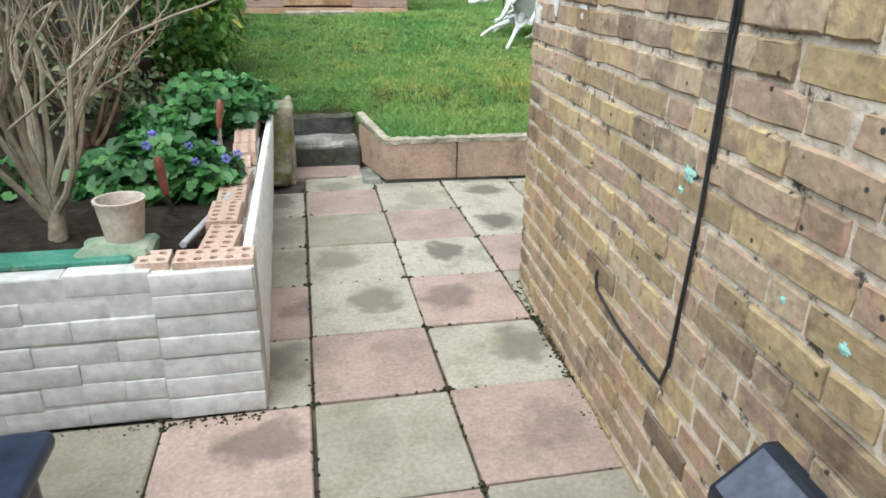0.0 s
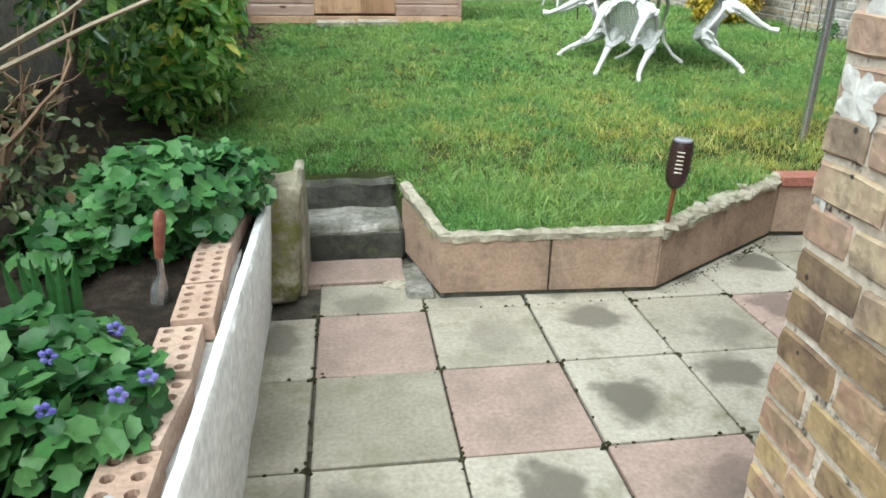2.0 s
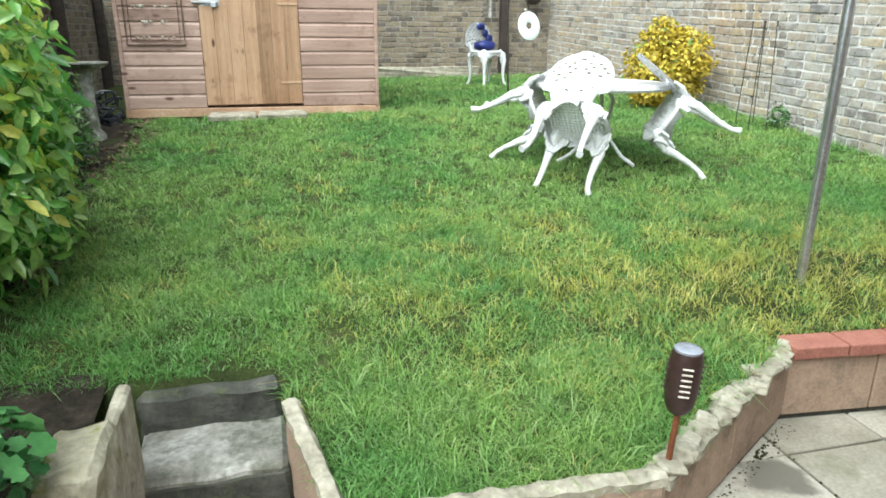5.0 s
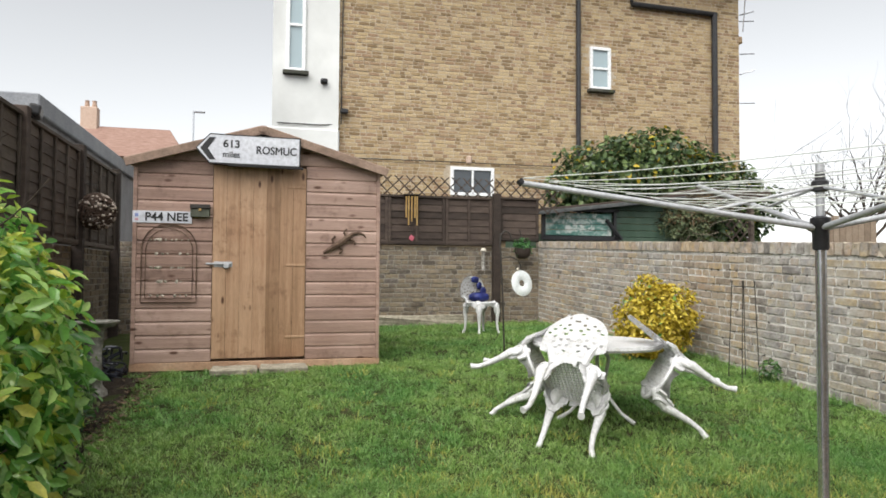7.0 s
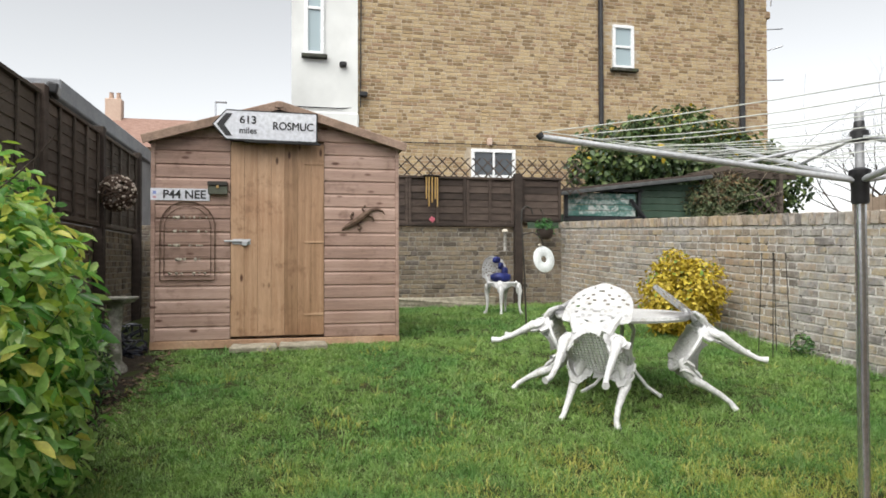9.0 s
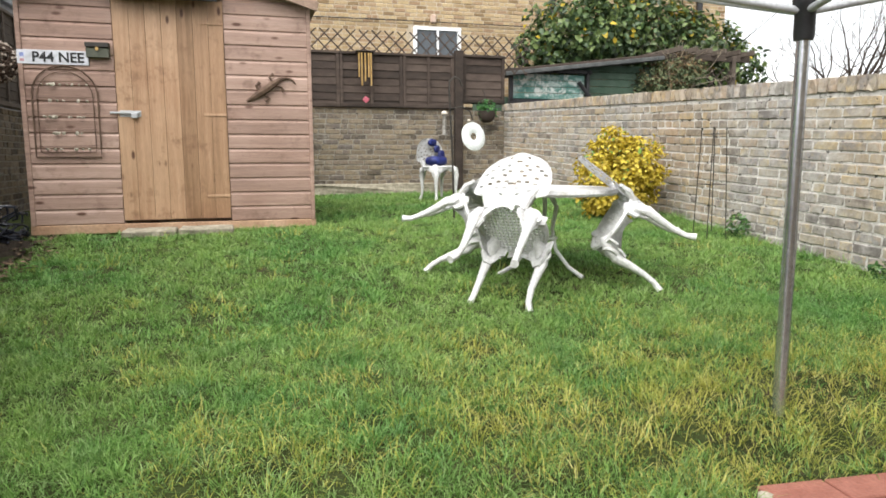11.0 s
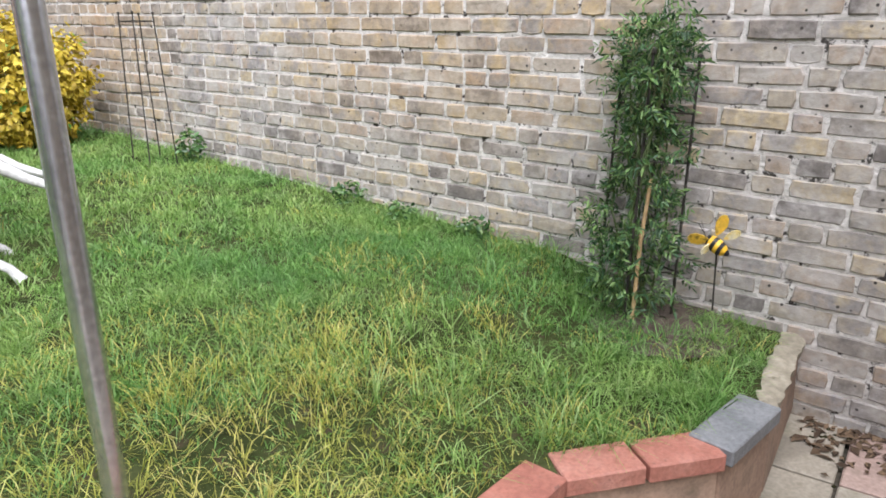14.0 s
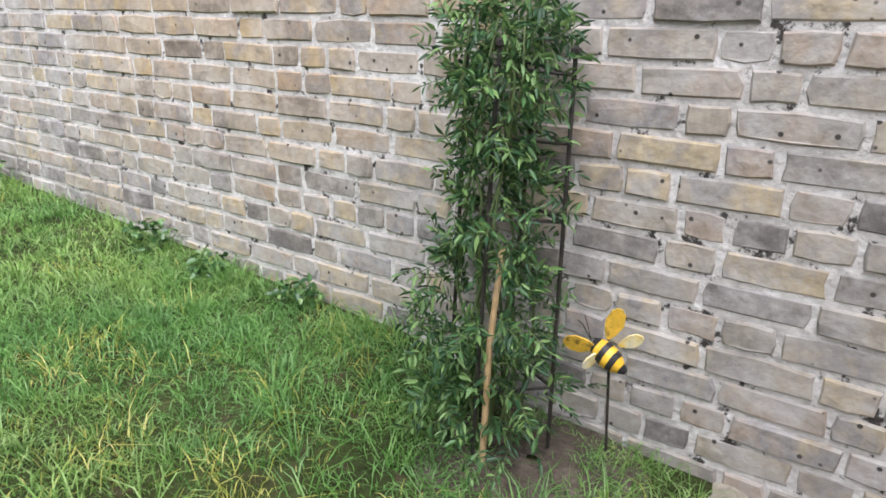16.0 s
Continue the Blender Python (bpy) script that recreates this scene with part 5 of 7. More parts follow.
for q in range(8):
    fr = 0.99 - 0.085 * q
    for k in range(4):
        a, b = Vector((*ENDS[k][:2], ENDS[k][2])), Vector((*ENDS[(k + 1) % 4][:2], ENDS[(k + 1) % 4][2]))
        h0 = Vector((0, 0, 1.42))
        pa, pb = h0.lerp(a, fr) + Vector((0, 0, 0.016)), h0.lerp(b, fr) + Vector((0, 0, 0.016))
        mid = (pa + pb) / 2 - Vector((0, 0, 0.02 + 0.01 * (q % 3)))
        part("line", tube([pa, pa.lerp(mid, 0.5) - Vector((0, 0, 0.006)), mid, pb.lerp(mid, 0.5) - Vector((0, 0, 0.006)), pb], 0.0022, 5), M_LINE, dry)

# ---- torch light by the lawn's edge ----
torch = empty("solar_torch", pose(1.43, 4.115, 0.26, 0, 3, 0) @ Matrix.Diagonal((0.86, 0.86, 0.93, 1)), "dark brown plastic solar torch on a stake at the lawn edge", "garden light")
M_TORCH = surf("dark_brown_plastic", [(0.022, 0.011, 0.010), (0.035, 0.018, 0.016), (0.05, 0.027, 0.024)], 10, 0.4, 0.1, 60)
part("stake", tube([(0, 0, 0), (0.003, 0, 0.21)], 0.011, 10), surf("brown_stake", [(0.10, 0.03, 0.012), (0.15, 0.05, 0.02), (0.2, 0.07, 0.03)], 8, 0.5, 0.1, 60), torch, smooth=True)
part("body", lathe([(0.014, 0.19), (0.035, 0.205), (0.048, 0.23), (0.053, 0.27), (0.053, 0.38), (0.047, 0.405), (0.02, 0.406)], sides=20), M_TORCH, torch, smooth=True)
part("solar_cap", lathe([(0.043, 0.40), (0.045, 0.412), (0.040, 0.416), (0.01, 0.416)], sides=20), surf("grey_solar_glass", [(0.20, 0.21, 0.25), (0.26, 0.27, 0.32), (0.32, 0.33, 0.38)], 9, 0.25, 0.0, 40), torch, smooth=True)
for k in range(6):
    for s in range(4):
        a = radians(s * 90 - 115)
        part("louvre", box((0, 0, 0), (0.034, 0.006, 0.005), 0.001, pose(0.054 * math.cos(a), 0.054 * math.sin(a), 0.275 + 0.018 * k, 0, 0, math.degrees(a) + 90)), M_SHELL if s == 0 else M_TORCH, torch)

# ---- ornaments on stakes ----
spin = empty("wind_spinner", pose(2.61, 9.0, lawn_z(2.61, 9.0)), "white ring spinner hung from a black shepherd's hook", "garden ornament")
part("pole", tube([(0, 0, -0.05), (-0.02, 0, 0.6), (-0.05, 0, 1.15), (-0.045, 0, 1.24), (0.0, 0, 1.28), (0.05, 0, 1.26), (0.07, 0, 1.2)], 0.009, 8), M_IRON, spin, smooth=True)
part("arm", tube([(-0.04, 0, 1.0), (0.06, -0.01, 1.02), (0.14, -0.02, 0.98), (0.17, -0.02, 0.90)], 0.006, 6), M_IRON, spin, smooth=True)
bm = ring_bm(0.082, 0.0, 0.05, 30, 0.3)
bmesh.ops.transform(bm, matrix=pose(0, 0, 0, 80, 0, 18), verts=bm.verts[:])
part("ring", bm, surf("white_enamel", [(0.62, 0.65, 0.65), (0.7, 0.73, 0.73), (0.76, 0.78, 0.78)], 14, 0.4, 0.1, 60, speck=(0.4, 0.45, 0.45), speck_scale=30, speck_at=0.65), spin, smooth=True).location = (0.175, -0.02, 0.755)
part("charm", tube([(0.12, -0.02, 0.89), (0.14, -0.02, 0.90)], 0.014, 8), M_SHELL, spin)

feeder = empty("bird_feeder", pose(3.68, 13.0, 1.67), "slim hanging tube bird feeder with a pale cap", "bird feeder")
part("tube", lathe([(0.04, 0.02), (0.045, 0.0), (0.03, 0.03), (0.028, 0.30), (0.03, 0.31)], sides=14), surf("smoky_tube", [(0.10, 0.09, 0.08), (0.2, 0.19, 0.17), (0.4, 0.38, 0.35)], 30, 0.3, 0.1, 40), feeder, smooth=True)
part("cap", lathe([(0.05, 0.305), (0.052, 0.32), (0.03, 0.35), (0.008, 0.36)], sides=14), M_SHELL, feeder, smooth=True)
part("hanger", tube([(0, 0, 0.355), (0.0, 0.0, 0.43), (0.05, 0.06, 0.47), (0.2, 0.1, 0.47)], 0.004, 5), M_IRON, feeder)

chime = empty("wind_chime", pose(2.50, 13.05, 2.86), "brass tube wind chime hanging at the back fence", "wind chime")
part("bracket", box((0, 0.05, 0.0), (0.26, 0.16, 0.015), 0.003), M_FENCE, chime)
for k, dx_ in enumerate((-0.09, -0.05, 0.0, 0.05, 0.085)):
    part("pipe", tube([(dx_, -0.02, -0.03), (dx_, -0.02, -0.37 - 0.06 * ((k * 2) % 3))], 0.013, 8), M_BRASS, chime, smooth=True)
part("cord", tube([(0, -0.02, 0), (0.0, -0.02, -0.64)], 0.002, 4), M_IRON, chime)
bm = box((0, 0, 0), (0.075, 0.01, 0.075), 0.004, pose(0.0, -0.02, -0.69, 0, 38, 0))
part("sail", bm, surf("red_glass", [(0.4, 0.08, 0.12), (0.48, 0.12, 0.16), (0.55, 0.18, 0.22)], 10, 0.3), chime, smooth=True)

# bee on a stake
bee = empty("bee_ornament", pose(4.57, 4.465, 0.40) @ Matrix.Diagonal((0.86, 0.86, 0.95, 1)), "yellow and black metal bee ornament on a wire stake", "garden ornament")
M_YEL = surf("yellow_enamel", [(0.62, 0.36, 0.02), (0.74, 0.45, 0.03), (0.8, 0.52, 0.06)], 10, 0.35, 0.05, 60)
part("stake", tube([(0, 0, 0), (-0.005, 0.005, 0.255)], 0.004, 6), M_IRON, bee)
BA = Vector((-0.02, 0.045, 0.285)), Vector((-0.03, -0.05, 0.235))
for k in range(7):
    t0, t1 = k / 7, (k + 1) / 7
    r0, r1 = 0.030 * math.sqrt(max(0.05, 1 - (2 * t0 - 0.85) ** 2)), 0.030 * math.sqrt(max(0.03, 1 - (2 * t1 - 0.85) ** 2))
    part("stripe", tube([BA[0].lerp(BA[1], t0), BA[0].lerp(BA[1], t1)], [r0, r1], 12), M_INK if k in (0, 2, 4, 6) else M_YEL, bee, smooth=True)


def wing(p, d, s, L, W, mat):
    bm = bmesh.new()
    d, s = Vector(d).normalized(), Vector(s).normalized()
    n = d.cross(s)
    mid = [(0, 0.15), (0.25, 0.7), (0.55, 1.0), (0.85, 0.8), (1.0, 0.25)]
    ring_ = [Vector(p) + d * L * a + s * W * b for a, b in mid] + [Vector(p) + d * L * a - s * W * b for a, b in reversed(mid)]
    lo_ = [bm.verts.new(q) for q in ring_]
    hi_ = [bm.verts.new(q + n * 0.004) for q in ring_]
    bm.faces.new(lo_), bm.faces.new(hi_[::-1])
    for k in range(len(lo_)):
        bm.faces.new((lo_[k], lo_[(k + 1) % len(lo_)], hi_[(k + 1) % len(lo_)], hi_[k]))
    return part("wing", bm, mat, bee)


M_WINGW = surf("yellow_white_enamel", [(0.75, 0.55, 0.12), (0.8, 0.7, 0.4), (0.82, 0.8, 0.72)], 22, 0.35, 0.05, 60)
M_WINGP = surf("patterned_yellow", [(0.65, 0.38, 0.03), (0.7, 0.44, 0.05), (0.05, 0.04, 0.02)], 45, 0.35, 0.05, 60)
wing((-0.04, 0.03, 0.285), (-0.1, 0.9, -0.05), (-0.3, 0.1, 0.9), 0.085, 0.024, M_WINGP)
wing((-0.04, 0.015, 0.275), (-0.3, 0.5, -0.6), (-0.6, 0.2, 0.5), 0.06, 0.017, M_WINGW)
wing((-0.01, 0.01, 0.30), (0.0, -0.35, 0.95), (-0.3, 0.9, 0.3), 0.085, 0.024, M_WINGP)
wing((-0.01, -0.02, 0.29), (0.0, -0.9, 0.5), (-0.3, 0.4, 0.8), 0.07, 0.017, M_WINGW)
for sgn in (-1, 1):
    part("feeler", tube([(-0.02, 0.05, 0.29), (-0.02 + 0.012 * sgn, 0.07, 0.33), (-0.03 + 0.02 * sgn, 0.075, 0.345)], 0.0015, 4), M_IRON, bee)


# wire obelisks
def obelisk(name, feet, tops, rings, label, rr=0.006):
    c = Vector((sum(f[0] for f in feet) / len(feet), sum(f[1] for f in feet) / len(feet), min(f[2] for f in feet)))
    ob = empty(name, Matrix.Translation(c), label, "plant support")
    for f, t in zip(feet, tops):
        part("rod", tube([Vector(f) - c, Vector(t) - c], rr, 6), M_IRON, ob)
        bm = bmesh.new()
        bmesh.ops.create_icosphere(bm, subdivisions=1, radius=rr * 2.4, matrix=Matrix.Translation(Vector(t) - c))
        part("finial", bm, M_IRON, ob)
    for h in rings:
        pts_ = [Vector(f).lerp(Vector(t), h) - c for f, t in zip(feet, tops)]
        part("ring", tube(pts_ + [pts_[0]], rr * 0.7, 5), M_IRON, ob)
    return ob


ox, oy = 4.40, 7.74
oz = lawn_z(ox, oy)
obelisk("wire_obelisk", [(ox + a, oy + b, oz - 0.03) for a, b in ((-0.09, -0.09), (0.09, -0.09), (0.09, 0.09), (-0.09, 0.09))],
        [(ox + a, oy + b, oz + 0.86) for a, b in ((-0.06, -0.07), (0.07, -0.06), (0.06, 0.07), (-0.07, 0.06))], (0.5, 0.95), "thin black wire obelisk plant support on the lawn", 0.004)
gz = lawn_z(4.5, 4.7)
obelisk("wire_obelisk", [(4.56, 4.61, gz - 0.03), (4.66, 4.80, gz - 0.03), (4.60, 4.93, gz - 0.03), (4.42, 4.74, gz - 0.03)],
        [(4.60, 4.595, 1.29), (4.675, 4.72, 1.31), (4.62, 4.875, 1.33), (4.52, 4.73, 1.31)], (0.2, 0.62, 0.8, 0.95), "black iron obelisk holding up a climbing plant", 0.0055)
cane = part("bamboo_cane", tube([(4.41, 4.705, gz - 0.02), (4.435, 4.70, gz + 0.3), (4.47, 4.69, gz + 0.52)], [0.008, 0.0075, 0.007], 8), surf("bamboo", [(0.34, 0.22, 0.10), (0.45, 0.31, 0.16), (0.53, 0.39, 0.22)], 12, 0.6, 0.2, 50), smooth=True)
tagged(cane, "pale brown bamboo cane in the climbing plant", "cane")

# ---- house wall fittings ----
HW = wall_frame(HOUSE_CORNER.x, HOUSE_CORNER.y, 0, dx, dy) @ Matrix.Diagonal((1, -1, 1, 1))
cable = part("cable", tube([HW @ Vector(p) for p in ((1.395, 0.012, 3.0), (1.40, 0.013, 2.0), (1.395, 0.012, 1.2), (1.395, 0.014, 0.8), (1.365, 0.014, 0.42), (1.34, 0.014, 0.355), (1.28, 0.012, 0.35), (1.08, 0.012, 0.355), (0.90, 0.012, 0.385), (0.885, 0.012, 0.42), (0.895, 0.014, 0.445))],
                            0.005, 8), M_BLACK, smooth=True)
tagged(cable, "black cable clipped down the brick house wall", "cable")
cable2 = part("cable", tube([HW @ Vector(p) for p in ((1.413, 0.012, 3.0), (1.412, 0.012, 1.3), (1.408, 0.012, 0.9))], 0.0038, 8), M_BLACK, smooth=True)
tagged(cable2, "thin black cable beside the thicker one", "cable")
M_TEAL = surf("teal_paint", [(0.25, 0.50, 0.45), (0.32, 0.58, 0.52), (0.40, 0.64, 0.58)], 20, 0.7, 0.2, 60)
M_WPAINT = surf("white_paint_splash", [(0.5, 0.49, 0.45), (0.6, 0.59, 0.56), (0.7, 0.69, 0.66)], 20, 0.8, 0.4, 60)
rp = random.Random(8)
for u, v, s, mt in ((1.31, 0.85, 0.022, M_TEAL), (1.285, 0.81, 0.014, M_TEAL), (1.68, 0.74, 0.016, M_TEAL), (1.83, 0.735, 0.016, M_TEAL), (0.55, 1.12, 0.045, M_WPAINT), (0.25, 1.15, 0.05, M_WPAINT),
                    (0.08, 1.25, 0.06, M_WPAINT), (0.05, 1.10, 0.05, M_WPAINT), (0.03, 0.95, 0.03, M_WPAINT), (0.9, 1.18, 0.02, M_WPAINT), (0.32, 0.62, 0.014, M_WPAINT)):
    bm = bmesh.new()
    ctr = bm.verts.new((u, 0.009, v))
    out = []
    for k in range(40):
        a = 2 * math.pi * k / 40
        rr_ = s * (0.85 + 0.75 * noise.noise((2 * math.cos(a) + u * 9, 2 * math.sin(a), v * 7)) + 0.15 * rp.random())
        out.append(bm.verts.new((u + rr_ * math.cos(a), 0.0045, v + rr_ * 0.9 * math.sin(a))))
    for k in range(40):
        bm.faces.new((ctr, out[k], out[(k + 1) % 40]))
    part("paint_splash", bm, mt, house_wall)
lamp = empty("solar_wall_light", HW @ Matrix.Translation((1.86, 0.0, 0.42)), "black faceted plastic wall light with a grey sloping panel", "wall light")
bm = bmesh.new()
prof = ((0.0, -0.13), (0.06, -0.13), (0.115, -0.05), (0.115, 0.0), (0.03, 0.085), (0.0, 0.085))
ra = [bm.verts.new((-0.12, a, b)) for a, b in prof]
rb_ = [bm.verts.new((0.12, a, b)) for a, b in prof]
bm.faces.new(ra), bm.faces.new(rb_[::-1])
for k in range(6):
    bm.faces.new((ra[k], rb_[k], rb_[(k + 1) % 6], ra[(k + 1) % 6]))
bmesh.ops.bevel(bm, geom=bm.edges[:], offset=0.005, segments=1, affect='EDGES')
part("housing", bm, surf("dark_blue_black_plastic", [(0.01, 0.013, 0.02), (0.015, 0.02, 0.03), (0.025, 0.03, 0.04)], 10, 0.35, 0.05, 60), lamp)
part("panel", box((0, 0, 0), (0.21, 0.105, 0.006), 0.002, Matrix.Translation((0, 0.0745, 0.0445)) @ pose(0, 0, 0, -45, 0, 0)), surf("grey_panel", [(0.07, 0.08, 0.11), (0.10, 0.11, 0.15), (0.14, 0.15, 0.19)], 10, 0.3, 0.0, 40), lamp)

# dark blue tub in the yard
tub = empty("storage_tub", pose(-0.90, 1.04, 0.005), "dark blue plastic storage tub with a ribbed lid", "tub")
M_TUB = surf("dark_blue_plastic", [(0.012, 0.018, 0.04), (0.02, 0.028, 0.06), (0.03, 0.04, 0.08)], 10, 0.35, 0.05, 60)
part("body", box((0, 0, 0.13), (0.58, 0.58, 0.26), 0.05, seg=3), M_TUB, tub, smooth=True)
part("lid", box((0, 0, 0.28), (0.64, 0.64, 0.05), 0.022, seg=3), M_TUB, tub, smooth=True)
for k in range(3):
    part("rib", box((0.18 * (k - 1), 0, 0.308), (0.07, 0.50, 0.014), 0.006), M_TUB, tub)

# pot on the bed ledge
pot = empty("plant_pot", pose(-0.54, 1.985, 0.490), "pale buff clay flower pot on the bed ledge", "plant pot")
M_POT = surf("buff_clay", [(0.38, 0.32, 0.275), (0.46, 0.385, 0.33), (0.52, 0.45, 0.395)], 7, 0.85, 0.2, 60)
part("body", lathe([(0.045, 0.0), (0.05, 0.004), (0.064, 0.10), (0.068, 0.128), (0.071, 0.132), (0.071, 0.138), (0.063, 0.138), (0.058, 0.12), (0.05, 0.05), (0.01, 0.045)], sides=28), M_POT, pot, smooth=True)
part("soil", lathe([(0.01, 0.09), (0.052, 0.092), (0.05, 0.099), (0.01, 0.104)], sides=16), M_SOIL, pot)
base_ = part("stone", rough_slab((0, 0, 0), (0.21, 0.15, 0.06), 0.012), surf("green_stained_stone", [(0.12, 0.2, 0.14), (0.22, 0.28, 0.2), (0.34, 0.36, 0.28)], 9, 0.9, 0.6, 50))
base_.location = (-0.555, 1.945, 0.475)
tagged(base_, "green-stained stone under the flower pot", "stone")

# hand tools and a pipe in the bed
def hand_tool(x, y, z, lean, label, blade):
    ob = empty("hand_tool", pose(x, y, z, lean[0], lean[1], 0), label, "garden tool")
    wood = surf("red_brown_handle", [(0.13, 0.04, 0.025), (0.19, 0.06, 0.04), (0.26, 0.10, 0.07)], 12, 0.5, 0.1, 60)
    part("handle", tube([(0, 0, 0.11), (0, 0, 0.14), (0, 0, 0.20), (0, 0, 0.235), (0, 0, 0.245)], [0.011, 0.014, 0.0165, 0.016, 0.009], 10), wood, ob, smooth=True)
    part("shank", tube([(0, 0, -0.05), (0, 0.012, 0.02), (0.004, 0.012, 0.06), (0, 0, 0.115)], [blade, blade * 0.9, 0.009, 0.009], 8), M_STEEL if blade > 0.02 else M_IRON, ob, smooth=True)


hand_tool(-0.49, 2.40, 0.40, (4, -3), "hand trowel stuck in the soil by its red-brown handle", 0.016)
hand_tool(-0.43, 3.37, 0.42, (-3, 8), "hand trowel with a worn red-brown handle standing in soil", 0.026)
pipe = part("pipe", tube([(-0.40, 2.06, 0.445), (-0.355, 2.25, 0.45), (-0.30, 2.52, 0.455)], 0.011, 10), surf("grey_white_pipe", [(0.18, 0.18, 0.19), (0.4, 0.4, 0.42), (0.62, 0.62, 0.62)], 4, 0.5, 0.1, 60), smooth=True)
tagged(pipe, "grey and white plastic pipe lying in the bed", "pipe")

# black netting heap beside the shed
bm = bmesh.new()
rn = random.Random(12)
for k in range(46):
    a = rn.uniform(0, 6.28)
    p = Vector((0.13 * math.cos(a) * rn.random(), 0.13 * math.sin(a) * rn.random(), rn.uniform(0.0, 0.16)))
    pts = []
    d = Vector((rn.uniform(-1, 1), rn.uniform(-1, 1), rn.uniform(-0.3, 0.3)))
    for s in range(7):
        pts.append(p.copy())
        d = (d + Vector((rn.uniform(-1, 1), rn.uniform(-1, 1), rn.uniform(-0.6, 0.5))) * 0.9).normalized()
        p = p + d * 0.06
        p.x, p.y, p.z = max(-0.2, min(0.17, p.x)), max(-0.18, min(0.18, p.y)), max(0.0, min(0.26, p.z))
    add_tube(bm, pts, 0.009, 5)
net = empty("hose_heap", pose(0, 0, 0))
coils = part("coil", bm, surf("black_blue_plastic", [(0.012, 0.014, 0.02), (0.025, 0.028, 0.04), (0.06, 0.065, 0.085)], 20, 0.35, 0.1, 60), net, smooth=True)
coils["kind"] = "stuff"
net.location = (-1.06, 8.92, lawn_z(-1.0, 8.9))
tagged(net, "tangled heap of black plastic hose beside the shed", "hose")

# woven ball on the fence
ball = empty("topiary_ball", pose(-1.60, 11.05, 2.30), "woven twig ball with pale flowers hung on the fence post", "garden ornament")
bm = bmesh.new()
for k in range(30):
    ax = Vector((rn.gauss(0, 1), rn.gauss(0, 1), rn.gauss(0, 1))).normalized()
    o = ax.orthogonal().normalized()
    q = ax.cross(o)
    R_ = 0.20 + rn.uniform(-0.01, 0.01)
    add_tube(bm, [(o * math.cos(a) + q * math.sin(a)) * R_ for a in np.linspace(0, 2 * math.pi, 22)], 0.007, 4, cap=False)
twigs_ = part("twig_weave", bm, surf("dark_twigs", [(0.05, 0.03, 0.02), (0.09, 0.06, 0.045), (0.14, 0.1, 0.075)], 20, 0.9, 0.3, 60), ball)
bm = bmesh.new()
for k in range(150):
    v = Vector((rn.gauss(0, 1), rn.gauss(0, 1), rn.gauss(0, 1))).normalized() * 0.205
    bmesh.ops.create_icosphere(bm, subdivisions=1, radius=rn.uniform(0.010, 0.018), matrix=Matrix.Translation(v))
twigs_["kind"] = "stuff"
blos_ = part("blossoms", bm, surf("pale_pink_blossom", [(0.38, 0.33, 0.26), (0.55, 0.47, 0.40), (0.66, 0.58, 0.53)], 30, 0.8, 0.2, 60), ball)
blos_["kind"] = "stuff"
part("hook", tube([(0, 0, 0.2), (0, 0, 0.30), (-0.10, 0, 0.32), (-0.14, 0, 0.32)], 0.005, 5), M_IRON, ball)
fl = empty("fence_light", pose(-1.76, 9.32, 2.98), "black plastic floodlight box on the fence top", "floodlight")
part("housing", box((0.02, 0, 0.07), (0.10, 0.26, 0.10), 0.02, pose(0, 0, 0, 0, 10, 12), 2), M_BLACK, fl)
part("bracket", box((0, 0, 0.012), (0.05, 0.08, 0.03), 0.004), M_BLACK, fl)

# plant pot hung in the wall corner
hp = empty("hanging_pot", pose(4.34, 12.95, 1.86), "dark hanging pot with trailing green plant in the wall corner", "plant pot")
part("bowl", lathe([(0.05, 0.0), (0.10, 0.03), (0.13, 0.10), (0.135, 0.17), (0.12, 0.17), (0.10, 0.12), (0.01, 0.11)], sides=20), M_FENCE, hp, smooth=True)
part("bracket", tube([(0, 0.02, 0.16), (0.0, 0.10, 0.45), (0.0, 0.20, 0.5)], 0.006, 5), M_IRON, hp)

# bird bath by the side fence
bath = empty("bird_bath", pose(-0.96, 8.30, lawn_z(-1.0, 8.3)), "pale stone bird bath with a shallow dish", "bird bath")
part("pedestal", lathe([(0.09, -0.02), (0.085, 0.03), (0.05, 0.07), (0.04, 0.30), (0.06, 0.50), (0.07, 0.52)], sides=16), M_CONC, bath, smooth=True)
part("dish", lathe([(0.06, 0.51), (0.13, 0.525), (0.165, 0.555), (0.165, 0.565), (0.15, 0.562), (0.10, 0.54), (0.01, 0.535)], sides=24), M_CONC, bath, smooth=True)

# rough footing along the back wall
foot = part("footing", rough_slab((2.4, 13.14, 0.84), (2.3, 0.10, 0.20), 0.03), M_CREAM)
tagged(foot, "rough pale mortar footing along the back wall", "footing", kind="structure")

# ---- beyond the garden ----
HY = 16.5
WINDOWS = [(4.06, 5.04, 3.25, 3.90), (7.33, 7.85, 5.80, 6.80), (7.14, 7.92, 3.20, 3.56)]


def no_window(u, v):
    x = 11.30 - u
    return not any(a - 0.05 < x < b + 0.05 and c - 0.04 < v < d + 0.04 for a, b, c, d in WINDOWS)


neighbour = brick_wall("wall_neighbour", wall_frame(11.30, HY, 0.0, -1, 0), 9.63, 2.35, 8.6, (M_HOUSE, M_HOUSE), "tall yellow brick flank wall of the neighbouring house", 66, keep=no_window, mortar=surf("pale_yellow_mortar", [(0.34, 0.28, 0.2), (0.44, 0.37, 0.28), (0.52, 0.45, 0.35)], 6, 0.95, 0.5, 40), jit=0.002)
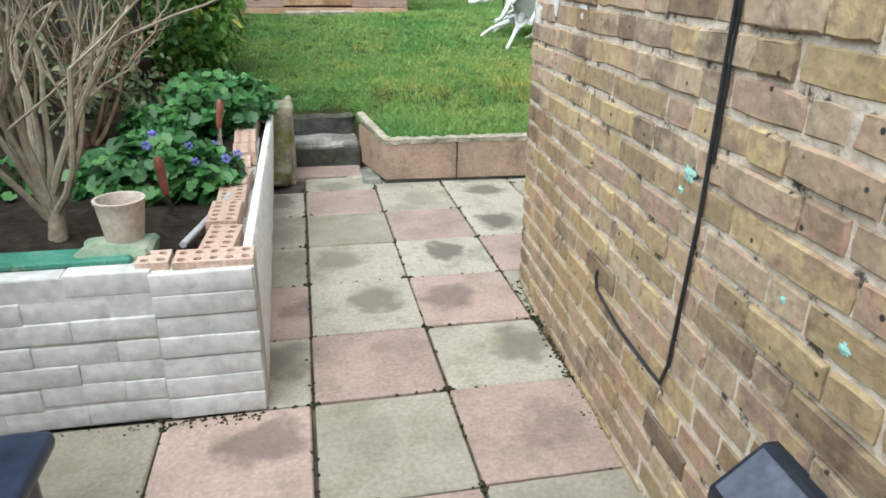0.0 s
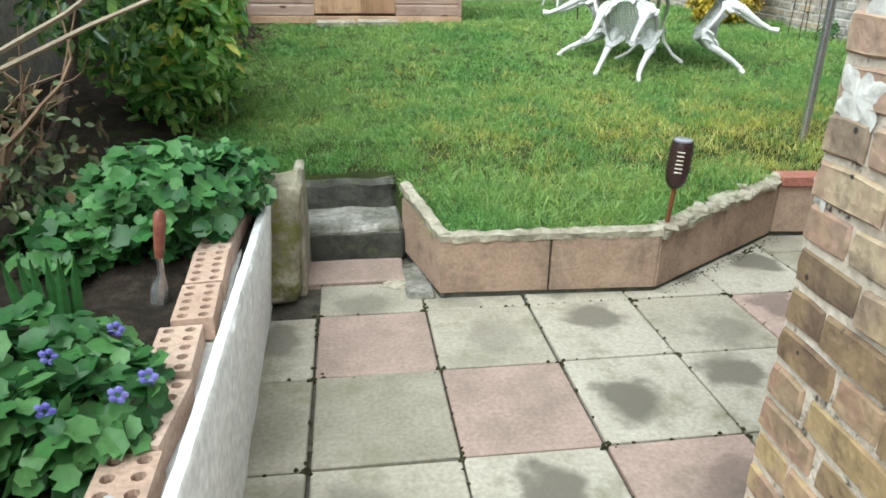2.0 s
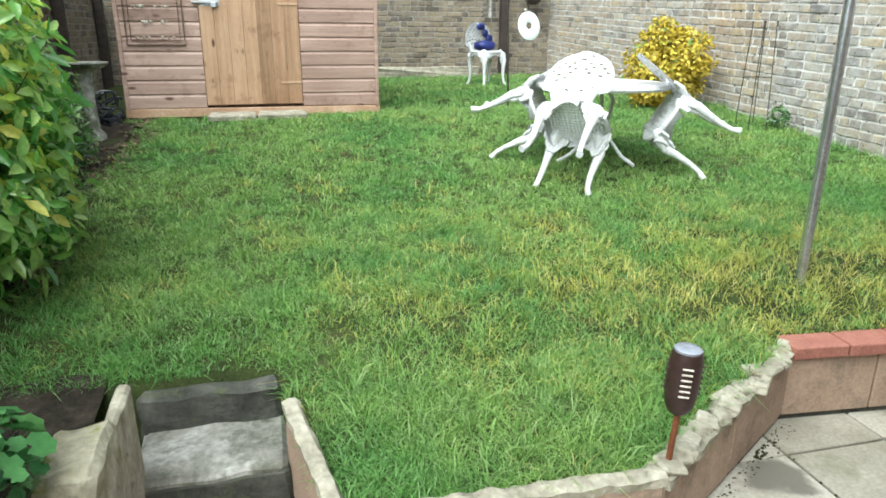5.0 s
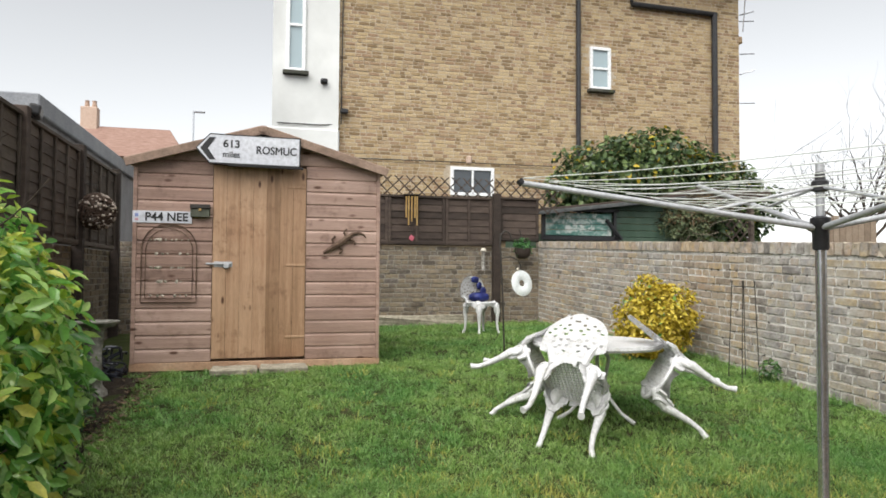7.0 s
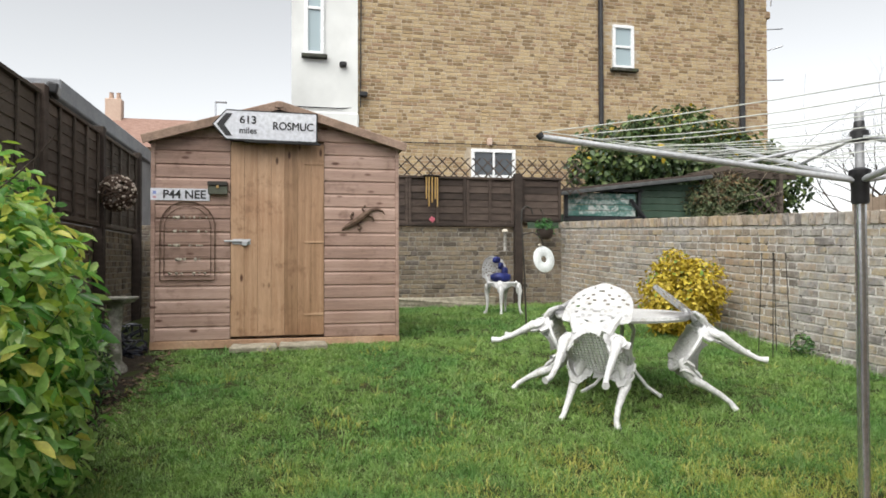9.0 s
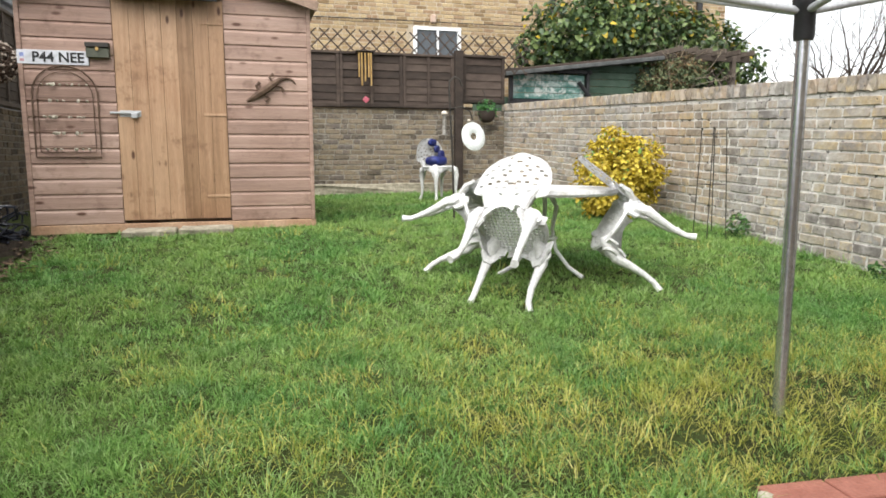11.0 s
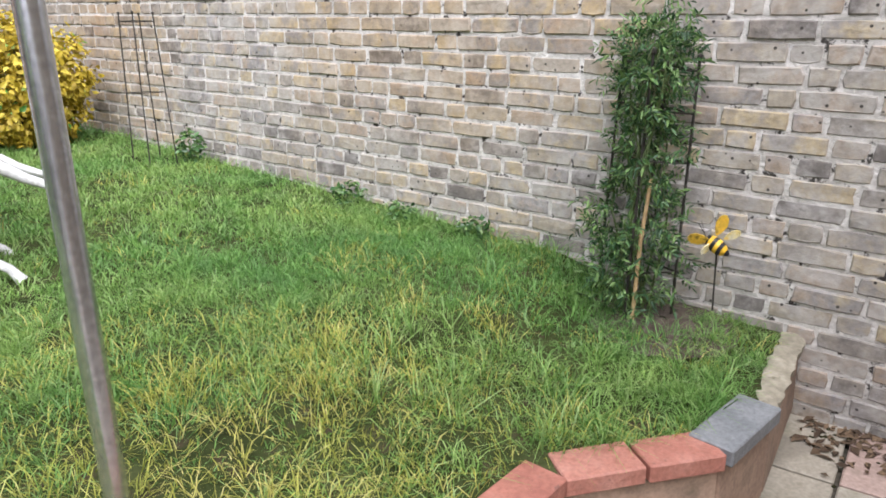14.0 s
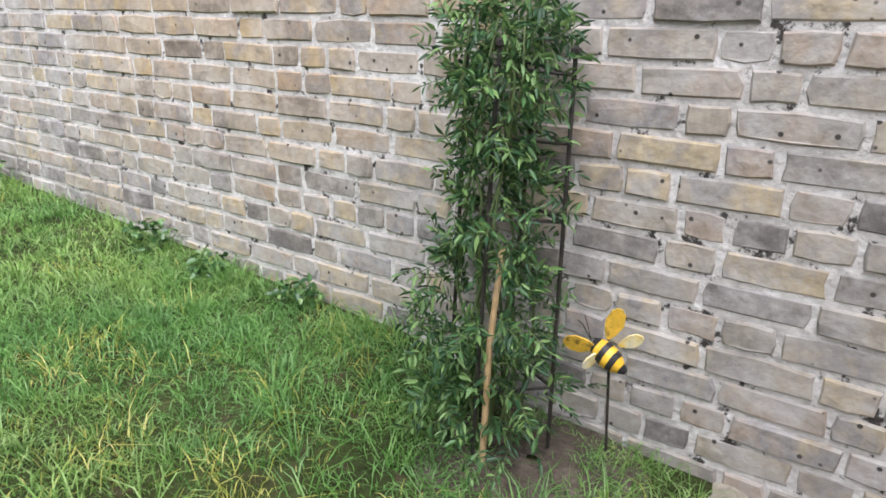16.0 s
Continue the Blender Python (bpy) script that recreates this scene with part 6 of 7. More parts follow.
part("lower_wall", box((4.8, -0.6, 1.0), (9.63, 1.0, 2.7)), M_STOCK, neighbour)
house = empty("neighbour_house", pose(6.0, HY + 0.3, 0), "neighbouring house with white rendered bay and yellow brick flank", "house")
HB = Matrix.Translation((-6.0, -HY - 0.3, 0))


def hpart(name, bm, mat, parent=None):
    bmesh.ops.transform(bm, matrix=HB, verts=bm.verts[:])
    return part(name, bm, mat, parent or house)


hpart("rendered_wall", box((1.005, HY + 1.2, 4.3), (1.315, 2.6, 8.6)), M_RENDER)
hpart("rendered_base", box((0.95, HY + 1.1, 2.2), (1.46, 2.5, 4.64), 0.03), M_RENDER)
hpart("back_wall", box((6.4, HY + 3.0, 4.2), (9.6, 5.0, 8.5)), M_STOCK)
hpart("roof", box((6.2, HY + 2.4, 8.7), (10.6, 6.0, 0.16), 0.02), M_SHED_DK)


def house_window(x0, x1, z0, z1, y, bars=True, sill=True):
    w = empty("window", pose(0, 0, 0))
    w.parent = house
    t = 0.07
    for c, s in ((((x0 + x1) / 2, y, z1 - t / 2), (x1 - x0, 0.08, t)), (((x0 + x1) / 2, y, z0 + t / 2), (x1 - x0, 0.08, t)),
                 ((x0 + t / 2, y, (z0 + z1) / 2), (t, 0.08, z1 - z0 - 2 * t)), ((x1 - t / 2, y, (z0 + z1) / 2), (t, 0.08, z1 - z0 - 2 * t))):
        hpart("frame", box(c, s, 0.006), M_UPVC, w)
    if bars:
        hpart("bar", box(((x0 + x1) / 2, y, (z0 + z1) / 2), (x1 - x0 - 2 * t, 0.06, 0.055), 0.006), M_UPVC, w)
    hpart("pane", box(((x0 + x1) / 2, y + 0.015, (z0 + z1) / 2), (x1 - x0 - t, 0.012, z1 - z0 - t)), M_PANE if x0 < 1 or z0 > 5 else M_GLASS, w)
    if sill:
        hpart("sill", box(((x0 + x1) / 2, y - 0.05, z0 - 0.04), (x1 - x0 + 0.12, 0.16, 0.07), 0.008), M_CONC_DK, w)


# upper panes: a pale sky reflection put into the base colour
M_PANE = glass("painted_reflection_glass", (0.34, 0.42, 0.45), 0.08)
house_window(0.60, 0.985, 5.66, 7.55, HY - 0.11)
house_window(4.06, 5.04, 3.28, 3.90, HY - 0.01, False, False)
hpart("bar", box((4.55, HY - 0.045, 3.60), (0.04, 0.05, 0.5), 0.004), M_UPVC)
house_window(7.33, 7.85, 5.81, 6.79, HY - 0.01)
house_window(7.14, 7.92, 3.10, 3.56, HY - 0.01, False, False)
hpart("drainpipe", tube([(7.02, HY - 0.08, 2.2), (7.02, HY - 0.08, 8.5)], 0.055, 10), M_BLACK)
hpart("drainpipe", tube([(10.55, HY - 0.10, 2.2), (10.55, HY - 0.10, 7.85)], 0.07, 10), M_BLACK)
hpart("gutter", tube([(8.35, HY - 0.10, 8.2), (8.36, HY - 0.10, 7.85), (10.6, HY - 0.10, 7.83)], 0.06, 10), M_BLACK)
hpart("vent", box((4.46, HY - 0.05, 4.05), (0.11, 0.10, 0.16), 0.02), M_TERRA)
hpart("outside_lamp", box((1.36, HY - 0.16, 5.49), (0.14, 0.14, 0.09), 0.02, None), M_BLACK)
hpart("outside_lamp", box((1.78, HY - 0.10, 4.92), (0.16, 0.12, 0.10), 0.02), M_BLACK)
hpart("wire", tube([(0.45, HY - 0.13, 4.60), (1.30, HY - 0.13, 4.60), (1.72, HY - 0.06, 4.66), (1.74, HY - 0.06, 8.0)], 0.012, 5), M_BLACK)
hpart("stay_wire", tube([(1.74, HY - 0.05, 3.97), (4.0, HY - 0.05, 3.99), (7.0, HY - 0.05, 4.0)], 0.010, 5), M_BLACK)
for zz in (7.9, 7.75, 6.95, 6.45, 5.75):
    hpart("aerial", tube([(11.28, HY - 0.05, zz), (11.62, HY - 0.15, zz + random.uniform(0, 0.12))], 0.014, 5), M_STEEL)
hpart("aerial", tube([(11.36, HY - 0.08, 7.5), (11.42, HY - 0.1, 8.3)], 0.014, 5), M_STEEL)
hpart("chimney_corbel", box((11.36, HY + 0.3, 7.35), (0.22, 0.5, 0.18), 0.03), M_STOCK)

# green lean-to behind the wall
lean = empty("neighbour_shed", pose(6.4, 14.0, 0), "neighbour's green painted shed with peeling boards and felt roof", "shed")
M_GREENB = surf("faded_green_boards", [(0.035, 0.07, 0.045), (0.06, 0.10, 0.07), (0.10, 0.14, 0.105)], 5, 0.8, 0.3, 50, 0.3)
M_PEEL = surf("peeling_green_paint", [(0.04, 0.13, 0.11), (0.10, 0.22, 0.19), (0.5, 0.55, 0.52)], 4, 0.7, 0.4, 40, speck=(0.55, 0.58, 0.55), speck_scale=5, speck_at=0.56, stretch=(1, 1, 2))
LB_ = Matrix.Translation((-6.4, -14.0, 0))


def lpart(name, bm, mat):
    bmesh.ops.transform(bm, matrix=LB_, verts=bm.verts[:])
    return part(name, bm, mat, lean)


for k in range(6):
    z = 2.25 + 0.125 * k
    lpart("board", box((7.15, 14.02, z), (1.5, 0.03, 0.118), 0.006, pose(0, 0, 0)), M_GREENB)
for k in range(4):
    z = 2.37 + 0.105 * k
    lpart("board", box((5.83, 13.97, z), (1.32, 0.03, 0.098), 0.006), M_PEEL)
for c, s in (((5.85, 13.94, 2.79), (1.55, 0.06, 0.06)), ((5.85, 13.94, 2.27), (1.55, 0.06, 0.08)), ((5.12, 13.94, 2.53), (0.07, 0.06, 0.52)), ((6.55, 13.94, 2.53), (0.06, 0.06, 0.56))):
    lpart("frame", box(c, s, 0.006), M_BLACK)
lpart("brace", tube([(6.36, 13.9, 2.62), (6.66, 13.88, 2.26)], 0.035, 6), M_BLACK)
lpart("wall", box((6.45, 14.9, 1.2), (2.8, 1.7, 2.3)), M_GREENB)
lpart("roof", box((0, 0, 0), (3.0, 2.1, 0.07), 0.01, pose(6.42, 14.75, 2.93, 3, -7.0, 0)), surf("grey_roof_felt", [(0.05, 0.055, 0.055), (0.08, 0.085, 0.085), (0.12, 0.125, 0.12)], 6, 0.9, 0.3, 50))
lpart("fascia", box((0, 0, 0), (3.0, 0.04, 0.10), 0.01, pose(6.42, 13.73, 2.90, 0, -7.0, 0)), M_FENCE)

# pergola with old climber and far trellis behind the wall
perg = empty("pergola", pose(9.0, 14.0, 0), "weathered timber pergola in the next garden", "pergola")
for x in (8.25, 9.65):
    part("post", box((x - 9.0, 0.1, 1.6), (0.09, 0.09, 3.2), 0.005), M_FENCE_GREY, perg)
part("beam", box((0, 0.1, 3.15), (2.0, 0.08, 0.12), 0.006), M_FENCE_GREY, perg)
for k in range(6):
    part("rafter", box((-0.8 + 0.32 * k, 0.4, 3.22), (0.05, 1.4, 0.09), 0.004, pose(0, 0, 0, 0, 0, 4)), M_FENCE_GREY, perg)
lattice(pose(9.0, 14.0, 2.0), 0.62, 0.95, 0.19, "weathered trellis panel in the next garden")
for k in range(9):
    ob = part("fence_board", box((0, 0, 0), (0.15, 0.03, 2.9), 0.004), surf("pale_fence_board", [(0.16, 0.12, 0.085), (0.24, 0.18, 0.13), (0.3, 0.24, 0.18)], 5, 0.85, 0.3, 50, 0.4) if k == 0 else fb_mat)
    fb_mat = ob.data.materials[0]
    ob.location = (11.5 + 0.16 * k, 14.2, 1.36 + 0.03 * (k % 3))
    tagged(ob, "pale brown timber board of a far garden fence", "fence board", "far fence boards")

# left: flat-roofed garage, roofs and street lamp
gar = empty("garage", pose(-4.6, 17.6, 0), "grey flat-roofed garage beyond the side fence", "garage")
part("wall", box((0, 0.5, 2.0), (3.0, 8.5, 4.0)), surf("grey_render", [(0.20, 0.20, 0.21), (0.26, 0.26, 0.27), (0.32, 0.32, 0.33)], 2, 0.9, 0.2, 30), gar)
part("roof", box((0, 0.5, 4.1), (3.2, 8.8, 0.30), 0.02), surf("grey_felt", [(0.22, 0.23, 0.25), (0.28, 0.29, 0.31), (0.33, 0.34, 0.36)], 2, 0.9, 0.2, 30), gar)
M_TILE = surf("orange_roof_tiles", [(0.20, 0.115, 0.09), (0.27, 0.165, 0.13), (0.33, 0.22, 0.18)], 3, 0.85, 0.3, 30, stretch=(1, 1, 6))


def far_house(x, y, w, d, eave, ridge, label):
    ob = empty("house", pose(x, y, 0), label, "house")
    part("wall", box((0, 0, eave / 2), (w, d, eave)), M_STOCK, ob)
    bm = bmesh.new()
    h = w / 2 + 0.3
    e = d / 2 + 0.3
    v = [bm.verts.new(p) for p in ((-h, -e, eave), (h, -e, eave), (h, e, eave), (-h, e, eave), (-h + 1.2, 0, ridge), (h - 1.2, 0, ridge))]
    for f in ((0, 1, 5, 4), (1, 2, 5), (2, 3, 4, 5), (3, 0, 4), (0, 3, 2, 1)):
        bm.faces.new([v[i] for i in f])
    part("roof", bm, M_TILE, ob)
    c = part("chimney", box((-h + 2.0, 0, ridge + 0.3), (0.8, 0.6, 1.3), 0.03), M_TERRA, ob)
    for k in range(2):
        part("chimney_pot", lathe([(0.12, 0), (0.13, 0.05), (0.10, 0.3), (0.12, 0.35)], (-h + 1.85 + 0.35 * k, 0, ridge + 0.95), 10), M_TERRA, c)
    return ob


far_house(-7.2, 41, 6.5, 5, 7.2, 9.15, "distant house with an orange tiled roof and chimney")
far_house(-17.5, 46, 9.0, 6, 8.2, 11.2, "distant house with an orange tiled roof and chimney")
sl = empty("street_lamp", pose(-3.58, 40, 0), "grey street lamp in the distance", "street lamp")
part("column", tube([(0, 0, 0), (0, 0, 5), (0, 0, 10.0)], [0.09, 0.07, 0.05], 8), M_STEEL, sl)
part("lamp_head", box((0.28, 0, 10.0), (0.6, 0.16, 0.10), 0.03), M_STEEL, sl)

# ---- plants ----
def leaf_mat(name, dark, mid, light, rough=0.45, transl=0.25, spec=0.4):
    return surf(name, [dark, mid, light], 6, rough, 0.1, 60, 0.85, island=True, transl=transl, spec=spec)


L_LAUREL = leaf_mat("glossy_laurel_leaves", (0.09, 0.24, 0.05), (0.22, 0.46, 0.10), (0.46, 0.64, 0.20), 0.2, 0.5, 0.7)
L_LAUREL_TIP = leaf_mat("yellow_green_leaves", (0.28, 0.42, 0.05), (0.46, 0.60, 0.09), (0.66, 0.64, 0.14), 0.3, 0.4)
L_DARK = leaf_mat("dark_evergreen_leaves", (0.035, 0.09, 0.03), (0.09, 0.19, 0.06), (0.22, 0.34, 0.12), 0.26, 0.25, 0.6)
L_VIOLET = leaf_mat("round_green_leaves", (0.03, 0.105, 0.03), (0.065, 0.19, 0.052), (0.13, 0.29, 0.095), 0.42, 0.3)
L_IVY = leaf_mat("ivy_leaves", (0.03, 0.055, 0.022), (0.065, 0.115, 0.04), (0.17, 0.23, 0.08), 0.35)
L_YELLOW = leaf_mat("golden_leaves", (0.30, 0.22, 0.02), (0.50, 0.37, 0.03), (0.62, 0.50, 0.07), 0.5)
L_JASMINE = leaf_mat("narrow_dark_green_leaves", (0.028, 0.075, 0.03), (0.065, 0.15, 0.05), (0.19, 0.31, 0.10), 0.4)
L_SAGE = leaf_mat("grey_green_leaves", (0.06, 0.085, 0.04), (0.12, 0.16, 0.075), (0.24, 0.27, 0.14), 0.6)
L_DRY = leaf_mat("dry_brown_leaves", (0.06, 0.04, 0.02), (0.13, 0.09, 0.045), (0.24, 0.16, 0.08), 0.8, 0.15)
M_TWIG = surf("pale_grey_twigs", [(0.17, 0.14, 0.10), (0.27, 0.23, 0.17), (0.36, 0.32, 0.25)], 14, 0.9, 0.4, 70)
M_BARK = surf("dark_bark", [(0.025, 0.018, 0.013), (0.05, 0.037, 0.028), (0.085, 0.066, 0.052)], 10, 0.95, 0.8, 60)
M_STEM = surf("green_stems", [(0.06, 0.09, 0.03), (0.09, 0.13, 0.045), (0.13, 0.16, 0.06)], 14, 0.7, 0.2, 60)
M_FLOWER = surf("violet_blue_petals", [(0.10, 0.09, 0.42), (0.17, 0.16, 0.55), (0.28, 0.27, 0.66)], 14, 0.6, 0.1, 60)


def np_mesh(name, verts, quads, mat, smooth=False):
    """A mesh from arrays: verts (n, 3), quads (m, 4)."""
    me = bpy.data.meshes.new(name)
    me.vertices.add(len(verts))
    me.vertices.foreach_set("co", np.ascontiguousarray(verts, np.float32).ravel())
    k = quads.shape[1]
    me.loops.add(quads.size)
    me.loops.foreach_set("vertex_index", np.ascontiguousarray(quads, np.int32).ravel())
    me.polygons.add(len(quads))
    me.polygons.foreach_set("loop_start", np.arange(0, quads.size, k, dtype=np.int32))
    me.materials.append(mat)
    me.update(calc_edges=True)
    if smooth:
        me.polygons.foreach_set("use_smooth", np.ones(len(quads), bool))
    return me


def unit(a):
    return a / np.maximum(np.linalg.norm(a, axis=1, keepdims=True), 1e-9)


def leaves(name, pos, out, size, mat, parent, r, aspect=0.45, droop=0.3, spread=0.8, label=""):
    """Folded leaves: each six points, two quads, its face turned roughly outward and up."""
    n = len(pos)
    nrm = unit(out + r.normal(0, spread, (n, 3)) * 0.6 + np.array([0, 0, 0.35]))
    d = unit(np.cross(nrm, r.normal(0, 1, (n, 3))) + out * 0.5 - np.array([0, 0, droop]))
    s = unit(np.cross(d, nrm))
    nn = np.cross(s, d)
    L = (size * r.uniform(0.6, 1.3, n))[:, None]
    W = L * aspect
    f = nn * W * 0.22
    p = [pos, pos + d * L * 0.35 + s * W * 0.5 + f, pos + d * L * 0.72 + s * W * 0.36 + f * 0.6, pos + d * L - nn * L * 0.08,
         pos + d * L * 0.72 - s * W * 0.36 + f * 0.6, pos + d * L * 0.35 - s * W * 0.5 + f]
    v = np.stack(p, 1).reshape(-1, 3)
    b = np.arange(n)[:, None] * 6
    q = np.concatenate([b + np.array([[0, 1, 2, 3]]), b + np.array([[0, 3, 4, 5]])])
    ob = new(name, np_mesh(name, v, q, mat))
    ob.parent = parent
    ob["kind"] = "stuff"
    if label:
        ob["label"] = label
    return ob


def round_leaves(name, pos, out, size, mat, parent, r, spread=0.4):
    """Round, shallowly lobed leaves: a fan of fourteen rim points about a dished middle."""
    n, K = len(pos), 14
    nrm = unit(out + r.normal(0, spread, (n, 3)))
    d = unit(np.cross(nrm, r.normal(0, 1, (n, 3))))
    s = np.cross(d, nrm)
    R = (size * 0.5 * r.uniform(0.55, 1.3, n))[:, None]
    fold = r.uniform(0.05, 0.35, n)[:, None]
    p = [pos - nrm * R * 0.18]
    for k in range(K):
        a = 2 * math.pi * k / K
        q = (1.06 if k % 2 else 0.90) * (0.55 if k == 0 else 1.0)
        p.append(pos + (d * math.cos(a) + s * math.sin(a)) * R * q + nrm * R * (abs(math.sin(a)) * fold - 0.15 * (0.5 - 0.5 * math.cos(a))))
    v = np.stack(p, 1).reshape(-1, 3)
    b = np.arange(n)[:, None] * (K + 1)
    q = np.concatenate([b + np.array([[0, 1 + k, 1 + (k + 1) % K, 1 + (k + 2) % K]]) for k in range(0, K, 2)])
    ob = new(name, np_mesh(name, v, q, mat, True))
    ob.parent = parent
    ob["kind"] = "stuff"
    return ob


def clump(n, blobs, r, hollow=0.45, lump=0.22, freq=5.0):
    """Points in the outer parts of blobs (centre, radii), with uneven outline and gaps. Returns places and outward ways."""
    P, O = [], []
    tot = sum(b[1][0] * b[1][2] for b in blobs)
    for c, rad in blobs:
        k = int(n * rad[0] * rad[2] / tot)
        o = unit(r.normal(0, 1, (k, 3)))
        rr = hollow + (1 - hollow) * r.random(k) ** 0.6
        nz = np.array([noise.noise((a[0] * freq * 0.5 + c[0] * 7, a[1] * freq * 0.5 + c[1] * 5, a[2] * freq * 0.5)) for a in o])
        rr = rr * (1 + lump * nz)
        keep = r.random(k) < np.clip(0.75 + nz * 1.3, 0.15, 1)
        P.append((np.array(c) + o * np.array(rad) * rr[:, None])[keep])
        O.append(o[keep])
    return np.concatenate(P), np.concatenate(O)


def branch(bm, p, d, L, r0, depth, rnd, spread=0.5, up=0.12, sides=5, segs=4, tips=None, kids=(2, 3)):
    """A limb that bends, tapers and forks."""
    pts, rad = [p.copy()], [r0]
    for k in range(segs):
        d = (d + Vector((rnd.gauss(0, 1), rnd.gauss(0, 1), rnd.gauss(0, 1))) * 0.13 + Vector((0, 0, up * 0.4))).normalized()
        p = p + d * (L / segs)
        pts.append(p.copy())
        rad.append(r0 * (1 - 0.45 * (k + 1) / segs))
    add_tube(bm, pts, rad, sides, cap=depth == 0)
    if tips is not None:
        tips.extend(pts[2:])
    if depth > 0:
        for k in range(rnd.randint(*kids)):
            q = rnd.choice(pts[2:])
            dd = (d + Vector((rnd.gauss(0, 1), rnd.gauss(0, 1), rnd.gauss(0, 0.8))) * spread + Vector((0, 0, up))).normalized()
            branch(bm, q if k else pts[-1], dd, L * rnd.uniform(0.6, 0.85), rad[-1] * 0.82, depth - 1, rnd, spread, up, max(4, sides - 1), segs, tips, kids)


def shrub(name, base, blobs, n, size, mat, label, seed, aspect=0.45, tip=None, trunk=4, bark=M_BARK, hollow=0.45, droop=0.3, category="shrub", height=None):
    r = np.random.default_rng(seed)
    rnd = random.Random(seed)
    ob = empty(name, Matrix.Translation(base), label, category)
    b0 = Vector(base)
    for k in range(trunk):
        c, rad = blobs[k % len(blobs)]
        bm = bmesh.new()
        t = Vector(c) - b0 + Vector((rnd.uniform(-1, 1) * rad[0], rnd.uniform(-1, 1) * rad[1], rnd.uniform(-0.2, 0.6) * rad[2])) * 0.5
        s0 = Vector((rnd.uniform(-0.04, 0.04), rnd.uniform(-0.04, 0.04), -0.03))
        branch(bm, s0, (t - s0).normalized(), (t - s0).length * 0.75, 0.018, 2, rnd, 0.55, 0.1)
        part("stem", bm, bark, ob, smooth=True)
    P, O = clump(n, blobs, r, hollow)
    P = P[:, :] - np.array(base)
    ok = P[:, 2] > 0.0
    P, O = P[ok], O[ok]
    if tip is not None:
        tm, share = tip
        sel = (r.random(len(P)) < share * np.clip(0.3 + O[:, 2] + 0.3, 0, 1.2)) & (np.linalg.norm(O, axis=1) > 0)
        leaves("tip_leaves", P[sel], O[sel], size, tm, ob, r, aspect, droop)
        P, O = P[~sel], O[~sel]
    leaves("leaves", P, O, size, mat, ob, r, aspect, droop)
    return ob


# glossy evergreen at the lawn's edge, and the shrubs behind it
shrub("laurel_shrub", (-1.10, 5.75, 0.42), [((-0.98, 5.75, 1.25), (0.50, 0.60, 0.72)), ((-0.80, 5.55, 0.90), (0.36, 0.45, 0.48)), ((-1.10, 5.8, 1.65), (0.46, 0.5, 0.45)), ((-0.85, 6.1, 0.75), (0.30, 0.35, 0.36)), ((-0.68, 5.5, 1.35), (0.32, 0.38, 0.42)), ((-0.70, 5.3, 1.0), (0.28, 0.30, 0.36))],
      9000, 0.085, L_LAUREL, "glossy green evergreen shrub with yellow-green tips at the lawn edge", 101, 0.42, (L_LAUREL_TIP, 0.32), 6)
shrub("small_shrub", (-1.25, 7.35, 0.58), [((-1.22, 7.35, 1.05), (0.40, 0.46, 0.52)), ((-1.05, 7.25, 0.85), (0.30, 0.36, 0.36)), ((-1.25, 7.8, 0.85), (0.36, 0.40, 0.36))], 7800, 0.05, L_DARK, "dense dark green small-leaved shrub by the fence", 102, 0.5, (L_SAGE, 0.25), 4)
shrub("small_shrub", (-1.05, 6.55, 0.50), [((-1.05, 6.55, 0.72), (0.32, 0.38, 0.32))], 2400, 0.045, L_DARK, "low dark evergreen shrub at the lawn edge", 103, 0.5, None, 3)
shrub("holly_tree", (-1.35, 4.35, 0.42), [((-1.15, 4.55, 1.75), (0.55, 0.65, 0.60)), ((-0.88, 4.75, 1.35), (0.33, 0.42, 0.50)), ((-1.5, 4.2, 2.3), (0.6, 0.7, 0.5))], 5200, 0.065, L_DARK,
      "dark evergreen tree with bare lower limbs over the bed", 104, 0.45, (L_LAUREL, 0.25), 0, category="tree")
holly = bpy.data.objects["holly_tree"]
for k, (sx, sy, tx, ty, tz, r0) in enumerate(((-0.05, 0.0, 0.15, 0.2, 1.6, 0.055), (0.1, -0.25, -0.25, 0.1, 1.7, 0.04), (-0.15, -0.5, 0.1, 0.2, 1.5, 0.035), (0.15, 0.2, 0.35, 0.3, 1.1, 0.03))):
    bm = bmesh.new()
    rnd = random.Random(40 + k)
    p0, p1 = Vector((sx, sy, -0.05)), Vector((tx, ty, tz))
    branch(bm, p0, (p1 - p0).normalized(), (p1 - p0).length * 0.8, r0, 3, rnd, 0.55, 0.05, 8, 5)
    part("limb", bm, M_BARK, holly, smooth=True)

# pale bare shrub beside the pot
bare = empty("bare_shrub", pose(-0.80, 2.20, 0.40), "bare pale-barked shrub with many fine upright twigs", "shrub")
rnd = random.Random(5)
bm = bmesh.new()
add_tube(bm, [(0, 0, -0.02), (0.0, 0, 0.02), (0.01, 0.0, 0.10), (0.0, 0.01, 0.20)], [0.042, 0.030, 0.025, 0.028], 10)
part("trunk", bm, M_TWIG, bare, smooth=True)
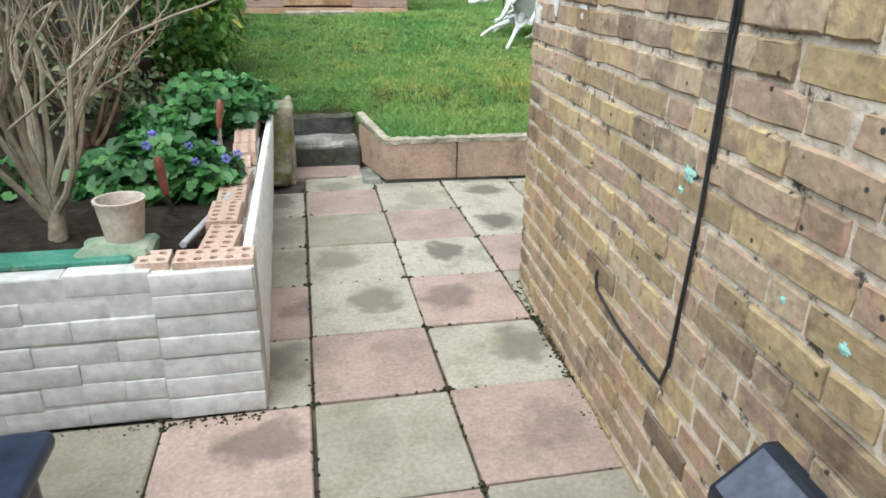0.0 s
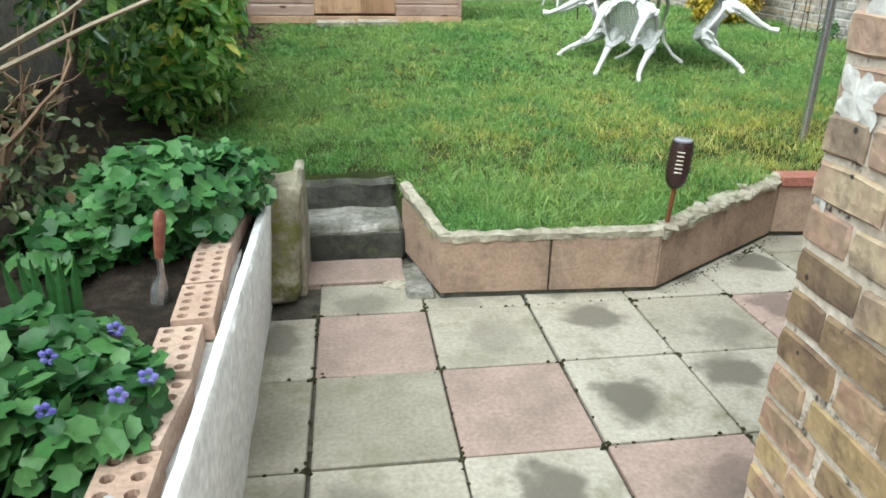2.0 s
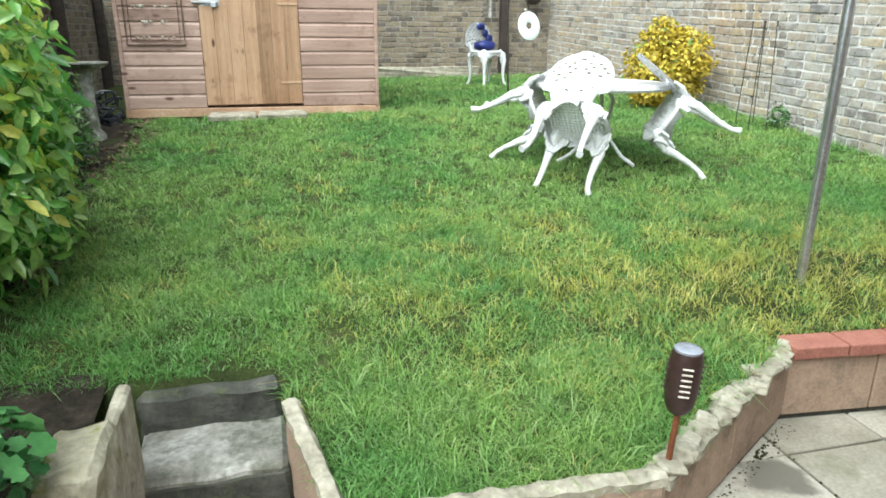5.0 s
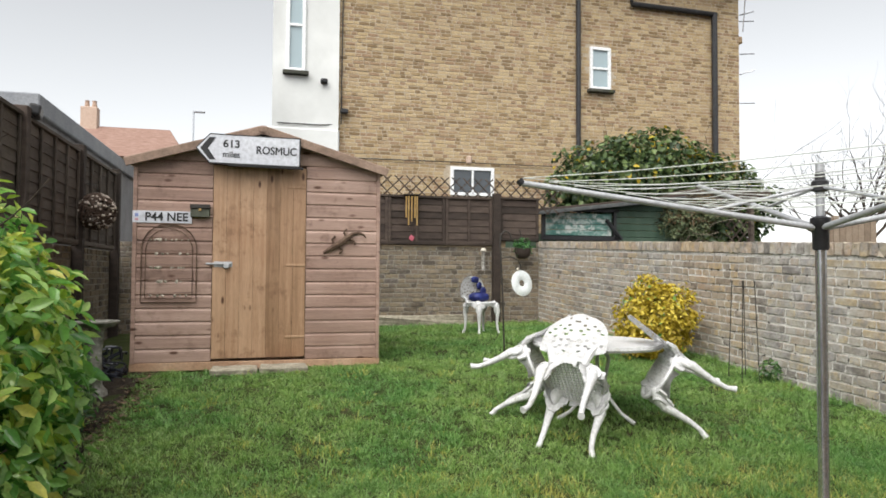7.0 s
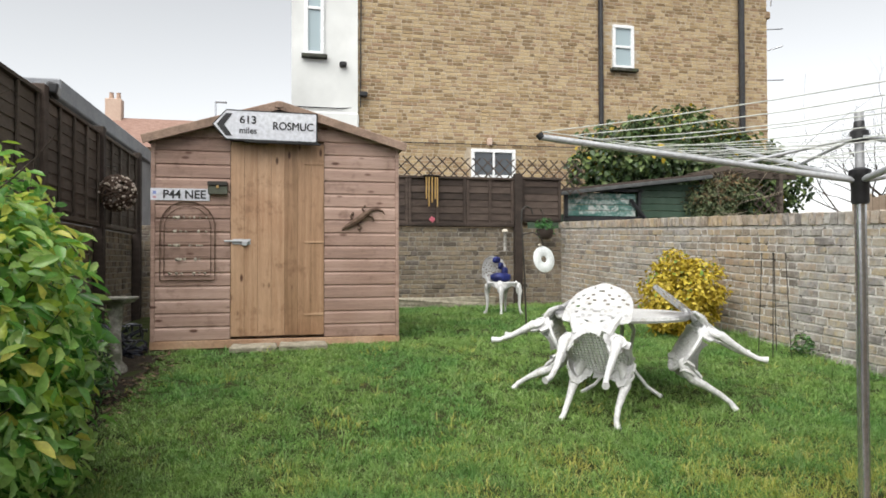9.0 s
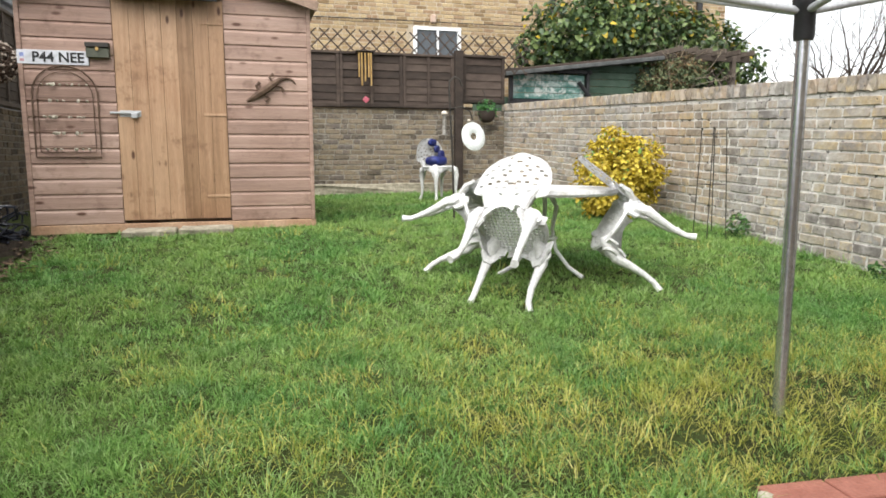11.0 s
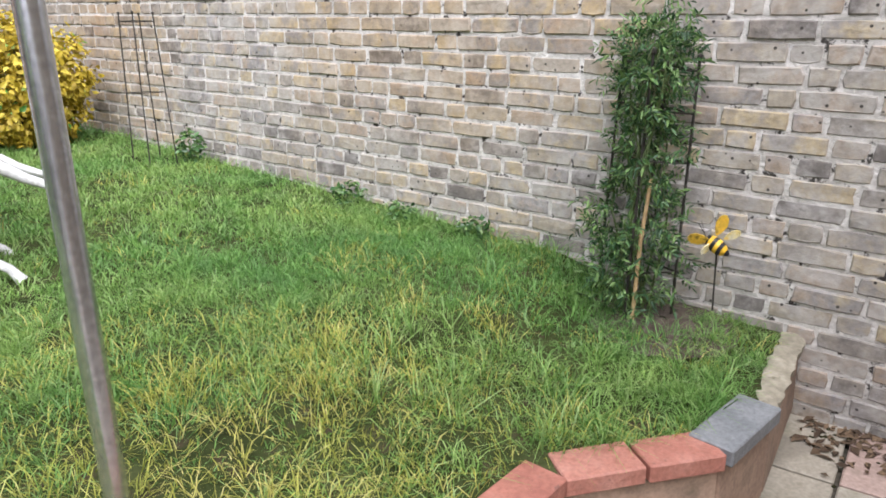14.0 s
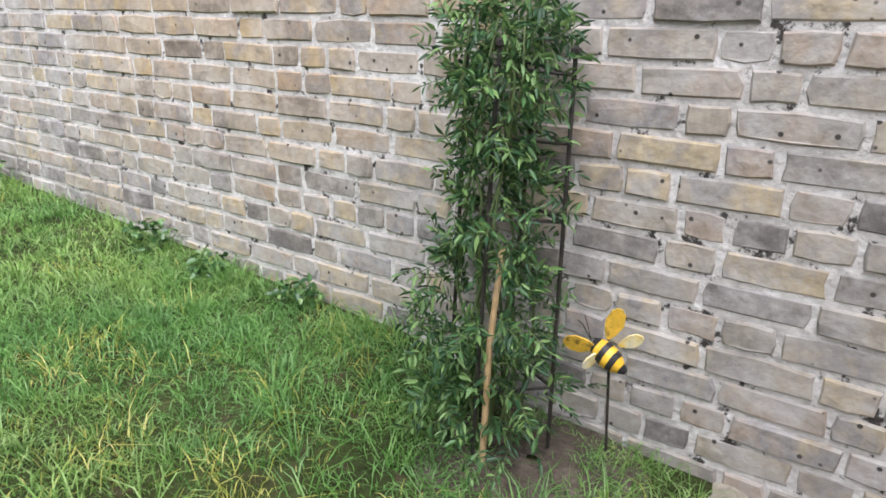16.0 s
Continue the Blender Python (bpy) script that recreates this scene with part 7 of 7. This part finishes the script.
for k in range(13):
    bm = bmesh.new()
    a = 2 * math.pi * k / 13 + rnd.uniform(-0.3, 0.3)
    tilt = rnd.uniform(0.15, 0.75)
    branch(bm, Vector((0.012 * math.cos(a), 0.012 * math.sin(a), rnd.uniform(0.08, 0.2))), Vector((math.cos(a) * tilt, math.sin(a) * tilt, 1)).normalized(), rnd.uniform(0.38, 0.52), 0.012, 3, rnd, 0.42, 0.16, 6, 5, None, (2, 4))
    part("limb", bm, M_TWIG, bare, smooth=True)


# low leafy plants in the bed
def bed_plant(name, base, blobs, n, size, mat, label, seed, flowers=0):
    r = np.random.default_rng(seed)
    ob = empty(name, Matrix.Translation(base), label, "plant")
    P, O = clump(n, blobs, r, 0.55, 0.25)
    P = P - np.array(base)
    ok = P[:, 2] > -0.03
    P, O = P[ok], O[ok]
    O = unit(O * 0.6 + np.array([0, -0.15, 0.9]))
    round_leaves("leaves", P, O, size, mat, ob, r)
    bm = bmesh.new()
    for k in range(60):
        p = P[r.integers(len(P))]
        add_tube(bm, [(p[0] * 0.5, p[1] * 0.5, -0.03), (p[0] * 0.8, p[1] * 0.8, p[2] * 0.5), tuple(p)], 0.0025, 4)
    part("stem_cluster", bm, M_STEM, ob)
    for k in range(flowers):
        p = P[r.integers(len(P))]
        o = r.normal(0, 0.01, 3)
        bm = bmesh.new()
        for q in range(5):
            a = 2 * math.pi * q / 5
            c = Vector((p[0] + o[0] + 0.012 * math.cos(a), p[1] + o[1] - 0.006, max(p[2], 0.10) + 0.035 + 0.012 * math.sin(a)))
            bmesh.ops.create_icosphere(bm, subdivisions=1, radius=0.0085, matrix=Matrix.Translation(c) @ Matrix.Diagonal((1, 0.45, 1, 1)))
        part("flower", bm, M_FLOWER, ob, "violet-blue flower")
    return ob


bed_plant("violet_plant", (-0.62, 2.78, 0.42), [((-0.60, 2.80, 0.49), (0.27, 0.28, 0.14)), ((-0.42, 2.75, 0.47), (0.16, 0.20, 0.11)), ((-0.78, 2.84, 0.45), (0.15, 0.2, 0.10))], 1500, 0.056, L_VIOLET, "leafy violet plant with blue flowers in the bed", 201, 10)
bed_plant("leafy_plant", (-0.50, 3.85, 0.44), [((-0.50, 3.85, 0.56), (0.27, 0.36, 0.17)), ((-0.33, 4.02, 0.56), (0.17, 0.26, 0.12)), ((-0.70, 3.7, 0.50), (0.22, 0.28, 0.12))], 2100, 0.060, L_VIOLET, "spreading light green leafy plant by the steps", 202)
bed_plant("leafy_plant", (-1.15, 2.75, 0.43), [((-1.15, 2.80, 0.48), (0.14, 0.16, 0.10))], 160, 0.05, L_VIOLET, "small leafy plant behind the bare shrub", 203)
shrub("rose_shrub", (-1.05, 3.55, 0.42), [((-1.05, 3.55, 0.78), (0.34, 0.38, 0.30)), ((-0.85, 3.85, 0.72), (0.22, 0.26, 0.24))], 900, 0.045, L_SAGE, "straggly rose shrub with sparse grey-green and reddish leaves", 204, 0.6, (L_DRY, 0.35), 7, surf("brown_canes", [(0.10, 0.06, 0.035), (0.16, 0.10, 0.06), (0.22, 0.15, 0.1)], 12, 0.8, 0.2, 60), 0.15)
iris = empty("iris_plant", pose(-0.62, 3.15, 0.41), "upright green sword-shaped leaves in the bed", "plant")
for k in range(6):
    bm = bmesh.new()
    a = -0.25 + 0.1 * k
    pts = [(0.02 * k - 0.05 + a * z_ * 0.5, 0.01 * (k % 2), z_) for z_ in (0, 0.07, 0.15, 0.22)]
    w = (0.012, 0.015, 0.012, 0.001)
    vv = []
    for (x, y, z_), h in zip(pts, w):
        vv.append((bm.verts.new((x - h, y, z_)), bm.verts.new((x, y - 0.004, z_)), bm.verts.new((x + h, y, z_)), bm.verts.new((x, y + 0.003, z_))))
    for a0, a1 in zip(vv, vv[1:]):
        for q in range(4):
            bm.faces.new((a0[q], a0[(q + 1) % 4], a1[(q + 1) % 4], a1[q]))
    part("blade", bm, L_VIOLET, iris)

# golden shrub by the wall
shrub("golden_shrub", (4.17, 8.78, lawn_z(4.17, 8.78)), [((4.15, 8.78, 1.17), (0.40, 0.36, 0.36)), ((4.0, 8.72, 1.05), (0.28, 0.30, 0.28)), ((4.3, 8.7, 1.25), (0.26, 0.3, 0.28)), ((4.1, 8.8, 1.42), (0.20, 0.2, 0.2)), ((4.15, 8.75, 0.95), (0.36, 0.32, 0.18))],
      9500, 0.046, L_YELLOW, "dense golden-yellow variegated shrub against the brick wall", 301, 0.6, (L_LAUREL, 0.06), 2)

# climber on the obelisk
r = np.random.default_rng(77)
climb = empty("climbing_plant", pose(4.52, 4.74, gz), "dark green climbing plant with narrow leaves on the obelisk", "climbing plant")
rnd = random.Random(21)
tips_ = []
for k in range(9):
    bm = bmesh.new()
    pts = []
    x, y = rnd.uniform(-0.06, 0.06), rnd.uniform(-0.06, 0.06)
    for q in range(9):
        z_ = q * 0.125
        x += rnd.uniform(-0.035, 0.035) + 0.004
        y += rnd.uniform(-0.04, 0.04)
        x, y = max(-0.12, min(0.11, x)), max(-0.13, min(0.13, y))
        pts.append((x, y, z_))
    add_tube(bm, pts, [0.005 - 0.0003 * q for q in range(9)], 5)
    part("stem", bm, M_STEM, climb)
BLOB = [((-0.02, 0.0, 0.16), (0.17, 0.17, 0.14)), ((-0.03, 0.02, 0.36), (0.15, 0.18, 0.18)), ((0.0, -0.01, 0.60), (0.12, 0.12, 0.16)), ((0.02, 0.02, 0.80), (0.11, 0.11, 0.16)), ((0.04, 0.02, 0.90), (0.13, 0.16, 0.14)), ((0.05, 0.0, 1.0), (0.10, 0.15, 0.08))]
BLOB.append(((0.07, 0.0, 1.08), (0.05, 0.06, 0.12)))
P, O = clump(1000, BLOB, r, 0.35, 0.6, 9)
# pinnate sprays: a thin stalk with seven leaflets
ax = unit(O * 1.0 + r.normal(0, 0.55, O.shape) - np.array([0, 0, 0.15]))
PP, OO = [], []
side_ = unit(np.cross(ax, r.normal(0, 1, ax.shape)))
for k, (a, b) in enumerate(((0.25, 1), (0.25, -1), (0.55, 1), (0.55, -1), (0.85, 1), (0.85, -1), (1.0, 0))):
    PP.append(P + ax * 0.052 * a)
    OO.append(unit(ax * (0.55 if b else 1.2) + side_ * b + r.normal(0, 0.12, ax.shape)))


def leaflets(name, pos, way, size, mat, parent, r):
    """Narrow pointed leaflets that lie along their way, faces up and outward."""
    n = len(pos)
    s_ = unit(np.cross(way, np.array([[0, 0, 1.0]]) + r.normal(0, 0.45, (n, 3))))
    nn = np.cross(s_, way)
    L = (size * r.uniform(0.7, 1.3, n))[:, None]
    W = L * 0.30
    p = [pos, pos + way * L * 0.35 + s_ * W * 0.5 + nn * W * 0.12, pos + way * L * 0.7 + s_ * W * 0.32, pos + way * L - nn * L * 0.16,
         pos + way * L * 0.7 - s_ * W * 0.32, pos + way * L * 0.35 - s_ * W * 0.5 + nn * W * 0.12]
    v = np.stack(p, 1).reshape(-1, 3)
    b = np.arange(n)[:, None] * 6
    ob = new(name, np_mesh(name, v, np.concatenate([b + np.array([[0, 1, 2, 3]]), b + np.array([[0, 3, 4, 5]])]), mat))
    ob.parent = parent
    ob["kind"] = "stuff"
    return ob


leaflets("leaves", np.concatenate(PP), np.concatenate(OO), 0.031, L_JASMINE, climb, r)
bm = bmesh.new()
for a, b in zip(P[::2], (P + ax * 0.06)[::2]):
    add_tube(bm, [tuple(a), tuple(b)], 0.0012, 3, cap=False)
stalks = part("stalk_run", bm, M_STEM, climb)
stalks["kind"] = "stuff"

# ivy mass and scrub beyond the wall
shrub("ivy_mass", (8.0, 15.2, 1.5), [((7.2, 15.3, 3.65), (1.25, 0.7, 0.75)), ((8.3, 15.4, 3.75), (1.5, 0.7, 0.95)), ((9.6, 15.4, 3.45), (1.2, 0.7, 0.8)), ((10.6, 15.5, 3.15), (0.8, 0.6, 0.65)), ((6.4, 15.4, 3.35), (0.6, 0.5, 0.45)), ((9.6, 15.2, 2.7), (1.3, 0.5, 0.7))],
      15000, 0.13, L_IVY, "large mass of dark green ivy beyond the garden wall", 401, 0.7, (L_YELLOW, 0.05), 6, category="ivy")
shrub("dry_climber", (8.0, 14.0, 2.0), [((8.0, 13.95, 2.62), (0.55, 0.3, 0.36)), ((8.5, 14.0, 2.9), (0.45, 0.35, 0.3))], 5200, 0.075, L_SAGE, "half-bare straw-coloured climber over the pergola", 402, 0.4, (L_DRY, 0.5), 10, M_TWIG, 0.2)
tr_ = empty("bare_tree", pose(30.5, 31.0, 0), "bare winter tree in the distance", "tree")
bm = bmesh.new()
branch(bm, Vector((0, 0, 0)), Vector((0.02, 0, 1)), 5.0, 0.20, 0, random.Random(61), 0.3, 0.2, 8)
part("trunk", bm, M_BARK, tr_, smooth=True)
for k in range(7):
    bm = bmesh.new()
    a = k * 0.9
    branch(bm, Vector((0, 0, 3.2 + 0.25 * k)), Vector((math.cos(a), math.sin(a), 0.9)).normalized(), 2.6, 0.09, 4, random.Random(62 + k), 0.55, 0.15, 5, 4, None, (2, 3))
    part("limb", bm, M_BARK, tr_, smooth=True)
copy_thing(tr_, pose(27.7, 28.9, -1.2, 0, 0, 40))
rr2 = np.random.default_rng(88)
P, O = clump(260, [((0, 0, 0.20), (0.16, 0.14, 0.14))], rr2, 0.3)
leaves("leaves", P, O, 0.06, L_VIOLET, hp, rr2, 0.5, 0.5)

# ---- grass ----
def in_lawn(x, y):
    out = np.ones(len(x), bool)
    ey = np.interp(x, [p[0] for p in EDGE[1:]], [p[1] for p in EDGE[1:]])
    out &= (x < 4.69) & (y < 13.12)
    bord = -0.74 - 0.06 * np.sin(y * 2.1) - 0.10 * np.sin(y * 9.3) * np.sin(y * 5.1) - 0.08 * np.sin(x * 40 + y * 61)
    out &= x > bord
    left = x < 0.46
    out &= np.where(left, np.where(x < 0.345, y > 4.885, y > 4.13 + (0.46 - x) / 0.115 * 0.515), y > ey + np.where((x > 2.2) & (x < 4.1), 0.112, np.where(x > 4.05, 0.075, 0.045)))
    out &= ~((x > -0.9) & (x < 1.36) & (y > 9.03) & (y < 11.0))
    out &= ~((x > -0.18) & (x < 0.68) & (y > 8.78) & (y < 9.1))
    out &= ~((((x - 4.50) / 0.15) ** 2 + ((y - 4.64) / 0.11) ** 2) < 1 + 0.8 * np.sin(x * 31) * np.sin(y * 27))
    return out


def lawn_zs(x, y):
    return -0.033 + 0.0144 * x + 0.0868 * np.minimum(y, 8.8) + 0.006 * np.maximum(0, y - 8.8) - 0.08 * np.clip((5.15 - y) / 0.35, 0, 1)


def grass(name, x0, x1, y0, y1, clumps, per, hgt, wid, mat, seed, label, patch=None, spread=0.022):
    r = np.random.default_rng(seed)
    n = int(clumps * (x1 - x0) * (y1 - y0))
    cx, cy = r.uniform(x0, x1, n), r.uniform(y0, y1, n)
    if patch is not None:
        w = np.array([patch(a, b) for a, b in zip(cx, cy)])
        k = r.random(n) < w
        cx, cy = cx[k], cy[k]
        n = len(cx)
    ch = hgt * r.uniform(0.4, 1.35, n)
    x = np.repeat(cx, per) + r.normal(0, spread, n * per)
    y = np.repeat(cy, per) + r.normal(0, spread, n * per)
    h = np.repeat(ch, per) * r.uniform(0.6, 1.2, n * per)
    dx_ = (x - np.repeat(cx, per)) / spread
    dy_ = (y - np.repeat(cy, per)) / spread
    ok = in_lawn(x, y)
    x, y, h, dx_, dy_ = x[ok], y[ok], h[ok], dx_[ok], dy_[ok]
    m = len(x)
    z = lawn_zs(x, y) - 0.02
    lean = np.stack([dx_ * 0.55 + r.normal(0, 0.62, m), dy_ * 0.55 + r.normal(0, 0.62, m)], 1)
    a = r.uniform(0, 2 * np.pi, m)
    sx, sy = np.cos(a) * wid / 2, np.sin(a) * wid / 2
    p0 = np.stack([x, y, z], 1)
    up1 = np.stack([lean[:, 0] * h * 0.35, lean[:, 1] * h * 0.35, h * 0.60], 1)
    up2 = np.stack([lean[:, 0] * h * 1.1, lean[:, 1] * h * 1.1, h * (1.0 - 0.22 * np.clip((lean ** 2).sum(1), 0, 2.5))], 1)
    s = np.stack([sx, sy, np.zeros(m)], 1)
    v = np.stack([p0 - s, p0 + s, p0 + up1 + s * 0.75, p0 + up1 - s * 0.75, p0 + up2 + s * 0.12, p0 + up2 - s * 0.12], 1).reshape(-1, 3)
    b = np.arange(m)[:, None] * 6
    q = np.concatenate([b + np.array([[0, 1, 2, 3]]), b + np.array([[3, 2, 4, 5]])])
    ob = new(name, np_mesh(name, v, q, mat))
    return tagged(ob, label, "grass", kind="stuff")


G_GREEN = surf("green_grass", [(0.115, 0.235, 0.05), (0.27, 0.43, 0.105), (0.52, 0.62, 0.27)], 8.0, 0.5, 0.0, 30, 0.45, island=True, transl=0.35, tint=(0.66, 0.84, 0.80), tint_scale=1.3, tint2=(0.62, 0.72, 0.66), tint2_scale=8.0, spec=0.4)
G_YELLOW = surf("yellowed_grass", [(0.32, 0.36, 0.065), (0.52, 0.50, 0.12), (0.72, 0.65, 0.27)], 6.0, 0.65, 0.0, 30, 0.5, island=True, transl=0.35, tint=(0.78, 0.88, 0.75), tint_scale=2.5, spec=0.3)


def thin(x, y):
    """Where the sward is sparse and the soil shows."""
    return math.exp(-(((x - 3.8) / 0.75) ** 2 + ((y - 4.85) / 0.5) ** 2)) * (0.75 + 1.0 * noise.noise((x * 4, y * 4, 6)))


def worn(x, y):
    """How yellowed the lawn is: worn round the dryer and along the walked line."""
    d = math.exp(-(((x - 2.55) / 1.1) ** 2 + ((y - 5.05) / 0.65) ** 2)) + 0.18 * math.exp(-(((x - 3.9) / 0.8) ** 2 + ((y - 5.0) / 0.7) ** 2)) + 0.2 * math.exp(-(((x - 0.9) / 0.8) ** 2 + ((y - 5.9) / 1.0) ** 2))
    return max(0.03, min(1.0, 1.25 * d - 0.05 + 0.6 * noise.noise((x * 2.6, y * 2.6, 3)) - 0.5 * thin(x, y)))


def lush(x, y):
    return max(0.15, min(1.0, 1.0 - 0.8 * worn(x, y) - 0.75 * thin(x, y) + 0.45 * noise.noise((x * 3.1, y * 3.1, 9))))


patch_n = 40
verts = [(4.5 + 0.30 * q * math.cos(a), 4.62 + 0.27 * q * math.sin(a), lawn_z(4.5 + 0.30 * q * math.cos(a), 4.62 + 0.27 * q * math.sin(a)) + 0.010 - 0.02 * q + 0.012 * noise.noise((9 * q * math.cos(a), 9 * q * math.sin(a), 1))) for q in (0.05, 0.3, 0.55, 0.8, 1.0) for a in np.linspace(0, 2 * math.pi, patch_n, endpoint=False)]
verts = [(min(x, 4.71), max(y, 4.20), z) for x, y, z in verts]
faces = [(k * patch_n + i, k * patch_n + (i + 1) % patch_n, (k + 1) * patch_n + (i + 1) % patch_n, (k + 1) * patch_n + i) for k in range(4) for i in range(patch_n)]
bare_patch = new("bare_soil", mesh_of("bare_soil", verts, faces, surf("brown_soil", [(0.045, 0.035, 0.025), (0.085, 0.067, 0.05), (0.14, 0.115, 0.09)], 22, 1.0, 1.0, 80), True))
tagged(bare_patch, "patch of bare brown soil round the climber", "soil", kind="structure")
grass("lawn_grass", -1.2, 4.7, 4.05, 6.2, 760, 22, 0.045, 0.0038, G_GREEN, 1, "short green lawn grass with tufts", lush)
grass("lawn_grass", -1.2, 4.7, 6.2, 9.1, 460, 16, 0.045, 0.0054, G_GREEN, 2, "short green lawn grass with tufts", lush)
grass("lawn_grass", 1.2, 4.7, 9.1, 13.1, 170, 12, 0.06, 0.008, G_GREEN, 3, "short green lawn grass with tufts")
grass("dry_grass", -1.2, 4.7, 4.05, 6.4, 440, 13, 0.058, 0.0034, G_YELLOW, 4, "yellowed longer grass in worn patches", worn, 0.03)
grass("dry_grass", -1.2, 4.7, 6.4, 9.0, 120, 10, 0.065, 0.005, G_YELLOW, 5, "yellowed longer grass in worn patches", worn, 0.03)
grass("edge_grass", 0.5, 2.2, 4.1, 4.75, 260, 14, 0.085, 0.004, G_GREEN, 6, "long green grass along the lawn edge", None, 0.02)
grass("edge_grass", 4.55, 4.69, 4.8, 13.0, 160, 12, 0.085, 0.005, G_GREEN, 7, "long green grass along the foot of the wall", None, 0.03)
grass("edge_grass", 3.2, 4.5, 4.3, 5.2, 70, 16, 0.095, 0.0045, G_GREEN, 8, "long rough grass tufts by the corner of the lawn", None, 0.02)
for x, y, n_, h in ((4.60, 6.30, 60, 0.10), (4.58, 7.62, 110, 0.17), (4.62, 5.55, 50, 0.07), (4.60, 5.95, 40, 0.06)):
    rw_ = np.random.default_rng(int(x * 100 + y * 10))
    weed = empty("weed", pose(x, y, lawn_z(x, y)), "small green weed at the foot of the brick wall", "weed")
    P, O = clump(n_ * 2, [((0, 0, h * 0.5), (0.07, 0.09, h * 0.6))], rw_, 0.3)
    leaves("leaves", P, O, 0.035, L_DARK, weed, rw_, 0.6, 0.1)
